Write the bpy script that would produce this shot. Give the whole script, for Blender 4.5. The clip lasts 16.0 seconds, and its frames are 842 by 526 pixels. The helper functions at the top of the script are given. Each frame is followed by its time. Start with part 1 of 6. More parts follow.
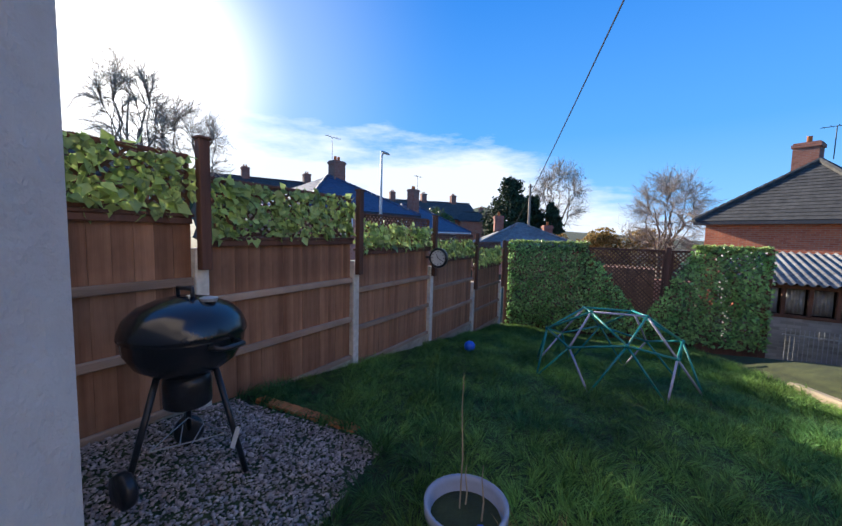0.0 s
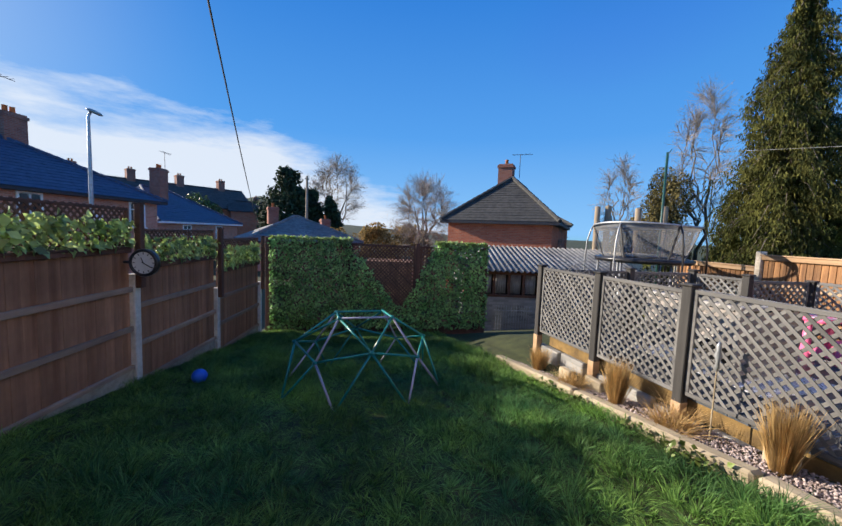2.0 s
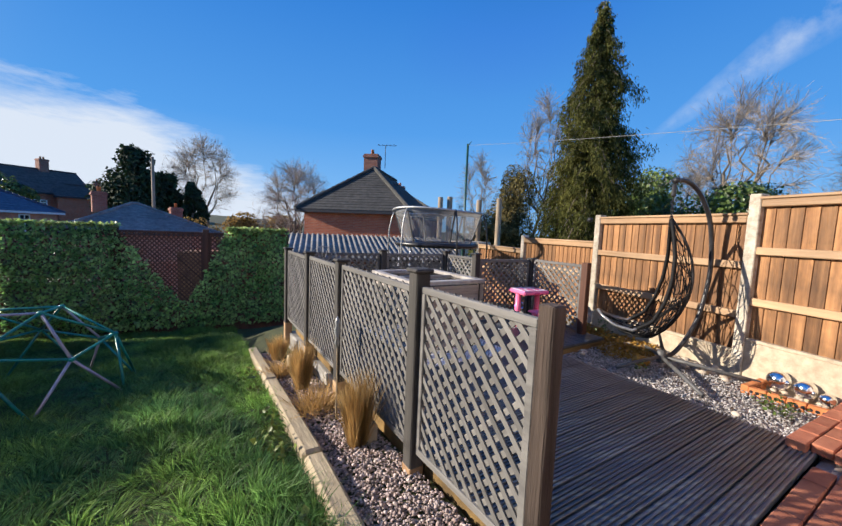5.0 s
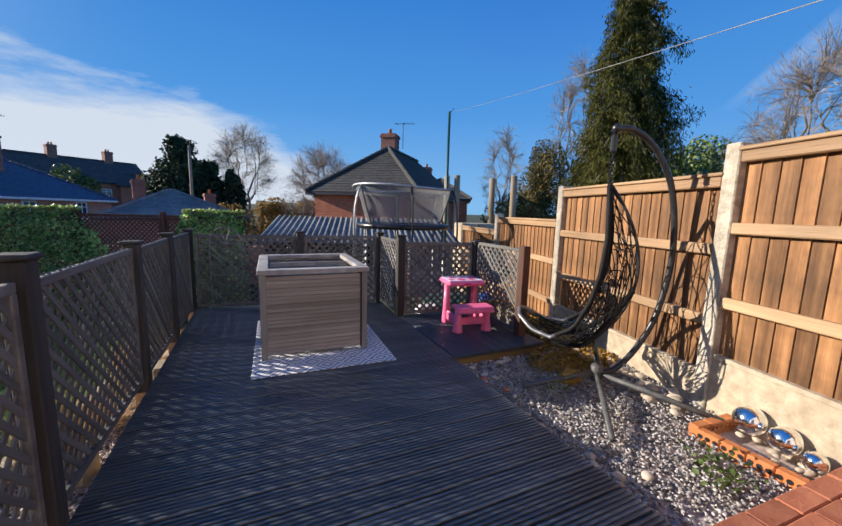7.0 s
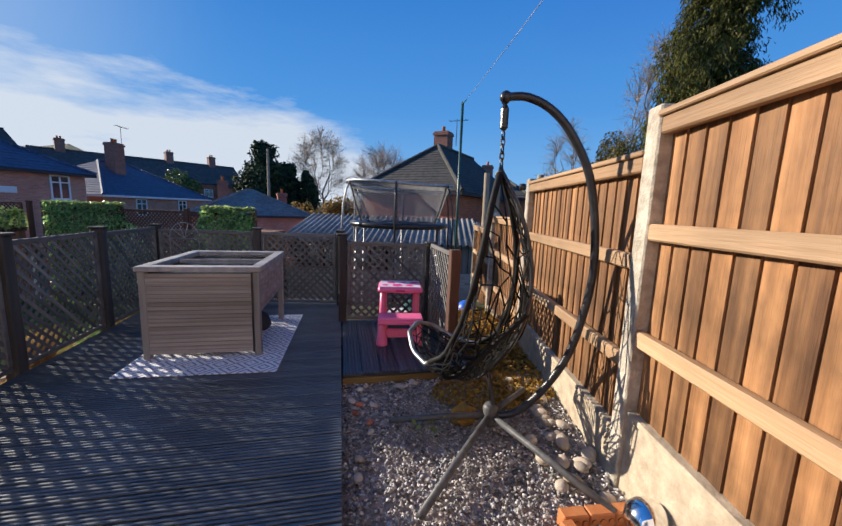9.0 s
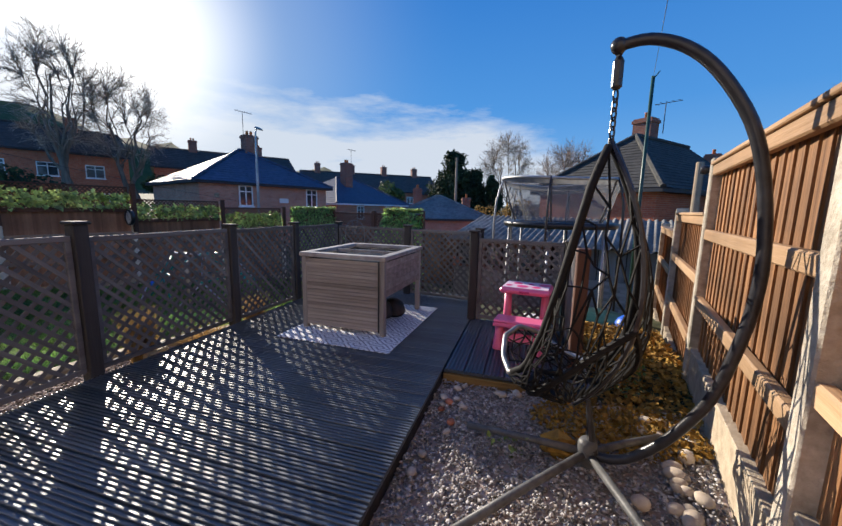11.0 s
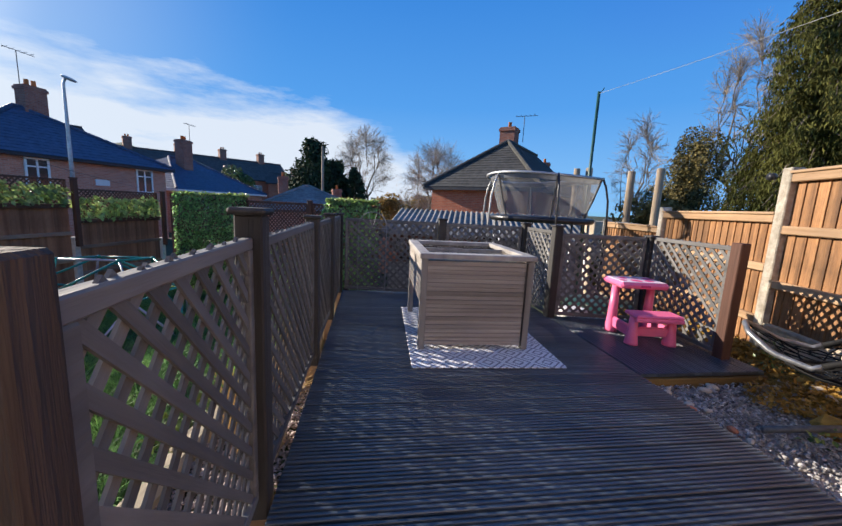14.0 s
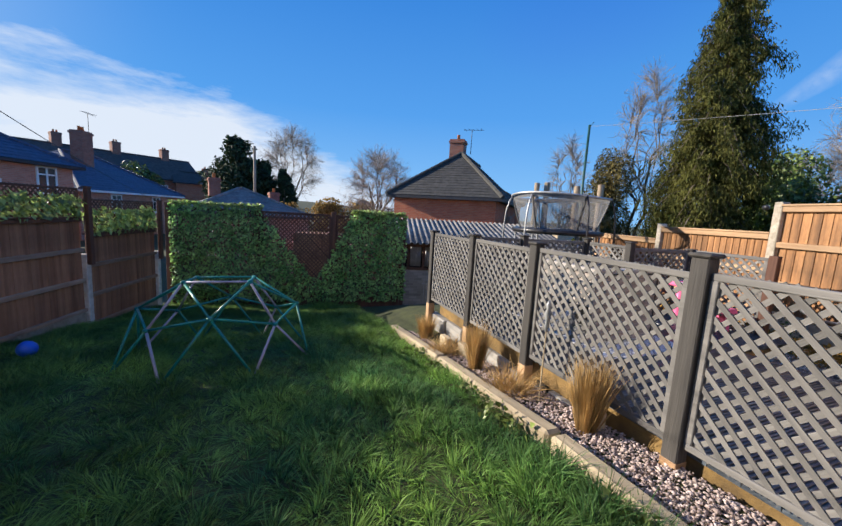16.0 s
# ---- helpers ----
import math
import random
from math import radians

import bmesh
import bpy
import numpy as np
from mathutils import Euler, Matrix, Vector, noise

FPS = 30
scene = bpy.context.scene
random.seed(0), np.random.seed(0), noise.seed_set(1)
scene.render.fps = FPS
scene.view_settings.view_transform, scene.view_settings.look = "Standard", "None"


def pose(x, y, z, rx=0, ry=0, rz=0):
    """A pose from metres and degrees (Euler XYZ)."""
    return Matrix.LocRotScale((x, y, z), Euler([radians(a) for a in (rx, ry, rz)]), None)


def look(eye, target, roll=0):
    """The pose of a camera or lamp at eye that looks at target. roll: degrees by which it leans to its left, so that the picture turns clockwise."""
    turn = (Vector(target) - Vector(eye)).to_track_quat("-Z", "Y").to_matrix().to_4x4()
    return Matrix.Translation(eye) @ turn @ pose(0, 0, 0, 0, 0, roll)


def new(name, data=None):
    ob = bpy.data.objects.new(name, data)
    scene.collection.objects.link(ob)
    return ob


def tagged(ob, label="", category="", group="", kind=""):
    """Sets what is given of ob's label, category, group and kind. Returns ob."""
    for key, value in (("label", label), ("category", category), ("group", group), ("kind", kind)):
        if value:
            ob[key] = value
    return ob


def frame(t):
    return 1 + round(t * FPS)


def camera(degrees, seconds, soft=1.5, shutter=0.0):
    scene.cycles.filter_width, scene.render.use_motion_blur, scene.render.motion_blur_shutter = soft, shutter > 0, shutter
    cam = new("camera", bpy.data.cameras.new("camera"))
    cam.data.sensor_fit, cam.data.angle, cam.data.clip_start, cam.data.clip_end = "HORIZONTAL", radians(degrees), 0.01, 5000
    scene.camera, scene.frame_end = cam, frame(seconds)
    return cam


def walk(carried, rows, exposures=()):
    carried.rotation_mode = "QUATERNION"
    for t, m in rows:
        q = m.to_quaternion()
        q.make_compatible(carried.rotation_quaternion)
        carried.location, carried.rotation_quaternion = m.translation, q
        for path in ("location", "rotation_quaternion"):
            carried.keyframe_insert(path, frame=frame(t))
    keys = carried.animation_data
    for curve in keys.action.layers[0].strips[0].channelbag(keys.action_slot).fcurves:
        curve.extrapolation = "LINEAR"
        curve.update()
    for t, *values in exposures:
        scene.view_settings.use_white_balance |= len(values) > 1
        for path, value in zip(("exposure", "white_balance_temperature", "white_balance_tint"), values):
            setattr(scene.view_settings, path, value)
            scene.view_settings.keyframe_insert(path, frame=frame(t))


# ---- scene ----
cam = camera(99.3, 16.0)
PATH = [
    (0, (1.918, -0.032, 1.249), (1.328, 1.872, 1.087), 1.4),
    (0.5, (2.042, 0.237, 1.23), (1.783, 2.213, 1.067), 1.6),
    (1, (2.227, 0.423, 1.22), (2.264, 2.416, 1.059), 1.7),
    (1.5, (2.327, 0.6, 1.251), (2.62, 2.571, 1.08), 2.0),
    (2, (2.385, 0.69, 1.329), (2.946, 2.602, 1.164), 2.2),
    (2.5, (2.454, 0.644, 1.378), (3.242, 2.476, 1.22), 2.1),
    (3, (2.625, 0.48, 1.364), (3.543, 2.251, 1.215), 2.0),
    (3.5, (3.008, 0.316, 1.346), (3.963, 2.066, 1.193), 1.9),
    (4, (3.488, 0.266, 1.32), (4.495, 1.987, 1.164), 2.1),
    (4.5, (3.96, 0.169, 1.296), (5.014, 1.861, 1.13), 2.3),
    (4.7, (4.173, 0.138, 1.27), (5.227, 1.829, 1.098), 2.3),
    (6.8, (6.062, 0.033, 1.211), (6.931, 1.815, 0.947), 1.5),
    (7, (6.241, 0.042, 1.224), (7.066, 1.843, 0.945), 1.6),
    (7.5, (6.696, 0.042, 1.245), (7.449, 1.872, 0.956), 1.6),
    (8, (7.093, -0.031, 1.269), (7.791, 1.821, 0.976), 1.7),
    (8.2, (7.241, -0.043, 1.265), (7.907, 1.82, 0.969), 1.8),
    (10.3, (8.194, 0.096, 1.218), (7.988, 2.065, 0.934), 1.7),
    (10.5, (8.234, 0.076, 1.224), (7.913, 2.028, 0.929), 1.5),
    (11, (8.275, 0.130, 1.172), (7.717, 2.028, 0.872), 1.2),
    (11.5, (8.166, 0.215, 1.118), (7.520, 2.081, 0.796), 1.4),
    (12, (7.902, 0.285, 1.055), (7.289, 2.159, 0.722), 1.5),
    (12.5, (7.455, 0.395, 1.040), (7.095, 2.334, 0.707), 1.8),
    (13, (6.983, 0.452, 1.034), (6.903, 2.425, 0.712), 2.4),
    (13.5, (6.42, 0.502, 1.053), (6.573, 2.471, 0.738), 2.8),
    (14, (5.859, 0.495, 1.075), (6.145, 2.45, 0.766), 2.8),
    (14.5, (5.255, 0.475, 1.104), (5.681, 2.405, 0.802), 3.0),
    (15, (4.656, 0.475, 1.102), (5.205, 2.376, 0.812), 3.2),
    (15.5, (4.094, 0.564, 1.121), (4.74, 2.435, 0.835), 3.2),
    (16, (3.52, 0.597, 1.156), (4.252, 2.438, 0.887), 3.3),
]

# ---- camera path ----
walk(cam, [(t, look(eye, target, roll)) for t, eye, target, roll in PATH],
     exposures=[(0.0, 1.40), (0.5, 1.15), (1.5, 1.02), (4.5, 1.0), (7.0, 0.84), (11.0, 0.82), (13.0, 0.98), (16.0, 1.02)])

# ---- world and sun ----
SUN = Vector((-0.79, 0.535, 0.335)).normalized()
world = bpy.data.worlds.new("world")
scene.world = world
world.use_nodes = True
wt = world.node_tree
wt.nodes.clear()


def wnode(kind, **sets):
    n = wt.nodes.new(kind)
    for k, v in sets.items():
        n.inputs[int(k[1:])].default_value = v
    return n


def wmath(op, a, b=None, clamp=False):
    n = wt.nodes.new("ShaderNodeMath")
    n.operation, n.use_clamp = op, clamp
    for i, s in enumerate((a, b)):
        if s is None:
            continue
        if isinstance(s, (int, float)):
            n.inputs[i].default_value = s
        else:
            wt.links.new(s, n.inputs[i])
    return n.outputs[0]


sky = wt.nodes.new("ShaderNodeTexSky")
sky.sky_type, sky.sun_disc = "NISHITA", False
sky.sun_elevation = math.asin(SUN.z)
sky.sun_rotation = math.atan2(SUN.x, SUN.y)
sky.air_density, sky.dust_density, sky.ozone_density = 1.0, 0.08, 2.5
coord = wt.nodes.new("ShaderNodeTexCoord")
sep = wt.nodes.new("ShaderNodeSeparateXYZ")
wt.links.new(coord.outputs["Generated"], sep.inputs[0])
X, Y, Z = sep.outputs
# low bank of bright cloud towards the sun, thinning to the right
stretch = wt.nodes.new("ShaderNodeMapping")
stretch.inputs["Scale"].default_value = (2.2, 2.2, 9.0)
wt.links.new(coord.outputs["Generated"], stretch.inputs[0])
wisp = wnode("ShaderNodeTexNoise", i2=1.6, i3=7.0, i4=0.62)
wt.links.new(stretch.outputs[0], wisp.inputs["Vector"])
limit = wmath("SUBTRACT", 0.265, wmath("MULTIPLY", wmath("MAXIMUM", wmath("ADD", X, 0.12), 0.0), 0.46))
over = wmath("SUBTRACT", limit, Z)
edge = wmath("ADD", wmath("MULTIPLY", over, 11.0), wmath("MULTIPLY", wmath("SUBTRACT", wisp.outputs[0], 0.5), 3.6))
bank = wmath("MULTIPLY", wmath("MULTIPLY", edge, 0.9, True), 0.92, True)
front = wmath("MULTIPLY", wmath("ADD", Y, 0.15), 3.0, True)
bank = wmath("MULTIPLY", bank, front)
# one thin broken streak of cloud slanting up on the right
band = wt.nodes.new("ShaderNodeVectorMath")
band.operation = "DOT_PRODUCT"
wt.links.new(coord.outputs["Generated"], band.inputs[0])
band.inputs[1].default_value = (-0.436, 0.464, 0.771)
puff = wnode("ShaderNodeTexNoise", i2=11.0, i3=6.0, i4=0.6)
wt.links.new(coord.outputs["Generated"], puff.inputs["Vector"])
wide = wmath("ADD", wmath("MULTIPLY", wmath("MAXIMUM", wmath("SUBTRACT", 0.46, Y), 0.0), 0.15), 0.008)
core = wmath("SUBTRACT", 1.0, wmath("DIVIDE", wmath("ABSOLUTE", band.outputs["Value"]), wide), True)
right = wmath("MULTIPLY", wmath("SUBTRACT", X, 0.72), 8.0, True)
ends = wmath("MULTIPLY", wmath("SUBTRACT", 0.45, Y), 12.0, True)
streaks = wmath("MULTIPLY", wmath("MULTIPLY", wmath("MULTIPLY", wmath("SUBTRACT", puff.outputs[0], 0.40), 3.6, True), wmath("POWER", core, 0.7)), wmath("MULTIPLY", wmath("MULTIPLY", right, ends), 0.5))
cover = wmath("MAXIMUM", bank, streaks, True)
tint = wt.nodes.new("ShaderNodeMix")
tint.data_type, tint.blend_type = "RGBA", "MULTIPLY"
tint.inputs[0].default_value = 1.0
tint.inputs[7].default_value = (0.33, 0.70, 1.22, 1)
wt.links.new(sky.outputs[0], tint.inputs[6])
mixc = wt.nodes.new("ShaderNodeMix")
mixc.data_type = "RGBA"
wt.links.new(cover, mixc.inputs[0])
calm = wt.nodes.new("ShaderNodeVectorMath")
calm.operation = "MINIMUM"
deep = wt.nodes.new("ShaderNodeValToRGB")
deep.color_ramp.elements[0].position, deep.color_ramp.elements[1].position = 0.02, 0.55
deep.color_ramp.elements[0].color, deep.color_ramp.elements[1].color = (0.23, 0.50, 0.85, 1), (0.028, 0.19, 0.62, 1)
middle = deep.color_ramp.elements.new(0.25)
middle.color = (0.085, 0.32, 0.76, 1)
wt.links.new(Z, deep.inputs[0])
gain = wt.nodes.new("ShaderNodeVectorMath")
gain.operation = "SCALE"
wt.links.new(deep.outputs[0], gain.inputs[0])
wt.links.new(wmath("ADD", wmath("MULTIPLY", wmath("MAXIMUM", wmath("SUBTRACT", -0.05, Y), 0.0), 9.0), 5.0), gain.inputs["Scale"])
wt.links.new(gain.outputs[0], calm.inputs[1])
wt.links.new(tint.outputs[2], calm.inputs[0])
wt.links.new(calm.outputs[0], mixc.inputs[6])
mixc.inputs[7].default_value = (3.5, 3.8, 4.25, 1)
# white veil of thin cloud round the sun
aim = wt.nodes.new("ShaderNodeVectorMath")
aim.operation = "DOT_PRODUCT"
wt.links.new(coord.outputs["Generated"], aim.inputs[0])
aim.inputs[1].default_value = SUN
veil = wmath("POWER", wmath("MULTIPLY", wmath("SUBTRACT", aim.outputs["Value"], 0.94), 16.6, True), 2.8)
glow = wmath("MULTIPLY", wmath("POWER", wmath("MULTIPLY", wmath("SUBTRACT", aim.outputs["Value"], 0.70), 3.4, True), 3.0), 0.5)
pale = wt.nodes.new("ShaderNodeMix")
pale.data_type = "RGBA"
wt.links.new(glow, pale.inputs[0])
wt.links.new(mixc.outputs[2], pale.inputs[6])
pale.inputs[7].default_value = (3.4, 3.9, 4.5, 1)
haze = wt.nodes.new("ShaderNodeMix")
haze.data_type = "RGBA"
wt.links.new(veil, haze.inputs[0])
wt.links.new(pale.outputs[2], haze.inputs[6])
haze.inputs[7].default_value = (8.0, 7.9, 7.8, 1)
back = wnode("ShaderNodeBackground", i1=0.112)
wt.links.new(haze.outputs[2], back.inputs[0])
wt.links.new(back.outputs[0], wt.nodes.new("ShaderNodeOutputWorld").inputs[0])

sun = new("sun", bpy.data.lights.new("sun", "SUN"))
sun.data.energy, sun.data.angle, sun.data.color = 4.6, radians(0.55), (1.0, 0.895, 0.755)
sun.matrix_world = look(SUN * 60, (0, 0, 0))


# ---- materials ----
def mat(name, dark, light, scale=8.0, rough=0.7, bump=0.3, stretch=(1, 1, 1), metal=0.0, spread=0.15, stain=0.25,
        stain_scale=0.9, fine=60.0, island=False, spec=0.4, depth=0.01, through_light=0.0):
    """Two-tone procedural surface: grain, larger stains, fine relief and a little variation from piece to piece."""
    m = bpy.data.materials.new(name)
    m.use_nodes = True
    t = m.node_tree
    b = t.nodes["Principled BSDF"]
    link = t.links.new

    def n(kind):
        return t.nodes.new(kind)
    co, info, mp = n("ShaderNodeTexCoord"), n("ShaderNodeObjectInfo"), n("ShaderNodeMapping")
    shift = n("ShaderNodeVectorMath")
    shift.operation = "SCALE"
    shift.inputs[0].default_value = (17.0, 31.0, 23.0)
    link(info.outputs["Random"], shift.inputs["Scale"])
    link(co.outputs["Object"], mp.inputs["Vector"])
    link(shift.outputs[0], mp.inputs["Location"])
    mp.inputs["Scale"].default_value = stretch
    grain, big, tiny = n("ShaderNodeTexNoise"), n("ShaderNodeTexNoise"), n("ShaderNodeTexNoise")
    for tex, sc, det in ((grain, scale, 6), (big, stain_scale, 4), (tiny, fine, 3)):
        tex.inputs["Scale"].default_value, tex.inputs["Detail"].default_value = sc, det
        tex.inputs["Roughness"].default_value = 0.6
        link(mp.outputs[0] if tex is not big else co.outputs["Object"], tex.inputs["Vector"])
    ramp = n("ShaderNodeValToRGB")
    ramp.color_ramp.elements[0].position, ramp.color_ramp.elements[1].position = 0.33, 0.68
    ramp.color_ramp.elements[0].color, ramp.color_ramp.elements[1].color = (*dark, 1), (*light, 1)
    link(grain.outputs[0], ramp.inputs[0])
    hsv = n("ShaderNodeHueSaturation")
    rnd = n("ShaderNodeMapRange")
    rnd.inputs["To Min"].default_value, rnd.inputs["To Max"].default_value = 1 - spread, 1 + spread
    if island:
        geo = n("ShaderNodeNewGeometry")
        link(geo.outputs["Random Per Island"], rnd.inputs[0])
    else:
        link(info.outputs["Random"], rnd.inputs[0])
    st = n("ShaderNodeMapRange")
    st.inputs["From Min"].default_value, st.inputs["From Max"].default_value = 0.35, 0.65
    st.inputs["To Min"].default_value, st.inputs["To Max"].default_value = 1 - stain, 1 + stain * 0.3
    link(big.outputs[0], st.inputs[0])
    mul = n("ShaderNodeMath")
    mul.operation = "MULTIPLY"
    link(rnd.outputs[0], mul.inputs[0])
    link(st.outputs[0], mul.inputs[1])
    link(mul.outputs[0], hsv.inputs["Value"])
    link(ramp.outputs[0], hsv.inputs["Color"])
    link(hsv.outputs[0], b.inputs["Base Color"])
    rr = n("ShaderNodeMapRange")
    rr.inputs["To Min"].default_value, rr.inputs["To Max"].default_value = max(0.03, rough - 0.12), min(1.0, rough + 0.12)
    link(big.outputs[0], rr.inputs[0])
    link(rr.outputs[0], b.inputs["Roughness"])
    b.inputs["Metallic"].default_value = metal
    b.inputs["Specular IOR Level"].default_value = spec
    if bump:
        add = n("ShaderNodeMath")
        add.operation = "ADD"
        link(grain.outputs[0], add.inputs[0])
        link(tiny.outputs[0], add.inputs[1])
        bm_ = n("ShaderNodeBump")
        bm_.inputs["Strength"].default_value, bm_.inputs["Distance"].default_value = bump, depth
        link(add.outputs[0], bm_.inputs["Height"])
        link(bm_.outputs[0], b.inputs["Normal"])
    if through_light:
        tr, mx = n("ShaderNodeBsdfTranslucent"), n("ShaderNodeMixShader")
        link(hsv.outputs[0], tr.inputs["Color"])
        mx.inputs[0].default_value = through_light
        link(b.outputs[0], mx.inputs[1])
        link(tr.outputs[0], mx.inputs[2])
        link(mx.outputs[0], t.nodes["Material Output"].inputs[0])
    return m


LONG = (1, 1, 0.06)     # grain along z
ALONG = (0.06, 1, 1)    # grain along x
M_SOIL = mat("soil", (0.03, 0.035, 0.012), (0.06, 0.07, 0.02), 6, 0.95, 0.6)
M_FIELD = mat("field", (0.035, 0.05, 0.015), (0.07, 0.09, 0.03), 0.4, 0.95, 0.2, stain_scale=0.05)
M_GRASS = mat("grass", (0.06, 0.165, 0.065), (0.27, 0.44, 0.09), 0.9, 0.55, 0, spread=0.65, stain=0.5, stain_scale=0.9, island=True, spec=0.22, through_light=0.5)
M_DRY = mat("dry_grass", (0.36, 0.22, 0.08), (0.62, 0.42, 0.18), 6, 0.8, 0, spread=0.35, island=True, through_light=0.3)
M_FENCE = mat("weathered_fence", (0.26, 0.108, 0.05), (0.54, 0.262, 0.142), 7, 0.7, 0.5, LONG, spread=0.16, stain=0.5, stain_scale=1.7)
M_RAIL = mat("weathered_rail", (0.27, 0.165, 0.105), (0.47, 0.32, 0.225), 7, 0.8, 0.5, ALONG, spread=0.15, stain=0.4)
M_ORANGE = mat("fresh_fence", (0.13, 0.056, 0.02), (0.40, 0.20, 0.083), 13, 0.65, 0.8, LONG, spread=0.32, stain=0.55, stain_scale=3.5)
# near-black colour for sheets that stand in for shade
M_SHADESHEET = mat("shade_sheet", (0.012, 0.007, 0.004), (0.03, 0.017, 0.01), 7, 0.9, 0.3, LONG)
M_ORAIL = mat("fresh_rail", (0.29, 0.17, 0.085), (0.52, 0.34, 0.195), 6, 0.62, 0.45, ALONG, spread=0.12, stain=0.3)
M_CREAM = mat("cream_concrete", (0.54, 0.49, 0.41), (0.74, 0.68, 0.59), 16, 0.9, 0.5, stain=0.3)
M_SANDPOST = mat("sandy_concrete", (0.36, 0.31, 0.24), (0.58, 0.52, 0.43), 18, 0.9, 0.7, stain=0.4, stain_scale=2.5)
M_CONC = mat("concrete", (0.33, 0.265, 0.19), (0.50, 0.42, 0.31), 14, 0.9, 0.4, stain=0.3)
M_BROWNPOST = mat("brown_post", (0.085, 0.036, 0.022), (0.17, 0.075, 0.045), 7, 0.75, 0.5, LONG, stain=0.3)
M_GREYPOST = mat("grey_post", (0.027, 0.025, 0.024), (0.072, 0.066, 0.060), 8, 0.75, 0.5, LONG, stain=0.35)
M_GREYSLAT = mat("grey_slat", (0.10, 0.096, 0.092), (0.235, 0.224, 0.21), 8, 0.8, 0.4, ALONG, spread=0.2, stain=0.3)
M_BROWNSLAT = mat("brown_slat", (0.11, 0.05, 0.03), (0.2, 0.095, 0.055), 8, 0.8, 0.4, ALONG, spread=0.2)
M_WORN = mat("worn_post", (0.026, 0.018, 0.014), (0.105, 0.074, 0.058), 14, 0.85, 0.7, LONG, stain=0.5, depth=0.02)
M_DECK = mat("deck_board", (0.030, 0.043, 0.060), (0.092, 0.114, 0.142), 9, 0.40, 0.35, ALONG, spread=0.2, stain=0.4, stain_scale=1.6, spec=1.0)
M_FASCIA = mat("mossy_fascia", (0.12, 0.075, 0.03), (0.25, 0.155, 0.05), 7, 0.85, 0.5, ALONG, stain=0.5)
M_IVY = mat("ivy_leaf", (0.19, 0.40, 0.10), (0.42, 0.62, 0.22), 3, 0.36, 0, spread=0.65, stain=0.2, island=True, spec=0.7, through_light=0.55)
M_IVYPALE = mat("ivy_pale_leaf", (0.22, 0.33, 0.08), (0.46, 0.55, 0.20), 3, 0.4, 0, spread=0.55, stain=0.2, island=True, spec=0.6, through_light=0.4)
M_STONE = mat("gravel_stone", (0.22, 0.20, 0.195), (0.55, 0.52, 0.50), 12, 0.85, 0.3, spread=0.5, island=True, stain=0.15)
M_PLUM = mat("plum_gravel", (0.26, 0.19, 0.17), (0.55, 0.455, 0.42), 12, 0.85, 0.3, spread=0.45, island=True, stain=0.15)
M_PEBBLE = mat("pebble", (0.34, 0.27, 0.20), (0.55, 0.47, 0.38), 9, 0.7, 0.15, spread=0.3, stain=0.15)
M_LOG = mat("edging_timber", (0.32, 0.25, 0.16), (0.56, 0.46, 0.31), 6, 0.8, 0.6, (1, 0.06, 1), stain=0.35)
M_MOSS = mat("moss", (0.20, 0.105, 0.018), (0.46, 0.27, 0.05), 14, 0.95, 0.6)
M_WICKER = mat("wood_plank_grey", (0.26, 0.22, 0.19), (0.50, 0.44, 0.39), 11, 0.7, 0.5, (0.05, 1, 1.6), spread=0.14, stain=0.25)
M_GREYFRAME = mat("planter_frame", (0.25, 0.225, 0.205), (0.43, 0.40, 0.37), 9, 0.65, 0.4, LONG, stain=0.25)
M_DARKTOP = mat("planter_liner", (0.03, 0.032, 0.036), (0.09, 0.095, 0.10), 9, 0.25, 0.2)
M_PINK = mat("pink_plastic", (0.86, 0.155, 0.32), (0.90, 0.19, 0.36), 3, 0.35, 0.05, spread=0.05, stain=0.12)
M_PALEPINK = mat("pale_pink_top", (0.82, 0.55, 0.69), (0.92, 0.80, 0.88), 9, 0.35, 0.05, stain=0.1)
M_HOTPINK = mat("hot_pink_print", (0.70, 0.03, 0.20), (0.78, 0.06, 0.26), 4, 0.35, 0.0)
M_BLACK = mat("black_metal", (0.016, 0.016, 0.018), (0.035, 0.035, 0.04), 20, 0.3, 0.12, stain=0.3)
M_ENAMEL = mat("black_enamel", (0.014, 0.014, 0.016), (0.024, 0.024, 0.028), 14, 0.16, 0.04, stain=0.2, spec=0.7)
M_SILVER = mat("worn_rim", (0.22, 0.22, 0.22), (0.4, 0.39, 0.38), 18, 0.38, 0.15, metal=0.6)
M_GREYTUBE = mat("scuffed_tube", (0.055, 0.055, 0.058), (0.14, 0.138, 0.135), 16, 0.5, 0.2, stain=0.3)
M_WICKBLACK = mat("black_wicker", (0.005, 0.005, 0.005), (0.014, 0.013, 0.013), 30, 0.7, 0.2, spec=0.2)
M_TERRA = mat("terracotta", (0.50, 0.16, 0.05), (0.66, 0.25, 0.09), 10, 0.8, 0.3, spread=0.1)
M_STEEL = mat("mirror_steel", (0.82, 0.82, 0.82), (0.9, 0.9, 0.9), 4, 0.06, 0.0, metal=1.0, stain=0.05)
M_BRICK = mat("brick_wall", (0.33, 0.10, 0.055), (0.52, 0.20, 0.11), 5, 0.9, 0.4, stain=0.2)
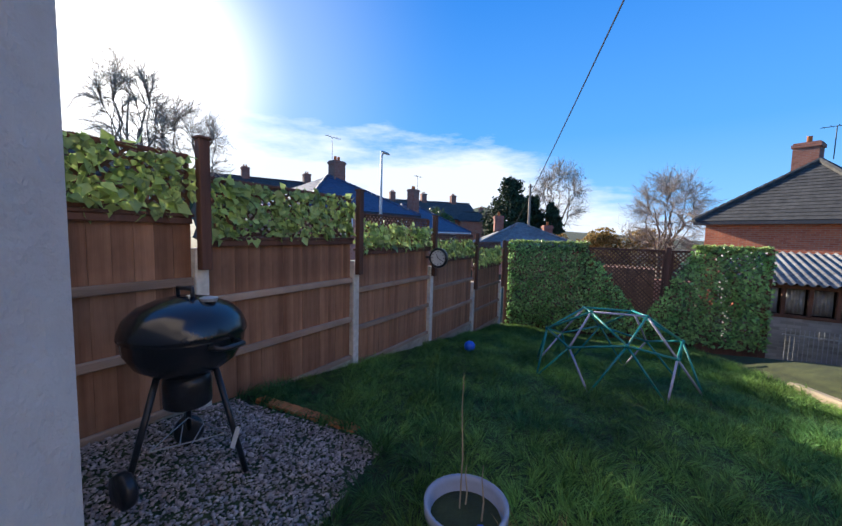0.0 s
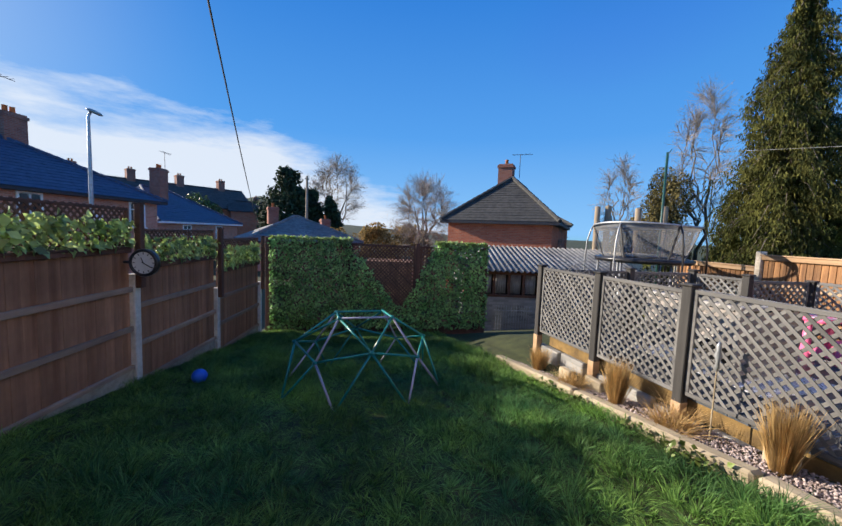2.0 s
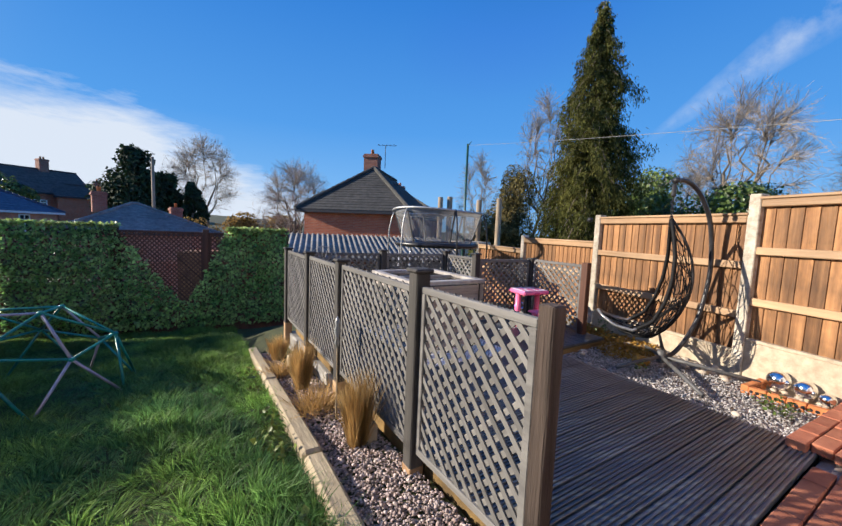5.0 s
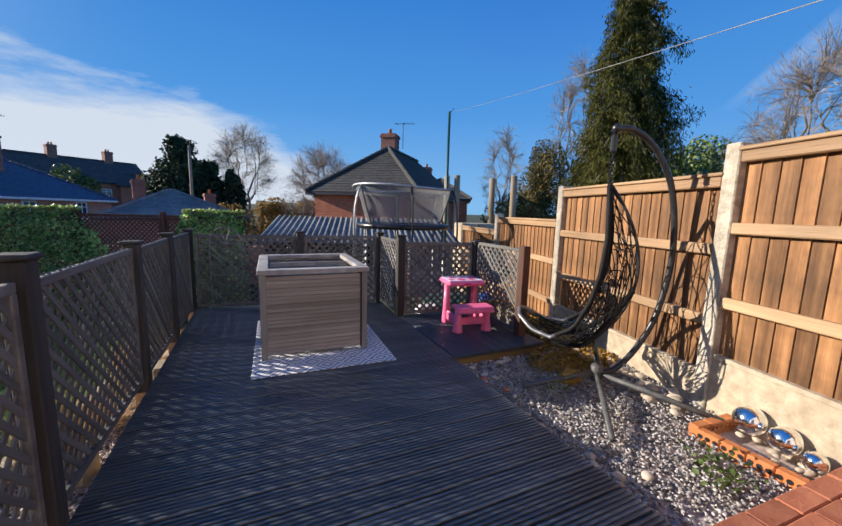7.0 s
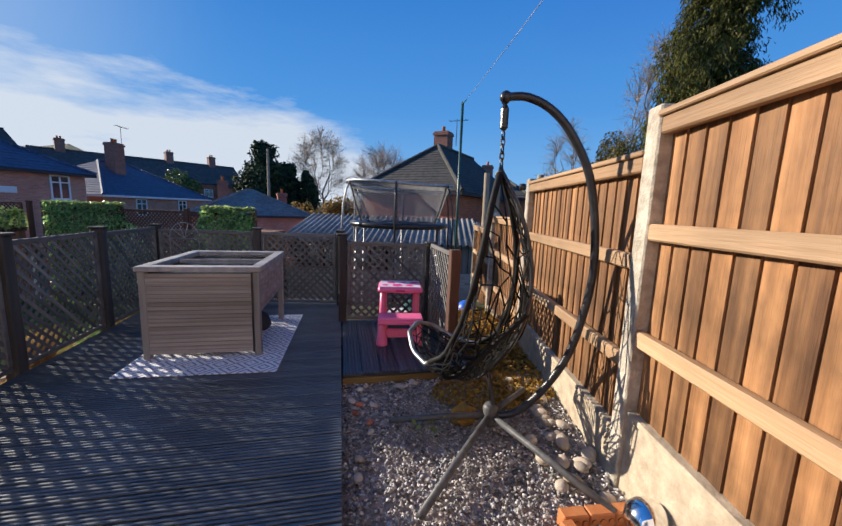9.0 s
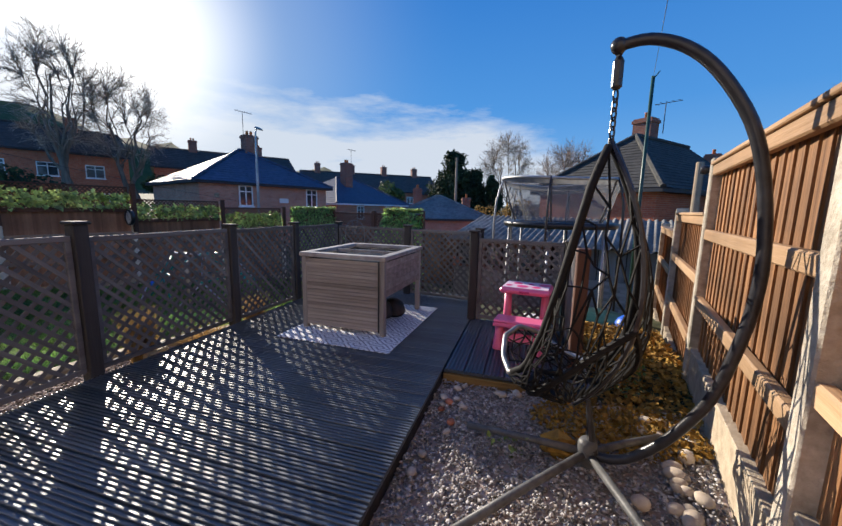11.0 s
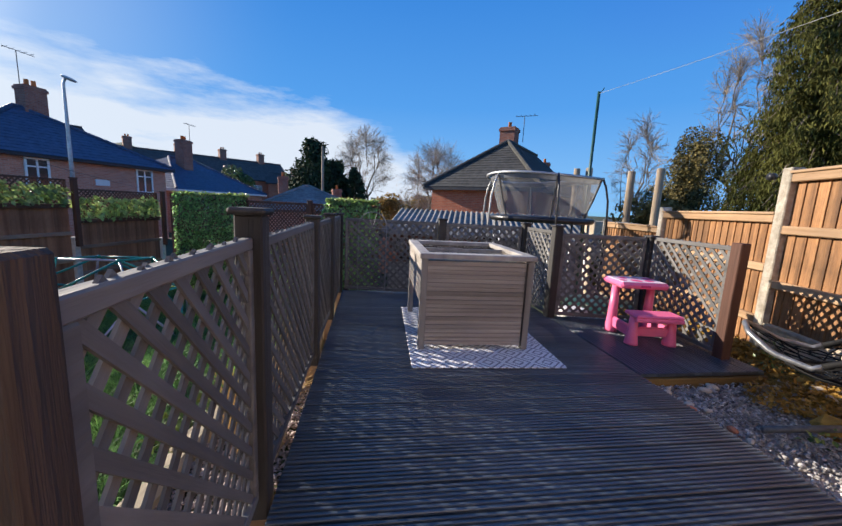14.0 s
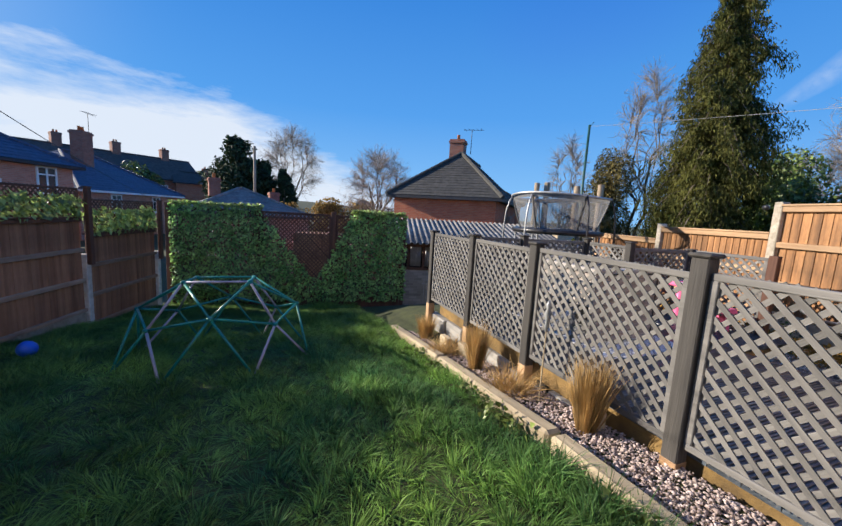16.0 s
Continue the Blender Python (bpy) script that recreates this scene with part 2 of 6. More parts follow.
# lighter copy of the grey roof tile, with sun glare put into its colour
M_GLAREROOF = mat("glare_roof_tile", (0.15, 0.15, 0.14), (0.27, 0.265, 0.25), 5, 0.7, 0.3, spread=0.2, stain=0.3)
M_ROOF = mat("grey_roof_tile", (0.04, 0.039, 0.036), (0.085, 0.082, 0.074), 5, 0.85, 0.3, spread=0.2, stain=0.3)
M_SLATE = mat("blue_slate", (0.03, 0.045, 0.085), (0.065, 0.095, 0.16), 5, 0.6, 0.2, spread=0.2, stain=0.2)
M_DARKROOF = mat("dark_roof", (0.05, 0.042, 0.04), (0.1, 0.085, 0.075), 3, 0.85, 0.3, stain=0.2)
M_WHITE = mat("white_paint", (0.74, 0.74, 0.72), (0.82, 0.82, 0.80), 6, 0.5, 0.05, stain=0.08)
M_RENDER = mat("render_wall", (0.62, 0.55, 0.50), (0.74, 0.67, 0.61), 9, 0.9, 0.5, stain=0.15)
M_DARKGLASS = mat("dark_glass", (0.03, 0.035, 0.04), (0.06, 0.07, 0.08), 2, 0.08, 0.0, spec=0.6)
M_CORR = mat("corrugated_sheet", (0.13, 0.125, 0.118), (0.27, 0.26, 0.24), 6, 0.85, 0.35, stain=0.35)
M_SHED = mat("shed_board", (0.13, 0.125, 0.12), (0.25, 0.24, 0.235), 6, 0.85, 0.4, LONG, spread=0.3)
M_BARK = mat("bark", (0.12, 0.095, 0.07), (0.24, 0.195, 0.15), 6, 0.95, 0.5, LONG)
M_TWIG = mat("twig", (0.27, 0.215, 0.165), (0.46, 0.38, 0.30), 5, 0.95, 0.0, spread=0.25, island=True)
M_CONIFER = mat("conifer_foliage", (0.05, 0.06, 0.014), (0.17, 0.165, 0.045), 0.9, 0.75, 0, spread=0.6, stain=0.3, stain_scale=0.5, island=True, spec=0.12, through_light=0.2)
M_YEW = mat("dark_evergreen", (0.014, 0.032, 0.012), (0.04, 0.065, 0.02), 0.9, 0.8, 0, spread=0.5, island=True, through_light=0.1)
M_LAUREL = mat("laurel_leaf", (0.045, 0.095, 0.018), (0.17, 0.22, 0.05), 0.8, 0.42, 0, spread=0.6, island=True, through_light=0.2)
M_RUSSET = mat("russet_conifer", (0.10, 0.085, 0.025), (0.24, 0.185, 0.06), 0.9, 0.8, 0, spread=0.6, island=True, through_light=0.2)
M_GOLD = mat("golden_shrub", (0.25, 0.15, 0.04), (0.42, 0.28, 0.09), 0.8, 0.9, 0, spread=0.5, island=True, through_light=0.3)
M_GREENTUBE = mat("green_tube", (0.008, 0.16, 0.14), (0.02, 0.27, 0.235), 9, 0.35, 0.1, stain=0.2)
M_PURPLETUBE = mat("lilac_tube", (0.30, 0.29, 0.38), (0.44, 0.43, 0.52), 9, 0.35, 0.1, stain=0.2)
M_BLUE = mat("blue_rubber", (0.012, 0.09, 0.55), (0.02, 0.14, 0.68), 4, 0.4, 0.05)
M_POT = mat("grey_plastic_pot", (0.27, 0.29, 0.36), (0.36, 0.38, 0.46), 7, 0.5, 0.1, stain=0.2)
M_LOGPOLE = mat("round_pole", (0.24, 0.18, 0.12), (0.44, 0.35, 0.25), 7, 0.85, 0.5, LONG, stain=0.3)
M_GREENPOLE = mat("green_pole", (0.012, 0.055, 0.045), (0.03, 0.10, 0.08), 9, 0.4, 0.1)
M_GALV = mat("galvanised", (0.33, 0.34, 0.35), (0.48, 0.49, 0.5), 14, 0.45, 0.1, metal=0.5)
M_CABLE = mat("cable", (0.03, 0.03, 0.035), (0.05, 0.05, 0.055), 9, 0.6, 0)
M_LINE = mat("washing_line", (0.2, 0.2, 0.2), (0.32, 0.32, 0.31), 9, 0.6, 0)
M_GREYCLOTH = mat("grey_net_cloth", (0.20, 0.20, 0.20), (0.34, 0.34, 0.33), 9, 0.9, 0.2, stain=0.3, through_light=0.4)
M_CLOCK = mat("clock_face", (0.66, 0.68, 0.68), (0.76, 0.78, 0.78), 6, 0.4, 0)


def net_material():
    m = bpy.data.materials.new("safety_net")
    m.use_nodes = True
    t = m.node_tree
    b = t.nodes["Principled BSDF"]
    b.inputs["Base Color"].default_value, b.inputs["Roughness"].default_value = (0.22, 0.22, 0.22, 1), 0.8
    tr, mx = t.nodes.new("ShaderNodeBsdfTransparent"), t.nodes.new("ShaderNodeMixShader")
    nz = t.nodes.new("ShaderNodeTexNoise")
    nz.inputs["Scale"].default_value = 3.0
    r = t.nodes.new("ShaderNodeMapRange")
    r.inputs["To Min"].default_value, r.inputs["To Max"].default_value = 0.30, 0.58
    t.links.new(nz.outputs[0], r.inputs[0])
    t.links.new(r.outputs[0], mx.inputs[0])
    t.links.new(tr.outputs[0], mx.inputs[1])
    t.links.new(b.outputs[0], mx.inputs[2])
    t.links.new(mx.outputs[0], t.nodes["Material Output"].inputs[0])
    return m


def rug_material():
    """Woven geometric print: nested grey and white diamonds."""
    m = bpy.data.materials.new("printed_rug")
    m.use_nodes = True
    t = m.node_tree
    b = t.nodes["Principled BSDF"]
    b.inputs["Roughness"].default_value = 0.9

    def op(o, a, c=0.0):
        n = t.nodes.new("ShaderNodeMath")
        n.operation = o
        for i, s in enumerate((a, c)):
            if isinstance(s, float):
                n.inputs[i].default_value = s
            else:
                t.links.new(s, n.inputs[i])
        return n.outputs[0]
    co, sp = t.nodes.new("ShaderNodeTexCoord"), t.nodes.new("ShaderNodeSeparateXYZ")
    t.links.new(co.outputs["Object"], sp.inputs[0])
    px = op("PINGPONG", sp.outputs[0], 0.11)
    py = op("PINGPONG", sp.outputs[1], 0.085)
    line = op("PINGPONG", op("ADD", px, py), 0.026)
    mask = op("GREATER_THAN", line, 0.0095)
    nz = t.nodes.new("ShaderNodeTexNoise")
    nz.inputs["Scale"].default_value = 40.0
    mx = t.nodes.new("ShaderNodeMix")
    mx.data_type = "RGBA"
    t.links.new(mask, mx.inputs[0])
    mx.inputs[6].default_value, mx.inputs[7].default_value = (0.30, 0.29, 0.32, 1), (0.78, 0.77, 0.78, 1)
    t.links.new(mx.outputs[2], b.inputs["Base Color"])
    bp = t.nodes.new("ShaderNodeBump")
    bp.inputs["Strength"].default_value = 0.3
    t.links.new(nz.outputs[0], bp.inputs["Height"])
    t.links.new(bp.outputs[0], b.inputs["Normal"])
    return m


def brick_material(name, c1, c2, mortar):
    m = bpy.data.materials.new(name)
    m.use_nodes = True
    t = m.node_tree
    b = t.nodes["Principled BSDF"]
    b.inputs["Roughness"].default_value = 0.9
    co, sp, cb = t.nodes.new("ShaderNodeTexCoord"), t.nodes.new("ShaderNodeSeparateXYZ"), t.nodes.new("ShaderNodeCombineXYZ")
    add = t.nodes.new("ShaderNodeMath")
    t.links.new(co.outputs["Object"], sp.inputs[0])
    t.links.new(sp.outputs[0], add.inputs[0])
    t.links.new(sp.outputs[1], add.inputs[1])
    t.links.new(add.outputs[0], cb.inputs[0])
    t.links.new(sp.outputs[2], cb.inputs[1])
    bk = t.nodes.new("ShaderNodeTexBrick")
    bk.inputs["Color1"].default_value, bk.inputs["Color2"].default_value, bk.inputs["Mortar"].default_value = (*c1, 1), (*c2, 1), (*mortar, 1)
    bk.inputs["Scale"].default_value, bk.inputs["Mortar Size"].default_value = 1.0, 0.008
    bk.inputs["Brick Width"].default_value, bk.inputs["Row Height"].default_value = 0.225, 0.075
    t.links.new(cb.outputs[0], bk.inputs["Vector"])
    nz = t.nodes.new("ShaderNodeTexNoise")
    nz.inputs["Scale"].default_value, nz.inputs["Detail"].default_value = 1.3, 5
    t.links.new(co.outputs["Object"], nz.inputs["Vector"])
    mr = t.nodes.new("ShaderNodeMapRange")
    mr.inputs["To Min"].default_value, mr.inputs["To Max"].default_value = 0.65, 1.25
    t.links.new(nz.outputs[0], mr.inputs[0])
    hs = t.nodes.new("ShaderNodeHueSaturation")
    t.links.new(mr.outputs[0], hs.inputs["Value"])
    t.links.new(bk.outputs["Color"], hs.inputs["Color"])
    t.links.new(hs.outputs[0], b.inputs["Base Color"])
    bp = t.nodes.new("ShaderNodeBump")
    bp.inputs["Strength"].default_value, bp.inputs["Distance"].default_value = 0.5, 0.01
    bp.invert = True
    t.links.new(bk.outputs["Fac"], bp.inputs["Height"])
    t.links.new(bp.outputs[0], b.inputs["Normal"])
    return m


M_SAFETYNET, M_RUG = net_material(), rug_material()
M_CURTAIN = mat("net_curtain", (0.40, 0.40, 0.40), (0.56, 0.56, 0.55), 6, 0.9, 0.1, stain=0.2, through_light=0.3)
M_RUBBLE = brick_material("rubble_stone", (0.20, 0.19, 0.175), (0.36, 0.34, 0.31), (0.28, 0.27, 0.25))
M_REDBRICK = brick_material("red_brick", (0.46, 0.105, 0.048), (0.60, 0.175, 0.08), (0.47, 0.27, 0.18))
M_SOOTBRICK = brick_material("sooty_brick", (0.25, 0.08, 0.05), (0.37, 0.135, 0.085), (0.29, 0.21, 0.17))
M_PINKBRICK = brick_material("faded_brick", (0.47, 0.185, 0.115), (0.60, 0.27, 0.175), (0.52, 0.37, 0.29))


# ---- mesh building ----
class Build:
    """Collects vertices and faces for one mesh."""

    def __init__(self):
        self.v, self.f = [], []

    def add(self, verts, faces, m=None):
        o = len(self.v)
        self.v += [tuple(m @ Vector(p)) for p in verts] if m is not None else [tuple(p) for p in verts]
        self.f += [tuple(i + o for i in f) for f in faces]
        return self

    def box(self, lo, hi, m=None, c=0.0):
        """A box from corner to corner, with chamfered edges where c is given."""
        if c <= 0:
            p = [(x, y, z) for x in (lo[0], hi[0]) for y in (lo[1], hi[1]) for z in (lo[2], hi[2])]
            return self.add(p, [(0, 1, 3, 2), (4, 6, 7, 5), (0, 4, 5, 1), (2, 3, 7, 6), (0, 2, 6, 4), (1, 5, 7, 3)], m)
        idx, p, fs = {}, [], []
        for sx in (0, 1):
            for sy in (0, 1):
                for sz in (0, 1):
                    s = (sx, sy, sz)
                    base = [hi[a] if s[a] else lo[a] for a in range(3)]
                    inn = [base[a] + (-c if s[a] else c) for a in range(3)]
                    for a in range(3):
                        q = list(inn)
                        q[a] = base[a]
                        idx[s, a] = len(p)
                        p.append(q)
        for a in range(3):
            b, d = (a + 1) % 3, (a + 2) % 3
            for sa in (0, 1):
                ring = []
                for sb, sd in ((0, 0), (1, 0), (1, 1), (0, 1)):
                    s = [0, 0, 0]
                    s[a], s[b], s[d] = sa, sb, sd
                    ring.append(idx[tuple(s), a])
                fs.append(tuple(ring if sa else ring[::-1]))
            for sb in (0, 1):
                for sd in (0, 1):
                    s0, s1 = [0, 0, 0], [0, 0, 0]
                    s0[b], s0[d], s1[b], s1[d], s1[a] = sb, sd, sb, sd, 1
                    s0, s1 = tuple(s0), tuple(s1)
                    q = (idx[s0, b], idx[s1, b], idx[s1, d], idx[s0, d])
                    fs.append(q if sb != sd else q[::-1])
        for sx in (0, 1):
            for sy in (0, 1):
                for sz in (0, 1):
                    q = tuple(idx[(sx, sy, sz), a] for a in range(3))
                    fs.append(q if (sx + sy + sz) % 2 else q[::-1])
        return self.add(p, fs, m)

    def tube(self, pts, radii, n=6, cap=True, closed=False):
        pts = [Vector(p) for p in pts]
        if isinstance(radii, (int, float)):
            radii = [radii] * len(pts)
        o, side = len(self.v), None
        for i, p in enumerate(pts):
            a = pts[i - 1] if i or closed else p
            b = pts[(i + 1) % len(pts)] if i < len(pts) - 1 or closed else p
            d = (b - a).normalized()
            if side is None:
                side = d.orthogonal().normalized()
            side = (side - d * side.dot(d))
            side = side.normalized() if side.length > 1e-6 else d.orthogonal().normalized()
            up = d.cross(side)
            for k in range(n):
                w = 2 * math.pi * k / n
                self.v.append(tuple(p + (side * math.cos(w) + up * math.sin(w)) * radii[i]))
        for i in range(len(pts) - (0 if closed else 1)):
            j = (i + 1) % len(pts)
            for k in range(n):
                l = (k + 1) % n
                self.f.append((o + i * n + k, o + i * n + l, o + j * n + l, o + j * n + k))
        if cap and not closed:
            self.f += [tuple(o + k for k in range(n))[::-1], tuple(o + (len(pts) - 1) * n + k for k in range(n))]
        return self

    def lathe(self, profile, n=24, m=None):
        """Turns (radius, height) pairs about z."""
        p = [(r * math.cos(2 * math.pi * k / n), r * math.sin(2 * math.pi * k / n), z) for r, z in profile for k in range(n)]
        fs = [(i * n + k, i * n + (k + 1) % n, (i + 1) * n + (k + 1) % n, (i + 1) * n + k) for i in range(len(profile) - 1) for k in range(n)]
        fs += [tuple(range(n))[::-1], tuple((len(profile) - 1) * n + k for k in range(n))]
        return self.add(p, fs, m)

    def mesh(self, name, material, smooth=False):
        me = bpy.data.meshes.new(name)
        me.from_pydata(self.v, [], self.f)
        me.materials.append(material)
        if smooth:
            me.shade_smooth()
        me.update()
        return me


def part(name, b, material, parent, label="", smooth=False, m=None):
    """Links a Build (or a finished mesh) as one part under a thing."""
    ob = new(name, b if isinstance(b, bpy.types.Mesh) else b.mesh(name, material, smooth))
    ob.parent = parent
    if m is not None:
        ob.matrix_basis = m
    return tagged(ob, label)


def thing(name, label, category, m=None, group="", kind="", under=None):
    """An empty that holds a thing's parts; under another thing it is a part itself."""
    ob = new(name)
    if under is not None:
        ob.parent, category, group = under, "", ""
    ob.empty_display_size = 0.1
    if m is not None:
        ob.matrix_basis = m
    return tagged(ob, label, category, group, kind)


def solid(name, b, material, label="", category="", kind="", smooth=False, m=None, group="", under=None):
    """A thing that is one mesh."""
    ob = new(name, b.mesh(name, material, smooth))
    if under is not None:
        ob.parent, category, group = under, "", ""
    if m is not None:
        ob.matrix_basis = m
    return tagged(ob, label, category, group, kind)


def raw(name, verts, faces, material):
    """A large mesh from numpy arrays of vertices and equal-sided faces."""
    me = bpy.data.meshes.new(name)
    k = faces.shape[1]
    me.vertices.add(len(verts))
    me.vertices.foreach_set("co", np.asarray(verts, np.float32).ravel())
    me.loops.add(faces.size)
    me.loops.foreach_set("vertex_index", faces.astype(np.int32).ravel())
    me.polygons.add(len(faces))
    me.polygons.foreach_set("loop_start", np.arange(0, faces.size, k, dtype=np.int32))
    me.update(calc_edges=True)
    me.materials.append(material)
    return me


def heading(a, b):
    """The pose at a, with x towards b, upright."""
    return pose(a[0], a[1], a[2] if len(a) > 2 else 0, 0, 0, math.degrees(math.atan2(b[1] - a[1], b[0] - a[0])))


# ---- ground ----
def soft(v):
    return math.log1p(math.exp(min(40.0, v * 2.0))) / 2.0


def ground_z(x, y):
    """Height of the land: level by the house, falling away down the garden, a hill far off towards the sun."""
    z = -0.06 - 0.128 * soft(y - 1.4)
    z = max(z, -1.45) if y < 16 else -1.45 - 0.01 * (y - 16)
    if x > 5.2:
        k = min(1.0, (x - 5.2) / 0.4)
        z = z * (1 - k) + (-0.2 - 0.11 * soft(y - 4.6) - 0.17 * soft(y - 6.2)) * k
        z = max(z, -1.45)
    hill = max(0.0, -x * 0.8 + y * 0.35 - 26.0)
    return z + 0.075 * min(hill, 220.0)


def grid_lines(a, b, near):
    s = [a]
    while s[-1] < b:
        d = min(abs(s[-1] - near[0]), abs(s[-1] - near[1])) if not near[0] <= s[-1] <= near[1] else 0
        s.append(s[-1] + max(0.3, 0.2 * d))
    return s


gx, gy = grid_lines(-600, 600, (-3, 12)), grid_lines(-300, 900, (-3, 14))
gb = Build()
gb.v = [(x, y, ground_z(x, y) - (0.06 if x > 5.4 and y < 5.2 and x < 12 else 0)) for y in gy for x in gx]
gb.f = [(j * len(gx) + i, j * len(gx) + i + 1, (j + 1) * len(gx) + i + 1, (j + 1) * len(gx) + i) for j in range(len(gy) - 1) for i in range(len(gx) - 1)]
solid("ground", gb, M_SOIL, "earth and grass falling away from the house", "ground", "structure", True)

rng = np.random.default_rng(3)


def inside_lawn(x, y):
    """Between the brown fence, the timber edging and the leafy screen; not on the gravel by the barbecue."""
    left = -0.13 + (y - 3.82) * 0.2268
    back = 9.68 - (x - 1.34) * 0.378
    keep = (x > left + 0.04) & (x < 4.98 + 0.01 * y) & (y < back - 0.05) & (y > -0.35)
    gravel = (y < 2.26 - 0.15 * (x + 0.16)) & (x < 1.05)
    slabs = (y < 0.55) & (x < 4.2)
    return keep & ~gravel & ~slabs


def blades(n, xr, yr, keep, height, material, name, width=0.005, bend=0.5, patch=True):
    x, y = rng.uniform(*xr, n), rng.uniform(*yr, n)
    ok = keep(x, y)
    x, y = x[ok], y[ok]
    # tufts: draw blades towards random centres
    cx = np.floor(x / 0.15) * 0.15 + 0.075 + 0.06 * np.sin(37 * np.floor(x / 0.15) + 17 * np.floor(y / 0.15))
    cy = np.floor(y / 0.15) * 0.15 + 0.075 + 0.06 * np.cos(29 * np.floor(x / 0.15) - 23 * np.floor(y / 0.15))
    pull = rng.uniform(0, 0.9, len(x))
    lean_x, lean_y = x - cx, y - cy
    x, y = x - lean_x * pull, y - lean_y * pull
    lump = 0.5 + 0.5 * np.sin(2.1 * x + 1.3 * np.sin(1.7 * y)) * np.cos(1.9 * y + 0.8 * np.sin(2.3 * x))
    tall = 0.45 + 1.05 * np.abs(np.sin(91.7 * np.floor(cx * 6.7) + 47.3 * np.floor(cy * 6.7))) * (0.8 + 0.5 * np.clip(x - 3.6, 0, 1))
    h = height * (0.55 + 0.7 * lump) * tall * rng.uniform(0.5, 1.25, len(x)) if patch else height * rng.uniform(0.6, 1.2, len(x))
    z = np.array([ground_z(a, b) for a, b in zip(x, y)]) - 0.01
    a = rng.uniform(0, 2 * math.pi, len(x))
    dx, dy = np.cos(a) * bend * h + lean_x * 1.1, np.sin(a) * bend * h + lean_y * 1.1
    w = width * rng.uniform(0.6, 1.3, len(x))
    sx, sy = -np.sin(a + 0.7) * w, np.cos(a + 0.7) * w
    p = np.stack([np.stack([x - sx, y - sy, z], 1), np.stack([x + sx, y + sy, z], 1),
                  np.stack([x + dx * 0.35 - sx * 0.8, y + dy * 0.35 - sy * 0.8, z + h * 0.6], 1),
                  np.stack([x + dx * 0.35 + sx * 0.8, y + dy * 0.35 + sy * 0.8, z + h * 0.6], 1),
                  np.stack([x + dx, y + dy, z + h * 0.95], 1)], 1).reshape(-1, 3)
    o = np.arange(len(x))[:, None] * 5
    f = np.concatenate([o + [0, 1, 3], o + [0, 3, 2], o + [2, 3, 4]], 0)
    return new(name, raw(name, p, f, material))


lawn = blades(320000, (-0.9, 5.2), (-0.3, 9.6), inside_lawn, 0.084, M_GRASS, "lawn_grass", 0.003, 0.5)
tagged(lawn, "long uncut green lawn grass with uneven tufts", "grass", kind="stuff")


# ---- gravel ----
ICO_V, ICO_F = [], []
_t = (1 + 5 ** 0.5) / 2
for a, b in ((-1, _t), (1, _t), (-1, -_t), (1, -_t)):
    ICO_V += [(a, b, 0)]
for a, b in ((-1, _t), (1, _t), (-1, -_t), (1, -_t)):
    ICO_V += [(0, a, b)]
for a, b in ((_t, -1), (_t, 1), (-_t, -1), (-_t, 1)):
    ICO_V += [(a, 0, b)]
ICO_F = [(0, 11, 5), (0, 5, 1), (0, 1, 7), (0, 7, 10), (0, 10, 11), (1, 5, 9), (5, 11, 4), (11, 10, 2), (10, 7, 6), (7, 1, 8),
         (3, 9, 4), (3, 4, 2), (3, 2, 6), (3, 6, 8), (3, 8, 9), (4, 9, 5), (2, 4, 11), (6, 2, 10), (8, 6, 7), (9, 8, 1)]


CHIP_V = [(math.cos(math.pi / 3 * k), math.sin(math.pi / 3 * k), 0.25 * (-1) ** k) for k in range(6)] + [(0, 0, 0.85), (0, 0, -0.85)]
CHIP_F = [(k, (k + 1) % 6, 6) for k in range(6)] + [((k + 1) % 6, k, 7) for k in range(6)]


def stones(name, x, y, z, size, material, label):
    """A bed of angular chippings."""
    n = len(x)
    base = np.array(CHIP_V)
    sc = rng.uniform(0.55, 1.1, (n, 1, 3)) * (size * rng.uniform(0.6, 1.5, n))[:, None, None]
    sc[:, :, 2] *= 0.7
    jit = rng.uniform(0.75, 1.2, (n, 8, 1))
    a = rng.uniform(0, 2 * math.pi, n)
    tilt_ = rng.uniform(-0.6, 0.6, n)
    p = base[None] * jit * sc
    zz = p[:, :, 2] * np.cos(tilt_)[:, None] + p[:, :, 0] * np.sin(tilt_)[:, None]
    xx = p[:, :, 0] * np.cos(tilt_)[:, None] - p[:, :, 2] * np.sin(tilt_)[:, None]
    yy = p[:, :, 1]
    px = xx * np.cos(a)[:, None] - yy * np.sin(a)[:, None] + x[:, None]
    py = xx * np.sin(a)[:, None] + yy * np.cos(a)[:, None] + y[:, None]
    v = np.stack([px, py, zz + z[:, None]], 2).reshape(-1, 3)
    f = (np.array(CHIP_F)[None] + np.arange(n)[:, None, None] * 8).reshape(-1, 3)
    return tagged(new(name, raw(name, v, f, material)), label, "gravel", kind="stuff")


def fence_x(y):
    """The foot of the orange fence."""
    return 9.145 + (y - 1.39) * 0.2372


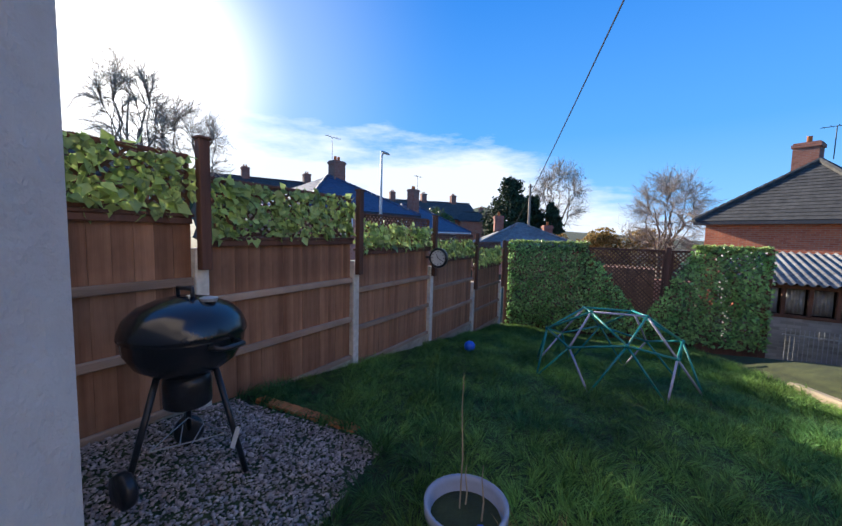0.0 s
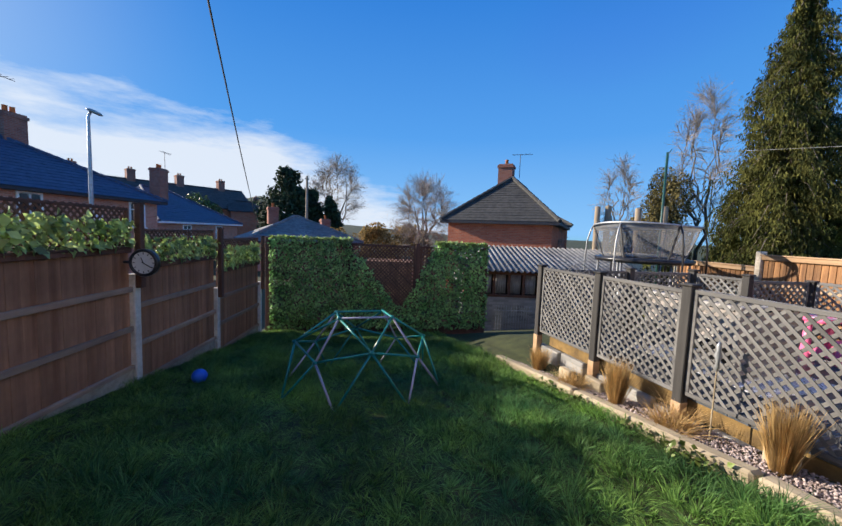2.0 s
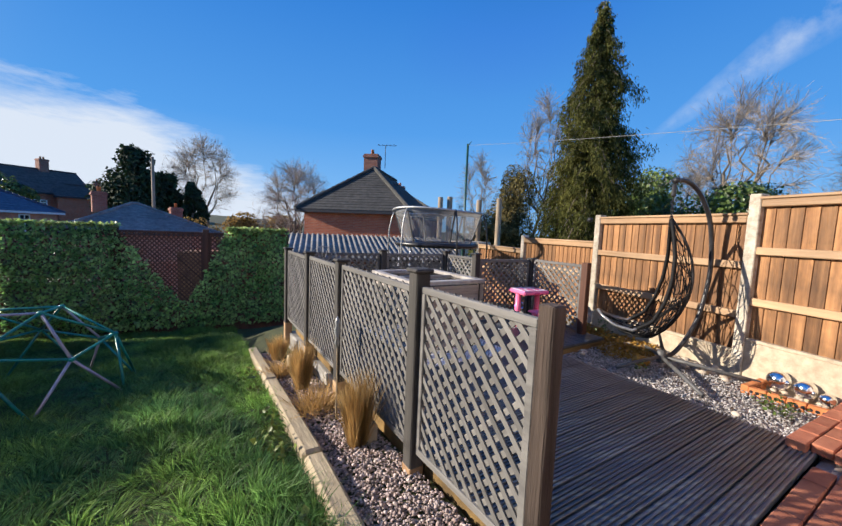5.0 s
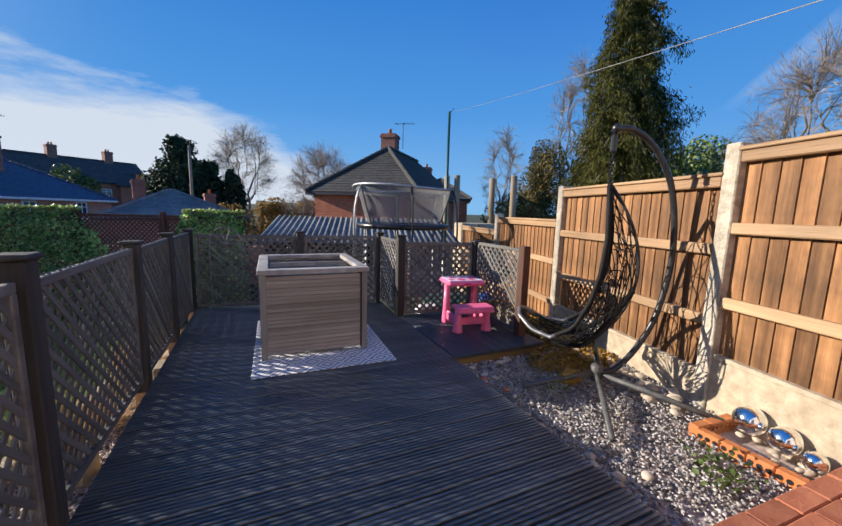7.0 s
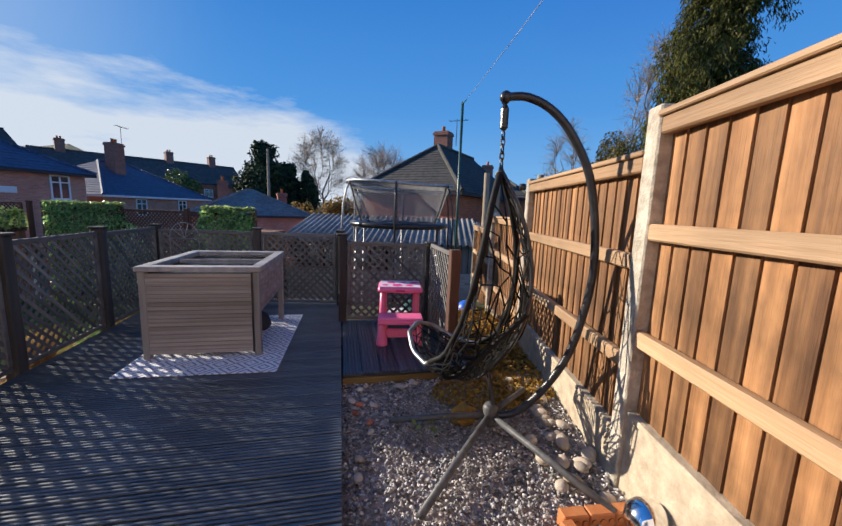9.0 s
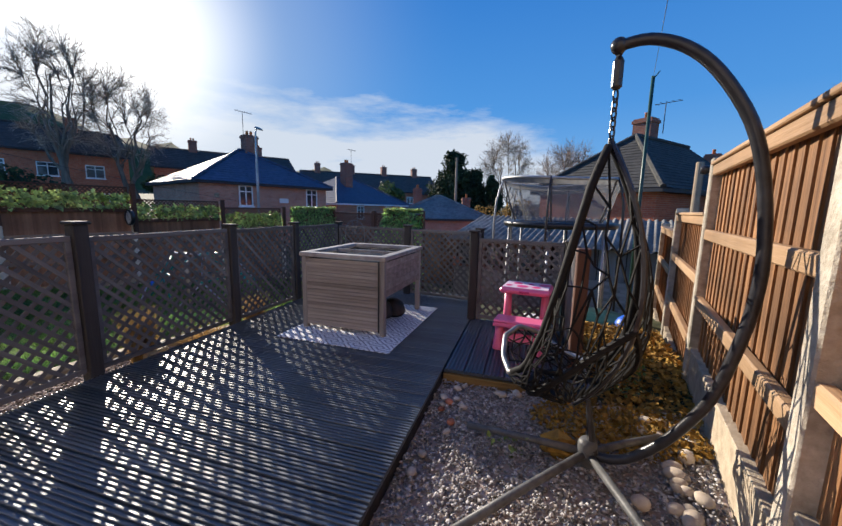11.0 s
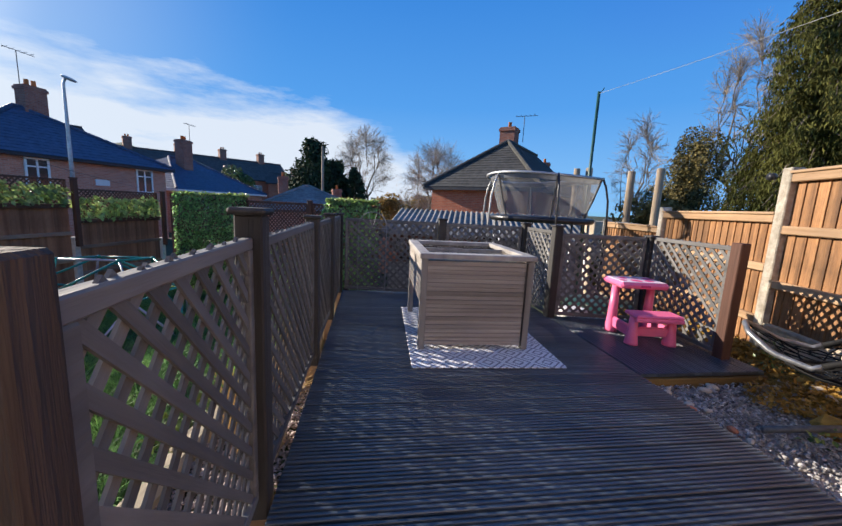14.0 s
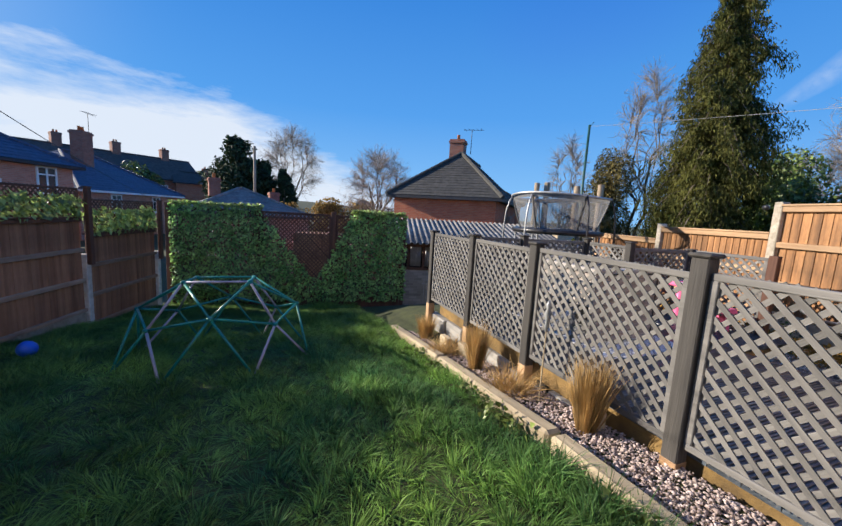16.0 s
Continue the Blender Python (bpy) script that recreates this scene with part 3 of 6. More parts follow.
n = 38000
x, y = rng.uniform(7.74, 9.7, n), rng.uniform(-1.2, 2.62, n)
ok = (x < fence_x(y) - 0.06) & ~((x > 8.7) & (y < 1.15) & (y > 0.2))
x, y = x[ok], y[ok]
bed = Build().add([(x_, y_, z_) for z_ in (-0.5, -0.115) for x_, y_ in ((7.72, -1.6), (fence_x(-1.6), -1.6), (fence_x(2.66), 2.66), (7.72, 2.66))],
                  [(3, 2, 1, 0), (4, 5, 6, 7), (0, 1, 5, 4), (1, 2, 6, 5), (2, 3, 7, 6), (3, 0, 4, 7)])
solid("gravel_bed", bed, M_PLUM, "compacted grit under the garden gravel", "ground", "structure")
stones("gravel", x, y, rng.uniform(-0.115, -0.075, len(x)), 0.0105, M_STONE, "pale grey and mauve chippings beside the deck")
n = 18000
x, y = rng.uniform(5.0, 5.5, n), rng.uniform(0.3, 5.3, n)
ok = x > 5.02 + 0.012 * y
x, y = x[ok], y[ok]
stones("gravel", x, y, np.array([ground_z(5.1, b) for b in y]) + 0.03 + rng.uniform(-0.01, 0.015, len(x)), 0.0105, M_PLUM, "plum and grey slate chippings in a narrow border")
strip = Build()
for i in range(26):
    y0, y1 = 0.2 + i * 0.2, 0.4 + i * 0.2
    strip.box((5.0 + 0.012 * y0, y0, -1.2), (5.52, y1, ground_z(5.1, (y0 + y1) / 2) + 0.02))
solid("border_soil", strip, M_SOIL, "dark soil under the narrow gravel border", "soil", "structure")
n = 22000
x, y = rng.uniform(-1.2, 1.05, n), rng.uniform(0.35, 2.45, n)
ok = (y < 2.26 - 0.15 * (x + 0.16)) & (x > -0.13 + (y - 3.82) * 0.2268 + 0.05)
x, y = x[ok], y[ok]
stones("gravel", x, y, np.array([ground_z(a, b) for a, b in zip(x, y)]) + rng.uniform(-0.004, 0.014, len(x)), 0.0105, M_PLUM, "plum and grey chippings under the barbecue")

# ---- brown fence on the sun side ----
U = Vector((0.2212, 0.9752, 0))
L0 = Vector((-0.13, 3.82, 0))


def along(s, z=0.0, off=0.0):
    return L0 + U * s + Vector((-U.y, U.x, 0)) * off + Vector((0, 0, z))


FACE = math.degrees(math.atan2(U.y, U.x))
STOPS = [-5.62, -3.70, -1.79, 0.0, 1.91, 3.82, 5.72]
TOPS = [1.50, 1.34, 1.17, 1.035, 0.82, 0.56]
TRELLIS = [1.95, 1.80, 1.665, 1.50, 1.26, 1.11]
CONC = [1.45, 1.28, 1.10, 0.91, 0.72, 0.26, 0.10]
WOOD = [2.25, 2.08, 1.90, 1.73, 1.54, 1.27, 1.12]
SLATS = {}


def slat_mesh(length, width, thick, material):
    key = (round(length, 2), width, material.name)
    if key not in SLATS:
        SLATS[key] = Build().box((0, -thick / 2, -width / 2), (key[0], thick / 2, width / 2)).mesh("slat", material)
    return SLATS[key]


def trellis(name, label, m, w, h, pitch, material, frame_mat, width=0.028, frame_w=0.036, under=None):
    """A framed panel of crossed diagonal slats; x along it, z up, from its lower corner."""
    t = thing(name, label, "trellis", m, under=under)
    for lo, hi in (((0, -0.016, 0), (w, 0.016, frame_w)), ((0, -0.016, h - frame_w), (w, 0.016, h)),
                   ((0, -0.016, frame_w), (frame_w, 0.016, h - frame_w)), ((w - frame_w, -0.016, frame_w), (w, 0.016, h - frame_w))):
        part("frame", Build().box(lo, hi, None, 0.004), frame_mat, t)
    i0, i1 = 0.012, frame_w * 0.4
    for side in (0, 1):
        c = -h + pitch * 0.5
        while c < w:
            z0, z1 = max(0.0, -c), min(h, w - c)
            if z1 - z0 > 0.06:
                xa, za, xb, zb = c + z0, z0, c + z1, z1
                if side:
                    xa, xb = w - xa, w - xb
                ang = math.degrees(math.atan2(zb - za, xb - xa))
                part("slat", slat_mesh((z1 - z0) * 2 ** 0.5, width, 0.007, material), material, t,
                     m=pose(xa, 0.0045 * (-1 if side else 1), za, 0, -ang, 0))
            c += pitch
    return t


def leaves(pts, normals, size, name, material, label, parent=None, droop=0.5, slim=0.36):
    """Many small folded leaves, each with its own turn, at the given places."""
    n = len(pts)
    nrm = normals + rng.normal(0, 0.55, (n, 3))
    nrm /= np.linalg.norm(nrm, axis=1)[:, None]
    tip = rng.normal(0, 0.8, (n, 3)) + np.array([0, 0, -droop])
    tip -= nrm * (tip * nrm).sum(1)[:, None]
    tip /= np.linalg.norm(tip, axis=1)[:, None]
    side = np.cross(nrm, tip)
    s = (size * rng.uniform(0.6, 1.35, n))[:, None]
    fold = nrm * s * 0.14
    v = np.stack([pts, pts + tip * s * 0.4 + side * s * slim + fold, pts + tip * s, pts + tip * s * 0.4 - side * s * slim + fold, pts + tip * s * 0.45], 1).reshape(-1, 3)
    o = np.arange(n)[:, None] * 5
    f = np.concatenate([o + [0, 1, 4], o + [1, 2, 4], o + [2, 3, 4], o + [3, 0, 4]], 0)
    ob = new(name, raw(name, v, f, material))
    ob.parent = parent
    return tagged(ob, label, "" if parent else "ivy", kind="stuff")


BROWN = thing("garden_fence", "stepped brown closeboard garden fence with ivy-clad trellis tops", "fence")
board = Build().box((0.004, -0.011, 0), (0.126, 0.007, 1.0), None, 0.002).mesh("board", M_FENCE)
for i in range(6):
    a, b, top = STOPS[i] + 0.055, STOPS[i + 1] - 0.055, TOPS[i]
    w = b - a
    bottom = top - 1.45
    base = along(a, 0)
    m = pose(base.x, base.y, bottom, 0, 0, FACE)
    p = thing("fence_panel", "brown weathered closeboard fence panel between concrete posts", "fence panel", m, under=BROWN)
    k = int(round(w / 0.122))
    for j in range(k):
        part("board", board, M_FENCE, p, m=pose(j * w / k, 0.012 + 0.003 * (j % 2), 0.0) @ Matrix.Diagonal((w / k / 0.122, 1, 1.43, 1)))
    for z, hh in ((1.39, 0.05), (0.93, 0.062), (0.46, 0.062), (0.0, 0.05)):
        part("rail", Build().box((0, -0.045, z), (w, -0.002, z + hh), None, 0.006), M_RAIL if z not in (1.39,) else M_BROWNPOST, p)
    part("capping", Build().box((-0.01, -0.055, 1.44), (w + 0.01, 0.04, 1.465), None, 0.004), M_BROWNPOST, p)
    g = Build().box((0, -0.02, -0.55), (w, 0.025, -0.004), None, 0.006)
    solid("gravel_board", g, M_CONC, "stained concrete gravel board under the brown fence", "gravel board", m=m, under=BROWN)
    th = TRELLIS[i] - top - 0.03
    tm = pose(base.x, base.y, top + 0.02, 0, 0, FACE)
    trellis("trellis_topper", "brown diagonal trellis topper with artificial ivy", tm, w, th, 0.075, M_BROWNSLAT, M_BROWNPOST, 0.02, 0.03, under=BROWN)
    count = int(950 * w * th * (1.0 if i < 3 else 0.8))
    px, pz = rng.uniform(0.0, w, count), rng.uniform(0.0, th * (0.96 if i < 3 else 0.72), count)
    pts = np.array([tm @ Vector((q, -0.02 - abs(rng.normal(0, 0.02)), r)) for q, r in zip(px, pz)])
    leaves(pts, np.tile(np.array((U.y, -U.x, 0.25)), (count, 1)), 0.088, "artificial_ivy", M_IVYPALE, "pale green artificial ivy leaves woven through the trellis")
for s, c, wd in zip(STOPS, CONC, WOOD):
    m = pose(*along(s), 0, 0, FACE)
    solid("fence_post", Build().box((-0.05, -0.06, -1.6), (0.05, 0.06, c), m, 0.008), M_CREAM, "pale concrete fence post", "fence post", under=BROWN)
    ext = thing("post_extension", "brown timber post extension fixed to a concrete post", "post", m, under=BROWN)
    part("post", Build().box((-0.04, -0.128, c - 0.16), (0.04, -0.061, wd), None, 0.006), M_BROWNPOST, ext)
    part("cap", Build().box((-0.05, -0.138, wd), (0.05, -0.05, wd + 0.02), None, 0.006), M_BROWNPOST, ext)

# round outdoor clock on the brown fence
ck = along(1.74, 0.875, -0.25)
clock = thing("wall_clock", "round black-rimmed garden clock with a pale dial", "clock", Matrix.Translation(ck) @ Matrix.Rotation(math.atan2(-U.y, -U.x), 4, "Z") @ pose(0, 0, 0, 0, 90, 0) @ Matrix.Diagonal((1.15, 1.15, 1.0, 1)))
part("rim", Build().lathe([(0.10, -0.06), (0.135, -0.05), (0.14, 0.0), (0.13, 0.022), (0.112, 0.018), (0.108, 0.0)], 32), M_BLACK, clock, "black rim", True)
part("bracket", Build().tube([(0, -0.12, -0.02), (0, -0.20, -0.02)], 0.015, 8), M_BLACK, clock)
part("dial", Build().lathe([(0.02, 0.002), (0.109, 0.004)], 32), M_CLOCK, clock, "pale grey dial")
for k in range(12):
    part("hour_mark", Build().box((0.082, -0.004, 0.006), (0.102, 0.004, 0.009)), M_BLACK, clock, m=pose(0, 0, 0, 0, 0, 30 * k))
part("hour_pointer", Build().box((-0.01, -0.004, 0.010), (0.055, 0.004, 0.013)), M_BLACK, clock, m=pose(0, 0, 0, 0, 0, 200))
part("minute_pointer", Build().box((-0.012, -0.003, 0.014), (0.085, 0.003, 0.017)), M_BLACK, clock, m=pose(0, 0, 0, 0, 0, 60))

# ---- leafy screen at the bottom of the garden ----
HA, HB = Vector((1.30, 9.66, 0)), Vector((6.0, 7.92, 0))
HL = (HB - HA).length
SCREEN = thing("trellis_screen", "brown trellis screen hung with artificial hedging", "fence")
hm = heading(HA, HB)
for s, z in ((0.0, 1.12), (1.92, 1.10), (3.5, 1.10), (HL, 1.12)):
    q = hm @ Vector((s, 0.0, 0))
    solid("screen_post", Build().box((-0.045, -0.045, -1.6), (0.045, 0.045, z), pose(q.x, q.y, 0, 0, 0, -20.3), 0.006), M_BROWNPOST, "brown timber post of the leafy screen", "post", under=SCREEN)
for a, b in ((0.05, 1.87), (1.97, 3.45), (3.55, HL - 0.05)):
    trellis("screen_trellis", "brown square-mesh trellis behind artificial hedging", hm @ pose(a, 0, -0.75 if a < 1 else -0.62), b - a, 1.78 if a < 1 else 1.66, 0.085, M_BROWNSLAT, M_BROWNPOST, 0.024, 0.04, under=SCREEN)
    q = Build().box((a, -0.02, -1.6), (b, 0.02, -0.76 if a < 1 else -0.63), hm)
    solid("screen_board", q, M_BROWNPOST, "brown timber board under the screen", "fence board", under=SCREEN)


def screen_top(s):
    """Sheets hang down in two drooping flaps with a gap between them."""
    if s < 2.0:
        return 1.10
    if s < 3.05:
        return 1.0 - (s - 2.0) * 1.25
    if s < 3.2:
        return -0.32
    if s < 3.92:
        return -0.32 + (s - 3.2) * 1.95
    return 1.10


def screen_low(s):
    return -1.02 + 0.058 * s


count = 15000
s = rng.uniform(0.08, HL + 0.05, count)
z = rng.uniform(-1.05, 1.13, count)
ok = np.array([screen_low(a) < b < screen_top(a) + 0.03 * math.sin(31 * a) for a, b in zip(s, z)])
s, z = s[ok], z[ok]
pts = np.array([hm @ Vector((a, -0.05 - abs(rng.normal(0, 0.025)), b)) for a, b in zip(s, z)])
leaves(pts, np.tile(np.array((-0.35, -0.94, 0.3)), (len(pts), 1)), 0.066, "artificial_hedge", M_IVY, "green artificial hedge sheets with a drooping gap")
# top leaves use the paler leaf colour to imitate sun along the edge
count = 900
s = np.concatenate([rng.uniform(0.1, 2.0, count), rng.uniform(3.92, HL, count)])
pts = np.array([hm @ Vector((a, rng.uniform(-0.10, 0.05), 1.10 + rng.uniform(-0.02, 0.05))) for a in s])
leaves(pts, np.tile(np.array((0, 0, 1.0)), (len(pts), 1)), 0.062, "artificial_hedge", M_IVYPALE, "top edge of the artificial hedge, sunlight put into its paler leaf colour", droop=0.1)
# ---- grey lattice along the deck ----
LX = 5.48
LATTICE = thing("lattice_fence", "grey lattice fence round the deck with square posts", "fence")
RP = [(5.50, 0.885, 1.015), (LX, 1.72, 0.985), (LX, 2.97, 0.965), (LX, 3.99, 0.955), (LX, 5.08, 0.93)]


def deck_post(x, y, top, base=-0.35, half=0.043, material=None, cap=True, turn=0, label="dark grey square lattice post with a flat cap"):
    t = thing("lattice_post", label, "post", pose(x, y, 0, 0, 0, turn), under=LATTICE)
    part("post", Build().box((-half, -half, base), (half, half, top), None, 0.006), material or M_GREYPOST, t)
    if base < -0.2 and material is not M_BROWNPOST:
        part("post_foot", Build().box((-half - 0.002, -half - 0.002, base), (half + 0.002, half + 0.002, -0.055), None, 0.004), M_ORAIL, t, "pale unpainted foot of the post")
    if cap:
        part("cap", Build().box((-0.058, -0.058, top), (0.058, 0.058, top + 0.022), None, 0.008), M_GREYPOST, t)
    return t


def lattice(a, b, z0, z1, label="grey weathered diagonal lattice panel beside the deck", mats=None):
    m = heading((*a, z0), b)
    w = math.dist(a, b)
    return trellis("lattice_panel", label, m, w, z1 - z0, 0.0885, *(mats or (M_GREYSLAT, M_GREYSLAT)), 0.0255, 0.036, under=LATTICE)


for i, (x, y, top) in enumerate(RP):
    if i == 0:
        deck_post(x, y, top, material=M_WORN, cap=False, half=0.034, label="brown worn square post with flaking grey paint")
    else:
        deck_post(x, y, top + (0.04 if i == 1 else 0))
for i in range(4):
    (x0, y0, _), (x1, y1, _) = RP[i], RP[i + 1]
    lattice((x0, y0 + 0.045), (x1, y1 - 0.045), 0.03 - 0.012 * i, 0.955 - 0.012 * i)
BL, BR = (5.52, 4.98), (7.72, 4.60)
for x, y, top in ((6.72, 4.76, 0.93), (7.72, 4.60, 0.93), (7.75, 3.92, 0.94)):
    deck_post(x, y, top)
lattice((5.56, 4.97), (6.67, 4.77), 0.02, 0.90)
lattice((6.77, 4.75), (7.67, 4.61), 0.02, 0.90)
lattice((7.725, 4.55), (7.745, 3.97), 0.02, 0.90)
deck_post(8.68, 3.75, 0.88)
deck_post(8.665, 2.85, 0.92, material=M_BROWNPOST, cap=False, label="brown square end post of the lattice")
lattice((7.80, 3.91), (8.63, 3.76), 0.02, 0.88)
lattice((8.68, 3.70), (8.665, 2.90), 0.02, 0.89, "sunlit pale grey lattice panel beside the play table")

# low concrete blocks under the deck edge where the ground falls away
for k in range(6):
    y0 = 2.35 + 0.46 * k
    low_ = ground_z(5.1, y0 + 0.4) - 0.05
    if y0 + 0.36 < 5.05:
        solid("retaining_block", Build().box((5.505 - 0.012 * (k % 2), y0, low_), (5.60, y0 + 0.36 + 0.05 * (k % 3), -0.176 - 0.02 * (k % 2)), None, 0.012), M_RUBBLE, "stained grey concrete block under the deck edge", "concrete block", group="retaining blocks")

# timber edging along the lawn
for i, (y0, y1) in enumerate(((0.2, 2.1), (2.1, 3.75), (3.75, 5.5))):
    q = Build()
    za, zb = ground_z(4.9, y0), ground_z(4.9, y1)
    a_, b_ = Vector((4.99 + 0.018 * y0, y0, za + 0.03)), Vector((4.99 + 0.018 * y1, y1 - 0.02, zb + 0.03))
    d = b_ - a_
    mm = Matrix.Translation(a_) @ d.to_track_quat("Y", "Z").to_matrix().to_4x4()
    q.box((-0.06, 0, -0.12), (0.06, d.length, 0.075), mm, 0.02)
    solid("edging_sleeper", q, M_LOG, "pale weathered timber edging between lawn and gravel", "timber edging", group="timber edgings")

# ---- deck ----
def deck_mesh(length, name="deck_board", ribs=6, w=0.1455):
    """A grooved board along x."""
    prof = [(0.0, 0.0), (0.003, 0.024)]
    step = (w - 0.006) / ribs
    for k in range(ribs):
        x0 = 0.003 + k * step
        prof += [(x0 + step * 0.06, 0.0265), (x0 + step * 0.14, 0.028), (x0 + step * 0.5, 0.028), (x0 + step * 0.58, 0.0265), (x0 + step * 0.64, 0.0195), (x0 + step * 0.98, 0.0195)]
    prof += [(w - 0.003, 0.024), (w, 0.0)]
    b = Build()
    n_ = len(prof)
    b.v = [(0, p, q - 0.028) for p, q in prof] + [(length, p, q - 0.028) for p, q in prof]
    b.f = [(i, i + n_, i + 1 + n_, i + 1) for i in range(n_ - 1)] + [tuple(range(n_)), tuple(range(n_, 2 * n_))[::-1]]
    return b.mesh(name, M_DECK)


deck = thing("deck", "dark grey grooved timber decking, worn and damp", "deck", kind="structure")
full = deck_mesh(2.20)
ypos = 0.565
while ypos < 4.85:
    part("deck_board", full, M_DECK, deck, m=pose(5.535, ypos, 0, 0.0, 0, 0.0))
    ypos += 0.147
part("edge_board", Build().box((5.545, 0.57, -0.17), (5.60, 4.9, -0.032), None, 0.005), M_FASCIA, deck, "yellow-brown edge board under the lattice")
part("joist_frame", Build().box((7.66, 0.57, -0.4), (7.73, 2.6, -0.032)).box((5.6, 4.8, -0.4), (7.66, 4.86, -0.032)).box((5.6, 0.57, -0.3), (7.66, 4.8, -0.26)), M_GREYPOST, deck, "dark timber frame under the boards")
side_deck = thing("side_deck", "dark grey board platform with a mossy timber edge", "deck", kind="structure")
cross = deck_mesh(1.32, ribs=5)
for k in range(7):
    part("deck_board", cross, M_DECK, side_deck, m=pose(7.745 + (k + 1) * 0.146, 2.60, 0.002, 0, 0, 90))
part("fascia", Build().box((7.74, 2.585, -0.16), (8.79, 2.612, -0.035), None, 0.004), M_FASCIA, side_deck, "yellow-brown mossy fascia board")
part("joist_frame", Build().box((7.78, 2.63, -0.3), (8.76, 3.9, -0.034)), M_FASCIA, side_deck)

# ---- orange fence ----
OD = Vector((0.2308, 0.9730, 0))
O0 = Vector((9.145, 1.39, 0))
OF = math.degrees(math.atan2(OD.y, OD.x))
OSTOP = [-3.90, -1.95, 0.0, 1.95, 3.84, 5.75]
OTOP = [1.75, 1.68, 1.53, 1.17, 0.95]
OPOST = [1.95, 1.86, 1.73, 1.58, 1.24, 1.02]
oboard = Build().add([(x, y, z) for z in (0.0, 1.0) for x, y in ((0.008, -0.006), (0.134, -0.006), (0.134, 0.001), (0.008, 0.011))],
                     [(0, 1, 2, 3), (4, 7, 6, 5), (0, 4, 5, 1), (1, 5, 6, 2), (2, 6, 7, 3), (3, 7, 4, 0)]).mesh("board", M_ORANGE)
ORANGE = thing("garden_fence", "sunlit orange-brown closeboard fence on concrete posts", "fence")
# added sheet, coloured near-black to give the shade between the boards
solid("shadow_board", Build().box((-3.9, -0.03, -0.3), (5.7, -0.022, 0.9), heading((9.145, 1.39), (9.376, 2.363))), M_SHADESHEET, "near-black sheet added for the shade in the board gaps", under=ORANGE)
for i in range(5):
    a, b, top = OSTOP[i] + 0.05, OSTOP[i + 1] - 0.05, OTOP[i]
    w = b - a
    base = O0 + OD * a
    bottom = top - 1.40
    m = pose(base.x, base.y, bottom, 0, 0, OF)
    p = thing("fence_panel", "sunlit orange-brown closeboard fence panel with three rails", "fence panel", m, under=ORANGE)
    k = int(round(w / 0.1))
    for j in range(k):
        part("board", oboard, M_ORANGE, p, m=pose(j * w / k, 0.0, 0.0) @ Matrix.Diagonal((w / k / 0.125, 1, 1.36, 1)))
    for z, hh in ((1.32, 0.075), (0.86, 0.075), (0.36, 0.075)):
        part("rail", Build().box((0, 0.012, z), (w, 0.06, z + hh), None, 0.008), M_ORAIL, p)
    part("capping", Build().box((-0.01, -0.02, 1.395), (w + 0.01, 0.075, 1.42), None, 0.005), M_ORAIL, p)
    solid("gravel_board", Build().box((0, -0.005, -0.6), (w, 0.045, -0.003), m, 0.006).box((0, 0.0, -0.001), (w, 0.05, 0.03), m, 0.004), M_CONC, "pale concrete gravel board under the orange fence", "gravel board", under=ORANGE)
for s, top in zip(OSTOP, OPOST):
    q = O0 + OD * s
    solid("fence_post", Build().box((-0.05, -0.055, -0.7), (0.05, 0.065, top), pose(q.x, q.y, 0, 0, 0, OF), 0.008), M_SANDPOST, "sandy concrete fence post with a rough face", "fence post", under=ORANGE)
q = O0 + OD * 2.02
lampb = thing("fence_light", "small dark round light on the orange fence top", "light", pose(q.x, q.y, 1.60, 0, 0, OF))
part("body", Build().lathe([(0.0, -0.03), (0.03, -0.03), (0.035, 0.0), (0.03, 0.03), (0.0, 0.032)], 14), M_BLACK, lampb, smooth=True, m=pose(0.06, 0.08, -0.09, 90, 0, 0))

# ---- brick patio by the house ----
solid("patio_bed", Build().box((5.51, -2.6, -0.4), (8.7, 0.555, -0.05), None, 0.004), M_PLUM, "sand bed under the brick patio", "paving", "structure")
patio = thing("patio", "red-brown brick patio beside the deck", "paving", kind="structure")
paver = Build().box((0.004, 0.004, -0.06), (0.211, 0.1, 0), None, 0.006).mesh("brick", M_BRICK)
for r_ in range(12):
    for k in range(9):
        part("brick", paver, M_BRICK, patio, m=pose(5.52 + 0.215 * k + (0.107 if r_ % 2 else 0.0), 0.45 - 0.104 * r_, -0.008 + 0.004 * random.random(), 0, random.uniform(-0.5, 0.5), 0))
kerb = thing("brick_landing", "raised landing of worn red-brown brick pavers beside the deck", "paving", kind="structure")
part("core", Build().box((7.74, -0.7, -0.35), (8.86, 0.56, -0.012)), M_PLUM, kerb)
for r_ in range(11):
    for k in range(6):
        part("brick", paver, M_BRICK, kerb, m=pose(7.58 + 0.215 * k + (0.05 if r_ % 2 else 0.0), 0.60 - 0.104 * r_ - 0.012 * k, 0.05 + 0.005 * random.random(), random.uniform(-0.6, 0.6), random.uniform(-0.6, 0.6), -3))
for k in range(5):
    part("brick", paver, M_BRICK, kerb, m=pose(7.79 + 0.215 * k, 0.585 - 0.012 * k, -0.013, 0, 0, -3))


# ---- things on the lawn ----
dome = thing("climbing_dome", "green and lilac tubular steel climbing dome on the lawn", "climbing frame")
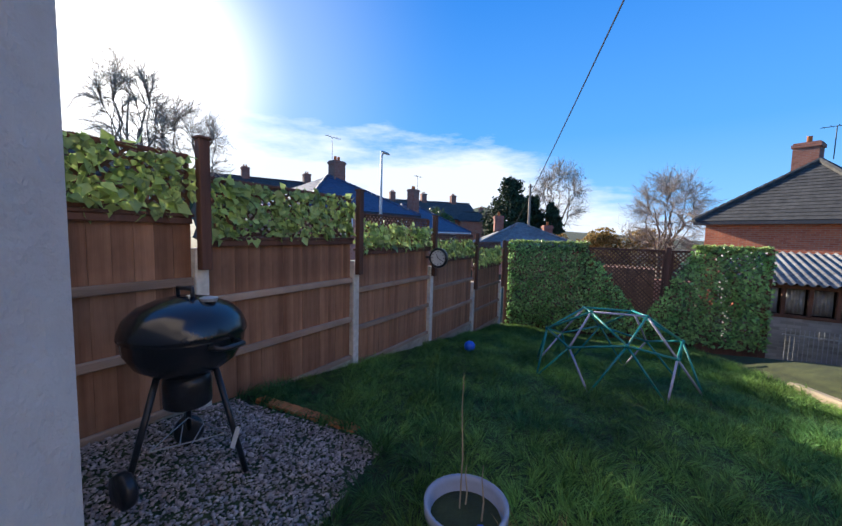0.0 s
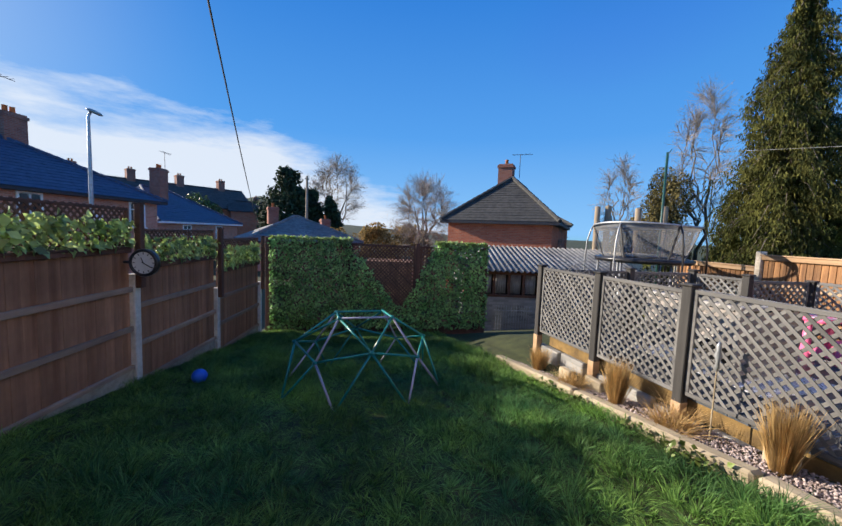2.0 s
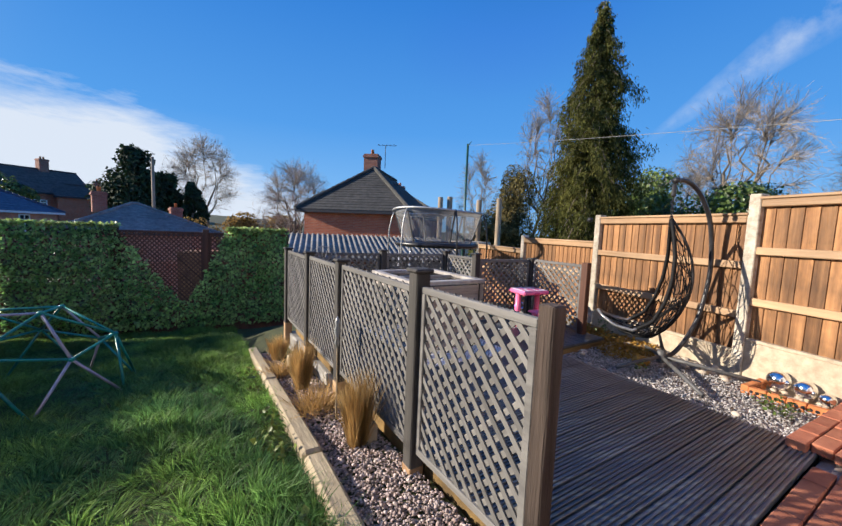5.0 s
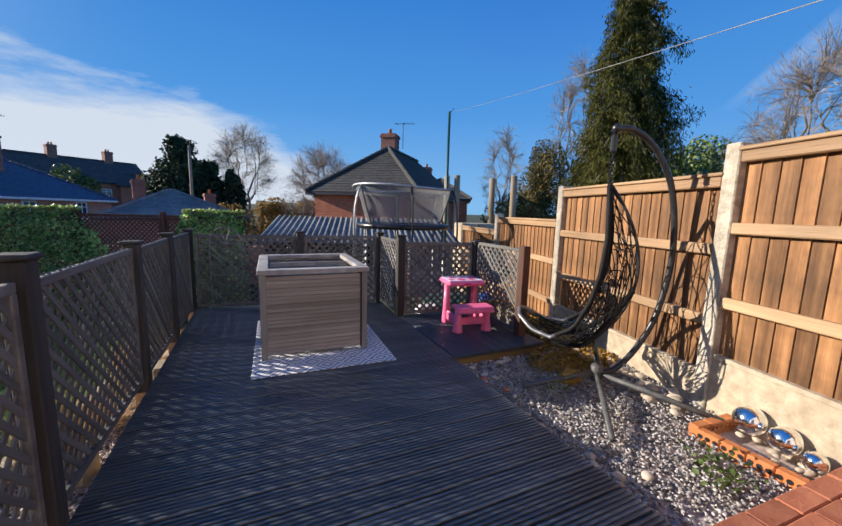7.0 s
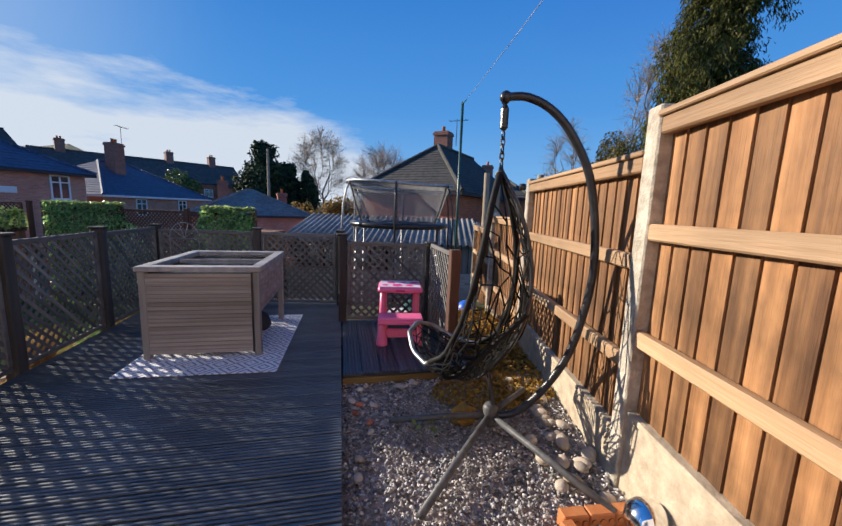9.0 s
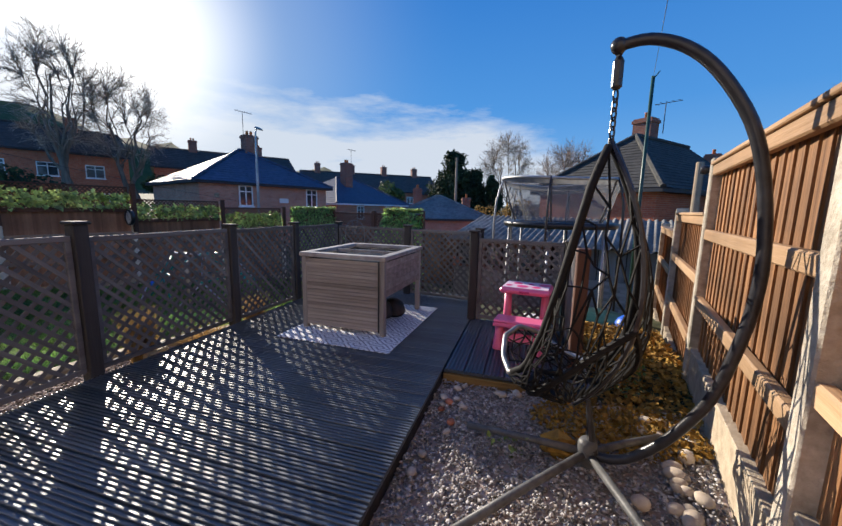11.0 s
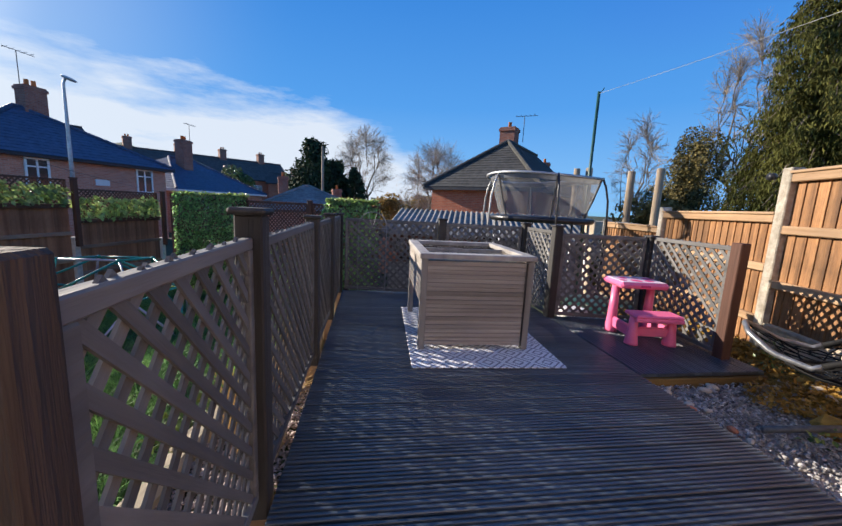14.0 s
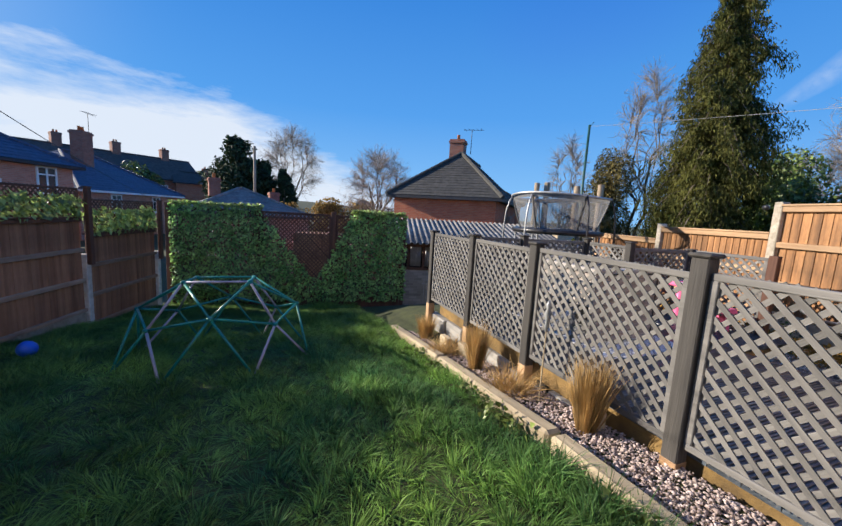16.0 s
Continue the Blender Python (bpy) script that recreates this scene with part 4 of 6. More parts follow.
DC = Vector((2.93, 4.95, 0))


def ring(r, ang, z):
    q = DC + Vector((r * math.cos(radians(ang)), r * math.sin(radians(ang)), 0))
    q.z = z - 0.10 * (q.y - DC.y)
    return q


d_top = [ring(0.42, 225 + 90 * k, 0.33) for k in range(4)]
d_mid = [ring(0.77, 180 + 45 * k, 0.035 if k % 2 == 0 else -0.09) for k in range(8)]
d_foot = []
for k in range(8):
    q = ring(0.96, 202.5 + 45 * k, 0)
    q.z = ground_z(q.x, q.y) - 0.02
    d_foot.append(q)


def bar(a, b, material):
    part("bar", Build().tube([a, b], 0.0125, 8), material, dome, "green tube" if material is M_GREENTUBE else "lilac tube", True)


for k in range(4):
    bar(d_top[k], d_top[(k + 1) % 4], M_PURPLETUBE if k == 0 else M_GREENTUBE)
    corner = d_mid[(2 * k + 1) % 8]
    bar(d_top[k], corner, M_PURPLETUBE)
    bar(d_top[k], d_mid[(2 * k) % 8], M_GREENTUBE)
    bar(d_top[k], d_mid[(2 * k + 2) % 8], M_GREENTUBE)
for k in range(8):
    bar(d_mid[k], d_mid[(k + 1) % 8], M_GREENTUBE)
    bar(d_mid[k], d_foot[k], M_PURPLETUBE if k % 2 else M_GREENTUBE)
    bar(d_mid[k], d_foot[(k - 1) % 8], M_PURPLETUBE if k == 3 else M_GREENTUBE)
for q in d_top + d_mid:
    part("hub", Build().lathe([(0.012, -0.02), (0.026, -0.014), (0.028, 0.008), (0.015, 0.018)], 10, Matrix.Translation(q)), M_GREENTUBE, dome, smooth=True)


def ball_profile(r, n_=10):
    return [(max(0.001, r * math.sin(math.pi * k / n_)), -r * math.cos(math.pi * k / n_)) for k in range(n_ + 1)]


bz = ground_z(1.06, 5.40)
solid("play_ball", Build().lathe(ball_profile(0.085, 14), 20, pose(1.06, 5.40, bz + 0.10)), M_BLUE, "small bright blue ball lying in the grass", "ball", smooth=True)


def tuft(x, y, h, r, n_, label, seed, spread_=0.25):
    """An upright clump of dry ornamental grass."""
    g = np.random.default_rng(seed)
    a, rr = g.uniform(0, 2 * math.pi, n_), r * np.sqrt(g.uniform(0, 1, n_))
    bx, by = x + rr * 0.55 * np.cos(a), y + rr * 0.55 * np.sin(a)
    hh = h * g.uniform(0.55, 1.1, n_)
    lx, ly = np.cos(a) * rr * 0.55 + g.normal(0, spread_ * 0.12, n_), np.sin(a) * rr * 0.55 + g.normal(0, spread_ * 0.12, n_)
    z0 = np.full(n_, ground_z(5.1, y) + 0.02)
    w = g.uniform(0.0012, 0.003, n_)
    sx, sy = -np.sin(a + 1) * w, np.cos(a + 1) * w
    v = np.stack([np.stack([bx - sx, by - sy, z0], 1), np.stack([bx + sx, by + sy, z0], 1),
                  np.stack([bx + lx * 0.6 + sx, by + ly * 0.6 + sy, z0 + hh * 0.6], 1), np.stack([bx + lx * 0.6 - sx, by + ly * 0.6 - sy, z0 + hh * 0.6], 1),
                  np.stack([bx + lx * 1.25, by + ly * 1.25, z0 + hh], 1)], 1).reshape(-1, 3)
    o = np.arange(n_)[:, None] * 5
    f = np.concatenate([o + [0, 1, 2], o + [0, 2, 3], o + [3, 2, 4]], 0)
    return tagged(new("dry_grass_clump", raw("dry_grass_clump", v, f, M_DRY)), label, "grass clump", "dry grass clumps")


tuft(5.32, 2.15, 0.48, 0.10, 900, "tall straw-coloured ornamental grass in the gravel border", 1)
tuft(5.28, 3.45, 0.46, 0.10, 800, "straw-coloured ornamental grass clump in the gravel border", 2)
tuft(5.30, 4.75, 0.33, 0.11, 700, "short straw-coloured grass clump at the end of the border", 3)
tuft(5.24, 2.85, 0.22, 0.2, 420, "collapsed dry plant stems in the gravel border", 4, 1.0)
tuft(5.22, 4.0, 0.2, 0.18, 380, "collapsed dry plant stems beside the timber edging", 5, 1.0)
stake = thing("garden_stake", "thin rusty garden stake with a twisted glass ornament", "garden ornament", pose(5.33, 2.60, 0))
part("rod", Build().tube([(0, 0, -0.3), (0.004, 0.003, 0.2), (0, 0, 0.46)], 0.006, 6), M_LOG, stake)
part("ornament", Build().lathe([(0.004, 0.36), (0.02, 0.40), (0.012, 0.44), (0.028, 0.49), (0.014, 0.53), (0.02, 0.56), (0.003, 0.60)], 10), M_GALV, stake, "pale grey glass ornament", True)
for bx, by, s_ in ((5.38, 4.3, 0.1), (5.40, 3.85, 0.12), (5.42, 2.2, 0.09)):
    solid("timber_block", Build().box((bx - 0.05, by - s_, ground_z(5.1, by) - 0.02), (bx + 0.03, by + s_, ground_z(5.1, by) + 0.16), None, 0.012), M_LOG, "pale timber offcut under the lattice", "timber block", group="timber blocks")

# weeds along the edging
weed_pts, weed_n = [], []
for k in range(15):
    wy = 0.9 + 3.4 * random.random()
    wx = 4.83 + 0.10 * random.random()
    for j in range(14):
        weed_pts.append((wx + random.gauss(0, 0.04), wy + random.gauss(0, 0.05), ground_z(wx, wy) + 0.03 + 0.08 * random.random()))
        weed_n.append((random.gauss(0, 0.5), random.gauss(0, 0.5), 0.9))
leaves(np.array(weed_pts), np.array(weed_n), 0.05, "weeds", M_LAUREL, "broad-leaved green weeds along the timber edging", droop=-0.6)

# ---- barbecue and pot by the door ----
BBQ = (0.16, 1.40)
bbz = ground_z(*BBQ)
bbq = thing("kettle_barbecue", "black enamel kettle barbecue with closed lid on three legs", "barbecue", pose(BBQ[0], BBQ[1], bbz, 0, 0, -25) @ Matrix.Diagonal((1, 1, 1.13, 1)))
part("bowl", Build().lathe([(0.05, 0.50), (0.16, 0.525), (0.235, 0.575), (0.275, 0.64), (0.287, 0.70), (0.292, 0.705)], 36), M_ENAMEL, bbq, smooth=True)
lid = part("lid", Build().lathe([(0.296, 0.707), (0.292, 0.735), (0.27, 0.785), (0.22, 0.83), (0.14, 0.862), (0.05, 0.88), (0.001, 0.884)], 36), M_ENAMEL, bbq, "glossy black domed lid", True)
part("vent", Build().lathe([(0.04, 0.86), (0.045, 0.875), (0.03, 0.88)], 14, pose(0.11, 0.08, 0.0)), M_GALV, lid, "steel vent disc")
part("lid_handle", Build().tube([(-0.05, -0.02, 0.875), (-0.05, -0.02, 0.915), (0.05, 0.02, 0.915), (0.05, 0.02, 0.875)], 0.011, 8), M_BLACK, lid, smooth=True)
for ang in (20, 200):
    part("side_handle", Build().tube([(0.27, -0.07, 0.68), (0.35, -0.06, 0.68), (0.35, 0.06, 0.68), (0.27, 0.07, 0.68)], 0.012, 8), M_BLACK, bbq, smooth=True, m=pose(0, 0, 0, 0, 0, ang))
part("ash_catcher", Build().lathe([(0.10, 0.35), (0.115, 0.36), (0.115, 0.47), (0.105, 0.51)], 24), M_BLACK, bbq, smooth=True)
for ang in (286, 166, 46):
    c_, s_ = math.cos(radians(ang)), math.sin(radians(ang))
    part("leg", Build().tube([(0.15 * c_, 0.15 * s_, 0.53), (0.30 * c_, 0.30 * s_, 0.0 if ang == 46 else 0.08)], 0.016, 10), M_BLACK, bbq, smooth=True)
    if ang != 46:
        wh = part("wheel", Build().lathe([(0.03, -0.03), (0.075, -0.028), (0.082, -0.01), (0.082, 0.01), (0.075, 0.028), (0.03, 0.03)], 20), M_BLACK, bbq, "black plastic wheel", True, pose(0.31 * c_, 0.31 * s_, 0.085, 0, 90, ang))
part("sticker", Build().box((-0.012, -0.002, 0), (0.012, 0.002, 0.11), pose(0.245 * math.cos(radians(46)) + 0.005, 0.245 * math.sin(radians(46)) - 0.018, 0.13, 0, 18, 46)), M_WHITE, bbq, "small white label on one leg")
part("wire_shelf", Build().tube([(0.2 * math.cos(radians(a)), 0.2 * math.sin(radians(a)), 0.2) for a in (286, 166, 46)], 0.004, 5, closed=True).tube([(-0.12, 0.0, 0.2), (0.1, -0.07, 0.2)], 0.003, 5).tube([(-0.06, 0.09, 0.2), (0.12, -0.02, 0.2)], 0.003, 5), M_GALV, bbq)

POT = (1.70, 1.40)
pz = ground_z(*POT)
pot = thing("plant_pot", "round grey-lilac plastic pot with soil and bare stems", "plant pot", pose(POT[0], POT[1], pz - 0.045))
part("pot", Build().lathe([(0.12, 0.0), (0.14, 0.12), (0.155, 0.22), (0.178, 0.225), (0.180, 0.27), (0.168, 0.272), (0.155, 0.25), (0.15, 0.2), (0.02, 0.19)], 32), M_POT, pot, smooth=True)
part("soil", Build().lathe([(0.151, 0.205), (0.08, 0.22), (0.001, 0.215)], 24), M_SOIL, pot, "dark potting soil")
for k, (dx, dy, h) in enumerate(((-0.03, 0.02, 0.62), (0.07, -0.02, 0.26), (-0.01, 0.05, 0.2))):
    part("stem", Build().tube([(dx, dy, 0.2), (dx + 0.006, dy, 0.2 + h * 0.4), (dx - 0.005, dy + 0.008, 0.2 + h * 0.75), (dx, dy, 0.2 + h)], [0.004, 0.0035, 0.0025, 0.0015], 5), M_LOGPOLE, pot)
part("plant_label", Build().box((-0.012, -0.001, 0.19), (0.012, 0.001, 0.27), pose(0.0, -0.05, 0.0, 15, 10, 30)), M_BLUE, pot, "bright blue plastic plant tag")
tuft(2.02, 1.2, 0.24, 0.12, 300, "pale dry grass beside the plant pot", 8, 0.8)
tuft(1.05, 2.0, 0.16, 0.1, 160, "dark grass tuft growing through the gravel", 9, 0.8).data.materials[0] = M_GRASS
for k in range(9):
    solid("edging_brick", Build().box((0, -0.05, -0.08), (0.108, 0.05, 0.03), heading((-0.5 + 0.112 * k + 0.28, 2.36 - 0.017 * k, ground_z(0, 2.3)), (1, 2.1)), 0.008), M_TERRA, "red brick edging between gravel and lawn", "brick", group="edging bricks")

# ---- planter and rug on the deck ----
rug = Build().box((0, 0, 0.002), (1.10, 1.46, 0.010), None, 0.003)
solid("outdoor_rug", rug, M_RUG, "white and grey geometric woven outdoor rug on the deck", "rug", m=pose(6.16, 2.735, 0.0, 0, 0, -2.0))
planter = thing("planter_table", "raised grey-brown wood-effect planter box with an open underside", "planter", pose(6.235, 3.035, 0.012, 0, 0, -1.5))
PW, PD, PH = 0.86, 1.03, 0.735
for k in range(20):
    part("plank", Build().box((0.04, 0.004 + 0.002 * (k % 2), 0.035 + k * 0.03225), (PW - 0.04, 0.022, 0.035 + k * 0.03225 + 0.0305), None, 0.003), M_WICKER, planter)
for sx in (0.0, PW - 0.022):
    for k in range(5):
        part("plank", Build().box((sx + 0.002, 0.05, 0.36 + k * 0.0645), (sx + 0.020, PD - 0.05, 0.36 + k * 0.0645 + 0.0625), None, 0.002), M_WICKER, planter)
for k in range(5):
    part("plank", Build().box((0.05, PD - 0.022, 0.36 + k * 0.0645), (PW - 0.05, PD - 0.004, 0.36 + k * 0.0645 + 0.0625), None, 0.002), M_WICKER, planter)
for sx in (0, PW - 0.05):
    for sy in (0, PD - 0.05):
        part("leg", Build().box((sx, sy, 0.0), (sx + 0.05, sy + 0.05, PH - 0.04), None, 0.005), M_GREYFRAME, planter)
part("rim", Build().box((-0.015, -0.015, PH - 0.04), (PW + 0.015, 0.075, PH), None, 0.006), M_GREYFRAME, planter, "pale grey rim board")
part("rim", Build().box((-0.015, PD - 0.075, PH - 0.04), (PW + 0.015, PD + 0.015, PH), None, 0.006), M_GREYFRAME, planter)
part("rim", Build().box((-0.015, 0.076, PH - 0.04), (0.07, PD - 0.076, PH), None, 0.006), M_GREYFRAME, planter)
part("rim", Build().box((PW - 0.07, 0.076, PH - 0.04), (PW + 0.015, PD - 0.076, PH), None, 0.006), M_GREYFRAME, planter)
part("liner", Build().box((0.05, 0.05, 0.36), (PW - 0.05, PD - 0.05, PH - 0.055)), M_DARKTOP, planter, "dark wet liner inside the box")
part("divider", Build().box((0.08, PD * 0.5 - 0.01, PH - 0.05), (PW - 0.08, PD * 0.5 + 0.01, PH - 0.015), None, 0.003), M_GREYFRAME, planter)
part("seam", Build().box((PW - 0.062, -0.004, 0.03), (PW - 0.05, 0.003, PH - 0.05)), M_BLACK, planter, "dark vertical seam")
bag = Build()
for k in range(3):
    bag.lathe([(0.001, 0.0), (0.11, 0.02), (0.13, 0.07), (0.09, 0.14), (0.03, 0.17), (0.001, 0.172)], 16, pose(0.5 + 0.08 * k, 0.45 + 0.13 * k, 0.012 + 0.0 * k, 8 * k, 6, 20 * k) @ Matrix.Diagonal((1, 1.2, 1, 1)))
solid("stuffed_sack", bag, M_GREYPOST, "dark grey sack stored under the planter", "sack", smooth=True, m=pose(6.235, 3.035, 0.005))

# ---- pink play table ----
tb = thing("play_table", "pink plastic child's play table with attached bench", "children's table", pose(8.29, 3.33, 0.004, 0, 0, -8) @ Matrix.Diagonal((0.86, 0.96, 1, 1)))
part("tabletop", Build().box((-0.25, -0.06, 0.445), (0.25, 0.30, 0.50), None, 0.02), M_PINK, tb)
part("top_print", Build().box((-0.225, -0.035, 0.5), (0.225, 0.275, 0.504)), M_PALEPINK, tb, "pale printed play surface")
for k in range(6):
    part("print_motif", Build().lathe([(0.001, 0), (0.035 + 0.012 * (k % 3), 0.0), (0.03, 0.0015)], 10, pose(-0.17 + 0.068 * k, 0.05 + 0.13 * (k % 2), 0.5045)), M_HOTPINK, tb, "hot pink printed flower")
part("handle_slot", Build().box((-0.05, -0.062, 0.462), (0.05, -0.055, 0.48), None, 0.002), M_HOTPINK, tb)
part("bench", Build().box((-0.235, -0.32, 0.245), (0.235, -0.12, 0.275), None, 0.012).box((-0.235, -0.325, 0.215), (0.235, -0.30, 0.25), None, 0.008), M_PINK, tb)
for sx in (-0.19, 0.19):
    part("leg", Build().lathe([(0.062, 0.0), (0.06, 0.02), (0.045, 0.12), (0.038, 0.245)], 16, pose(sx, -0.22, 0)), M_PINK, tb, smooth=True)
    part("leg", Build().lathe([(0.062, 0.0), (0.06, 0.02), (0.045, 0.2), (0.038, 0.446)], 16, pose(sx, 0.13, 0)), M_PINK, tb, smooth=True)
    part("side_bar", Build().box((sx - 0.02, -0.2, 0.05), (sx + 0.02, 0.12, 0.15), None, 0.012), M_PINK, tb)
part("cross_bar", Build().box((-0.17, -0.235, 0.07), (0.17, -0.20, 0.15), None, 0.01), M_PINK, tb)

# ---- hanging egg chair ----
stand = thing("chair_stand", "scuffed black tubular arc stand with splayed feet on the gravel", "chair stand", pose(8.62, 1.88, -0.07))
arc = [(0.0, 0.085), (0.10, 0.10), (0.19, 0.155), (0.31, 0.30), (0.42, 0.51), (0.475, 0.73), (0.505, 0.94), (0.505, 1.13), (0.475, 1.37), (0.42, 1.57), (0.31, 1.76), (0.2, 1.87), (0.08, 1.925), (-0.03, 1.925)]
fine_arc = []
for i in range(len(arc) - 1):
    p0, p1, p2, p3 = arc[max(i - 1, 0)], arc[i], arc[i + 1], arc[min(i + 2, len(arc) - 1)]
    for k in range(4):
        t_ = k / 4
        fine_arc.append([0.5 * (2 * p1[j] + (p2[j] - p0[j]) * t_ + (2 * p0[j] - 5 * p1[j] + 4 * p2[j] - p3[j]) * t_ ** 2 + (3 * p1[j] - p0[j] - 3 * p2[j] + p3[j]) * t_ ** 3) for j in (0, 1)])
fine_arc.append(arc[-1])
BD = Vector((0.94, -0.342, 0))
part("arc", Build().tube([BD * a + Vector((0, 0, z)) for a, z in fine_arc], 0.022, 12), M_BLACK, stand, "black curved tube with scuffed paint", True)
part("hook", Build().lathe(ball_profile(0.033), 12, Matrix.Translation(BD * -0.03 + Vector((0, 0, 1.925)))), M_BLACK, stand, smooth=True)
part("socket", Build().lathe([(0.04, 0.03), (0.045, 0.05), (0.045, 0.14), (0.032, 0.16)], 14), M_GREYTUBE, stand, "grey centre socket", True)
for fx, fy in ((-0.56, -0.58), (0.28, -0.72), (-0.60, 0.13), (0.42, 0.35)):
    part("foot", Build().tube([(0, 0, 0.09), (fx * 0.5, fy * 0.5, 0.065), (fx, fy, 0.03)], 0.019, 10), M_GREYTUBE, stand, "scuffed grey foot tube", True)
part("foot", Build().tube([(0.02, -0.02, 0.10), (0.015, 0.0, 0.16), (-0.01, 0.04, 0.34)], [0.028, 0.02, 0.012], 8), M_BLACK, stand)

hang = Vector((8.60, 1.91, 1.87))
egg = thing("egg_chair", "black open-weave wicker hanging egg chair with a steel rim", "hanging chair", pose(hang.x, hang.y, 0.0, 0, 0, 124))
# chair local: x points to the opening
part("hook_ring", Build().tube([(0.02 * math.cos(a), 0, 1.845 + 0.022 * math.sin(a)) for a in np.linspace(0, 2 * math.pi, 12, endpoint=False)], 0.005, 6, closed=True), M_BLACK, egg)
part("spring", Build().lathe([(0.012, 1.69), (0.022, 1.70), (0.022, 1.80), (0.012, 1.82)], 12), M_BLACK, egg, "black spring sleeve")
for k in range(6):
    z_ = 1.665 - 0.038 * k
    pts = [((0.012 * math.cos(a)) * (1 if k % 2 else 0), (0.012 * math.cos(a)) * (0 if k % 2 else 1), z_ + 0.028 * math.sin(a)) for a in np.linspace(0, 2 * math.pi, 10, endpoint=False)]
    part("chain_link", Build().tube(pts, 0.0045, 5, closed=True), M_BLACK, egg)
SIDE = [(0.60, 0.0, 0.45), (0.56, 0.12, 0.41), (0.44, 0.20, 0.335), (0.28, 0.255, 0.315), (0.12, 0.27, 0.42), (0.03, 0.255, 0.62), (-0.02, 0.225, 0.84), (-0.035, 0.175, 1.07), (-0.02, 0.10, 1.29), (0.0, 0.0, 1.48)]


def rim_point(q):
    """Round the opening: 0 at the lip, 1 at the crown, 2 back at the lip."""
    q = q % 2.0
    sgn, s_ = (1, q) if q <= 1 else (-1, 2 - q)
    k = min(s_ * 9, 8.999)
    i_ = int(k)
    p_, n_ = Vector(SIDE[i_]), Vector(SIDE[i_ + 1])
    p_ = p_.lerp(n_, k - i_)
    return Vector((p_.x, p_.y * sgn, p_.z)), s_, sgn


def egg_point(q, v):
    """The basket: v from the bottom of the seat (0) out to the rim (1)."""
    r_, s_, sgn = rim_point(q)
    low_ = Vector((0.10, 0, 0.19))
    c_ = Vector((0.48 - 1.0 * s_, sgn * 0.40 * math.sin(math.pi * s_), 0.22 + 0.08 * s_ + 0.45 * s_ * s_))
    return low_ * (1 - v) ** 2 + c_ * (2 * v * (1 - v)) + r_ * v * v


rim = [rim_point(q)[0] for q in np.linspace(0.36, 1.64, 40)]
part("rim", Build().tube(rim, 0.019, 8), M_WICKBLACK, egg, "black rim tube", True)
part("rim", Build().tube([rim_point(q)[0] for q in np.linspace(-0.365, 0.365, 24)], 0.0165, 8), M_SILVER, egg, "worn silver front rim", True)
part("ring", Build().tube([egg_point(q, 0.42) for q in np.linspace(0, 2, 36, endpoint=False)], 0.017, 6, closed=True), M_WICKBLACK, egg)
part("backrest_hoop", Build().tube([egg_point(1.0, v) for v in np.linspace(0.02, 1, 20)], 0.012, 6), M_BLACK, egg)
weave = Build()
wr = random.Random(5)
NQ, NV = 30, 9
knot = {}
for i in range(NQ):
    for j in range(NV + 1):
        q = (i + 0.5 * (j % 2) + wr.uniform(-0.3, 0.3)) * 2.0 / NQ
        v = 1.0 if j == NV else 0.10 + 0.90 * (j + wr.uniform(-0.3, 0.3)) / NV
        knot[i, j] = egg_point(q, max(0.06, v))
for i in range(NQ):
    for j in range(NV):
        near_, far_ = knot[i, j + 1], knot[(i + (1 if j % 2 else -1)) % NQ, j + 1]
        for end in (near_, far_):
            if wr.random() < 0.86:
                weave.tube([knot[i, j], end], 0.0048, 4)
        if wr.random() < 0.22:
            weave.tube([knot[i, j], knot[(i + 1) % NQ, j]], 0.0042, 4)
        if wr.random() < 0.16:
            weave.tube([knot[i, j], knot[(i + wr.choice((-2, 2))) % NQ, min(j + 2, NV)]], 0.0042, 4)
part("weave", weave, M_WICKBLACK, egg, "straight black wicker strands crossing at odd angles")

# ---- rockery by the orange fence ----
for k, (bx, by, r) in enumerate(((8.95, 1.05, 0.088), (8.91, 0.87, 0.078), (8.86, 0.73, 0.055))):
    solid("mirror_ball", Build().lathe(ball_profile(r, 20), 32, pose(bx, by, -0.07 + r)), M_STEEL, "polished steel gazing ball among pebbles", "gazing ball", smooth=True, group="gazing balls")


def edging_unit():
    b = Build().box((0, -0.03, -0.06), (0.118, 0.03, 0.045), None, 0.006)
    for k in range(3):
        b.lathe([(0.012, -0.006), (0.012, 0.004)], 10, pose(0.02 + 0.039 * k, -0.031, 0.012, 90, 0, 0))
    return b


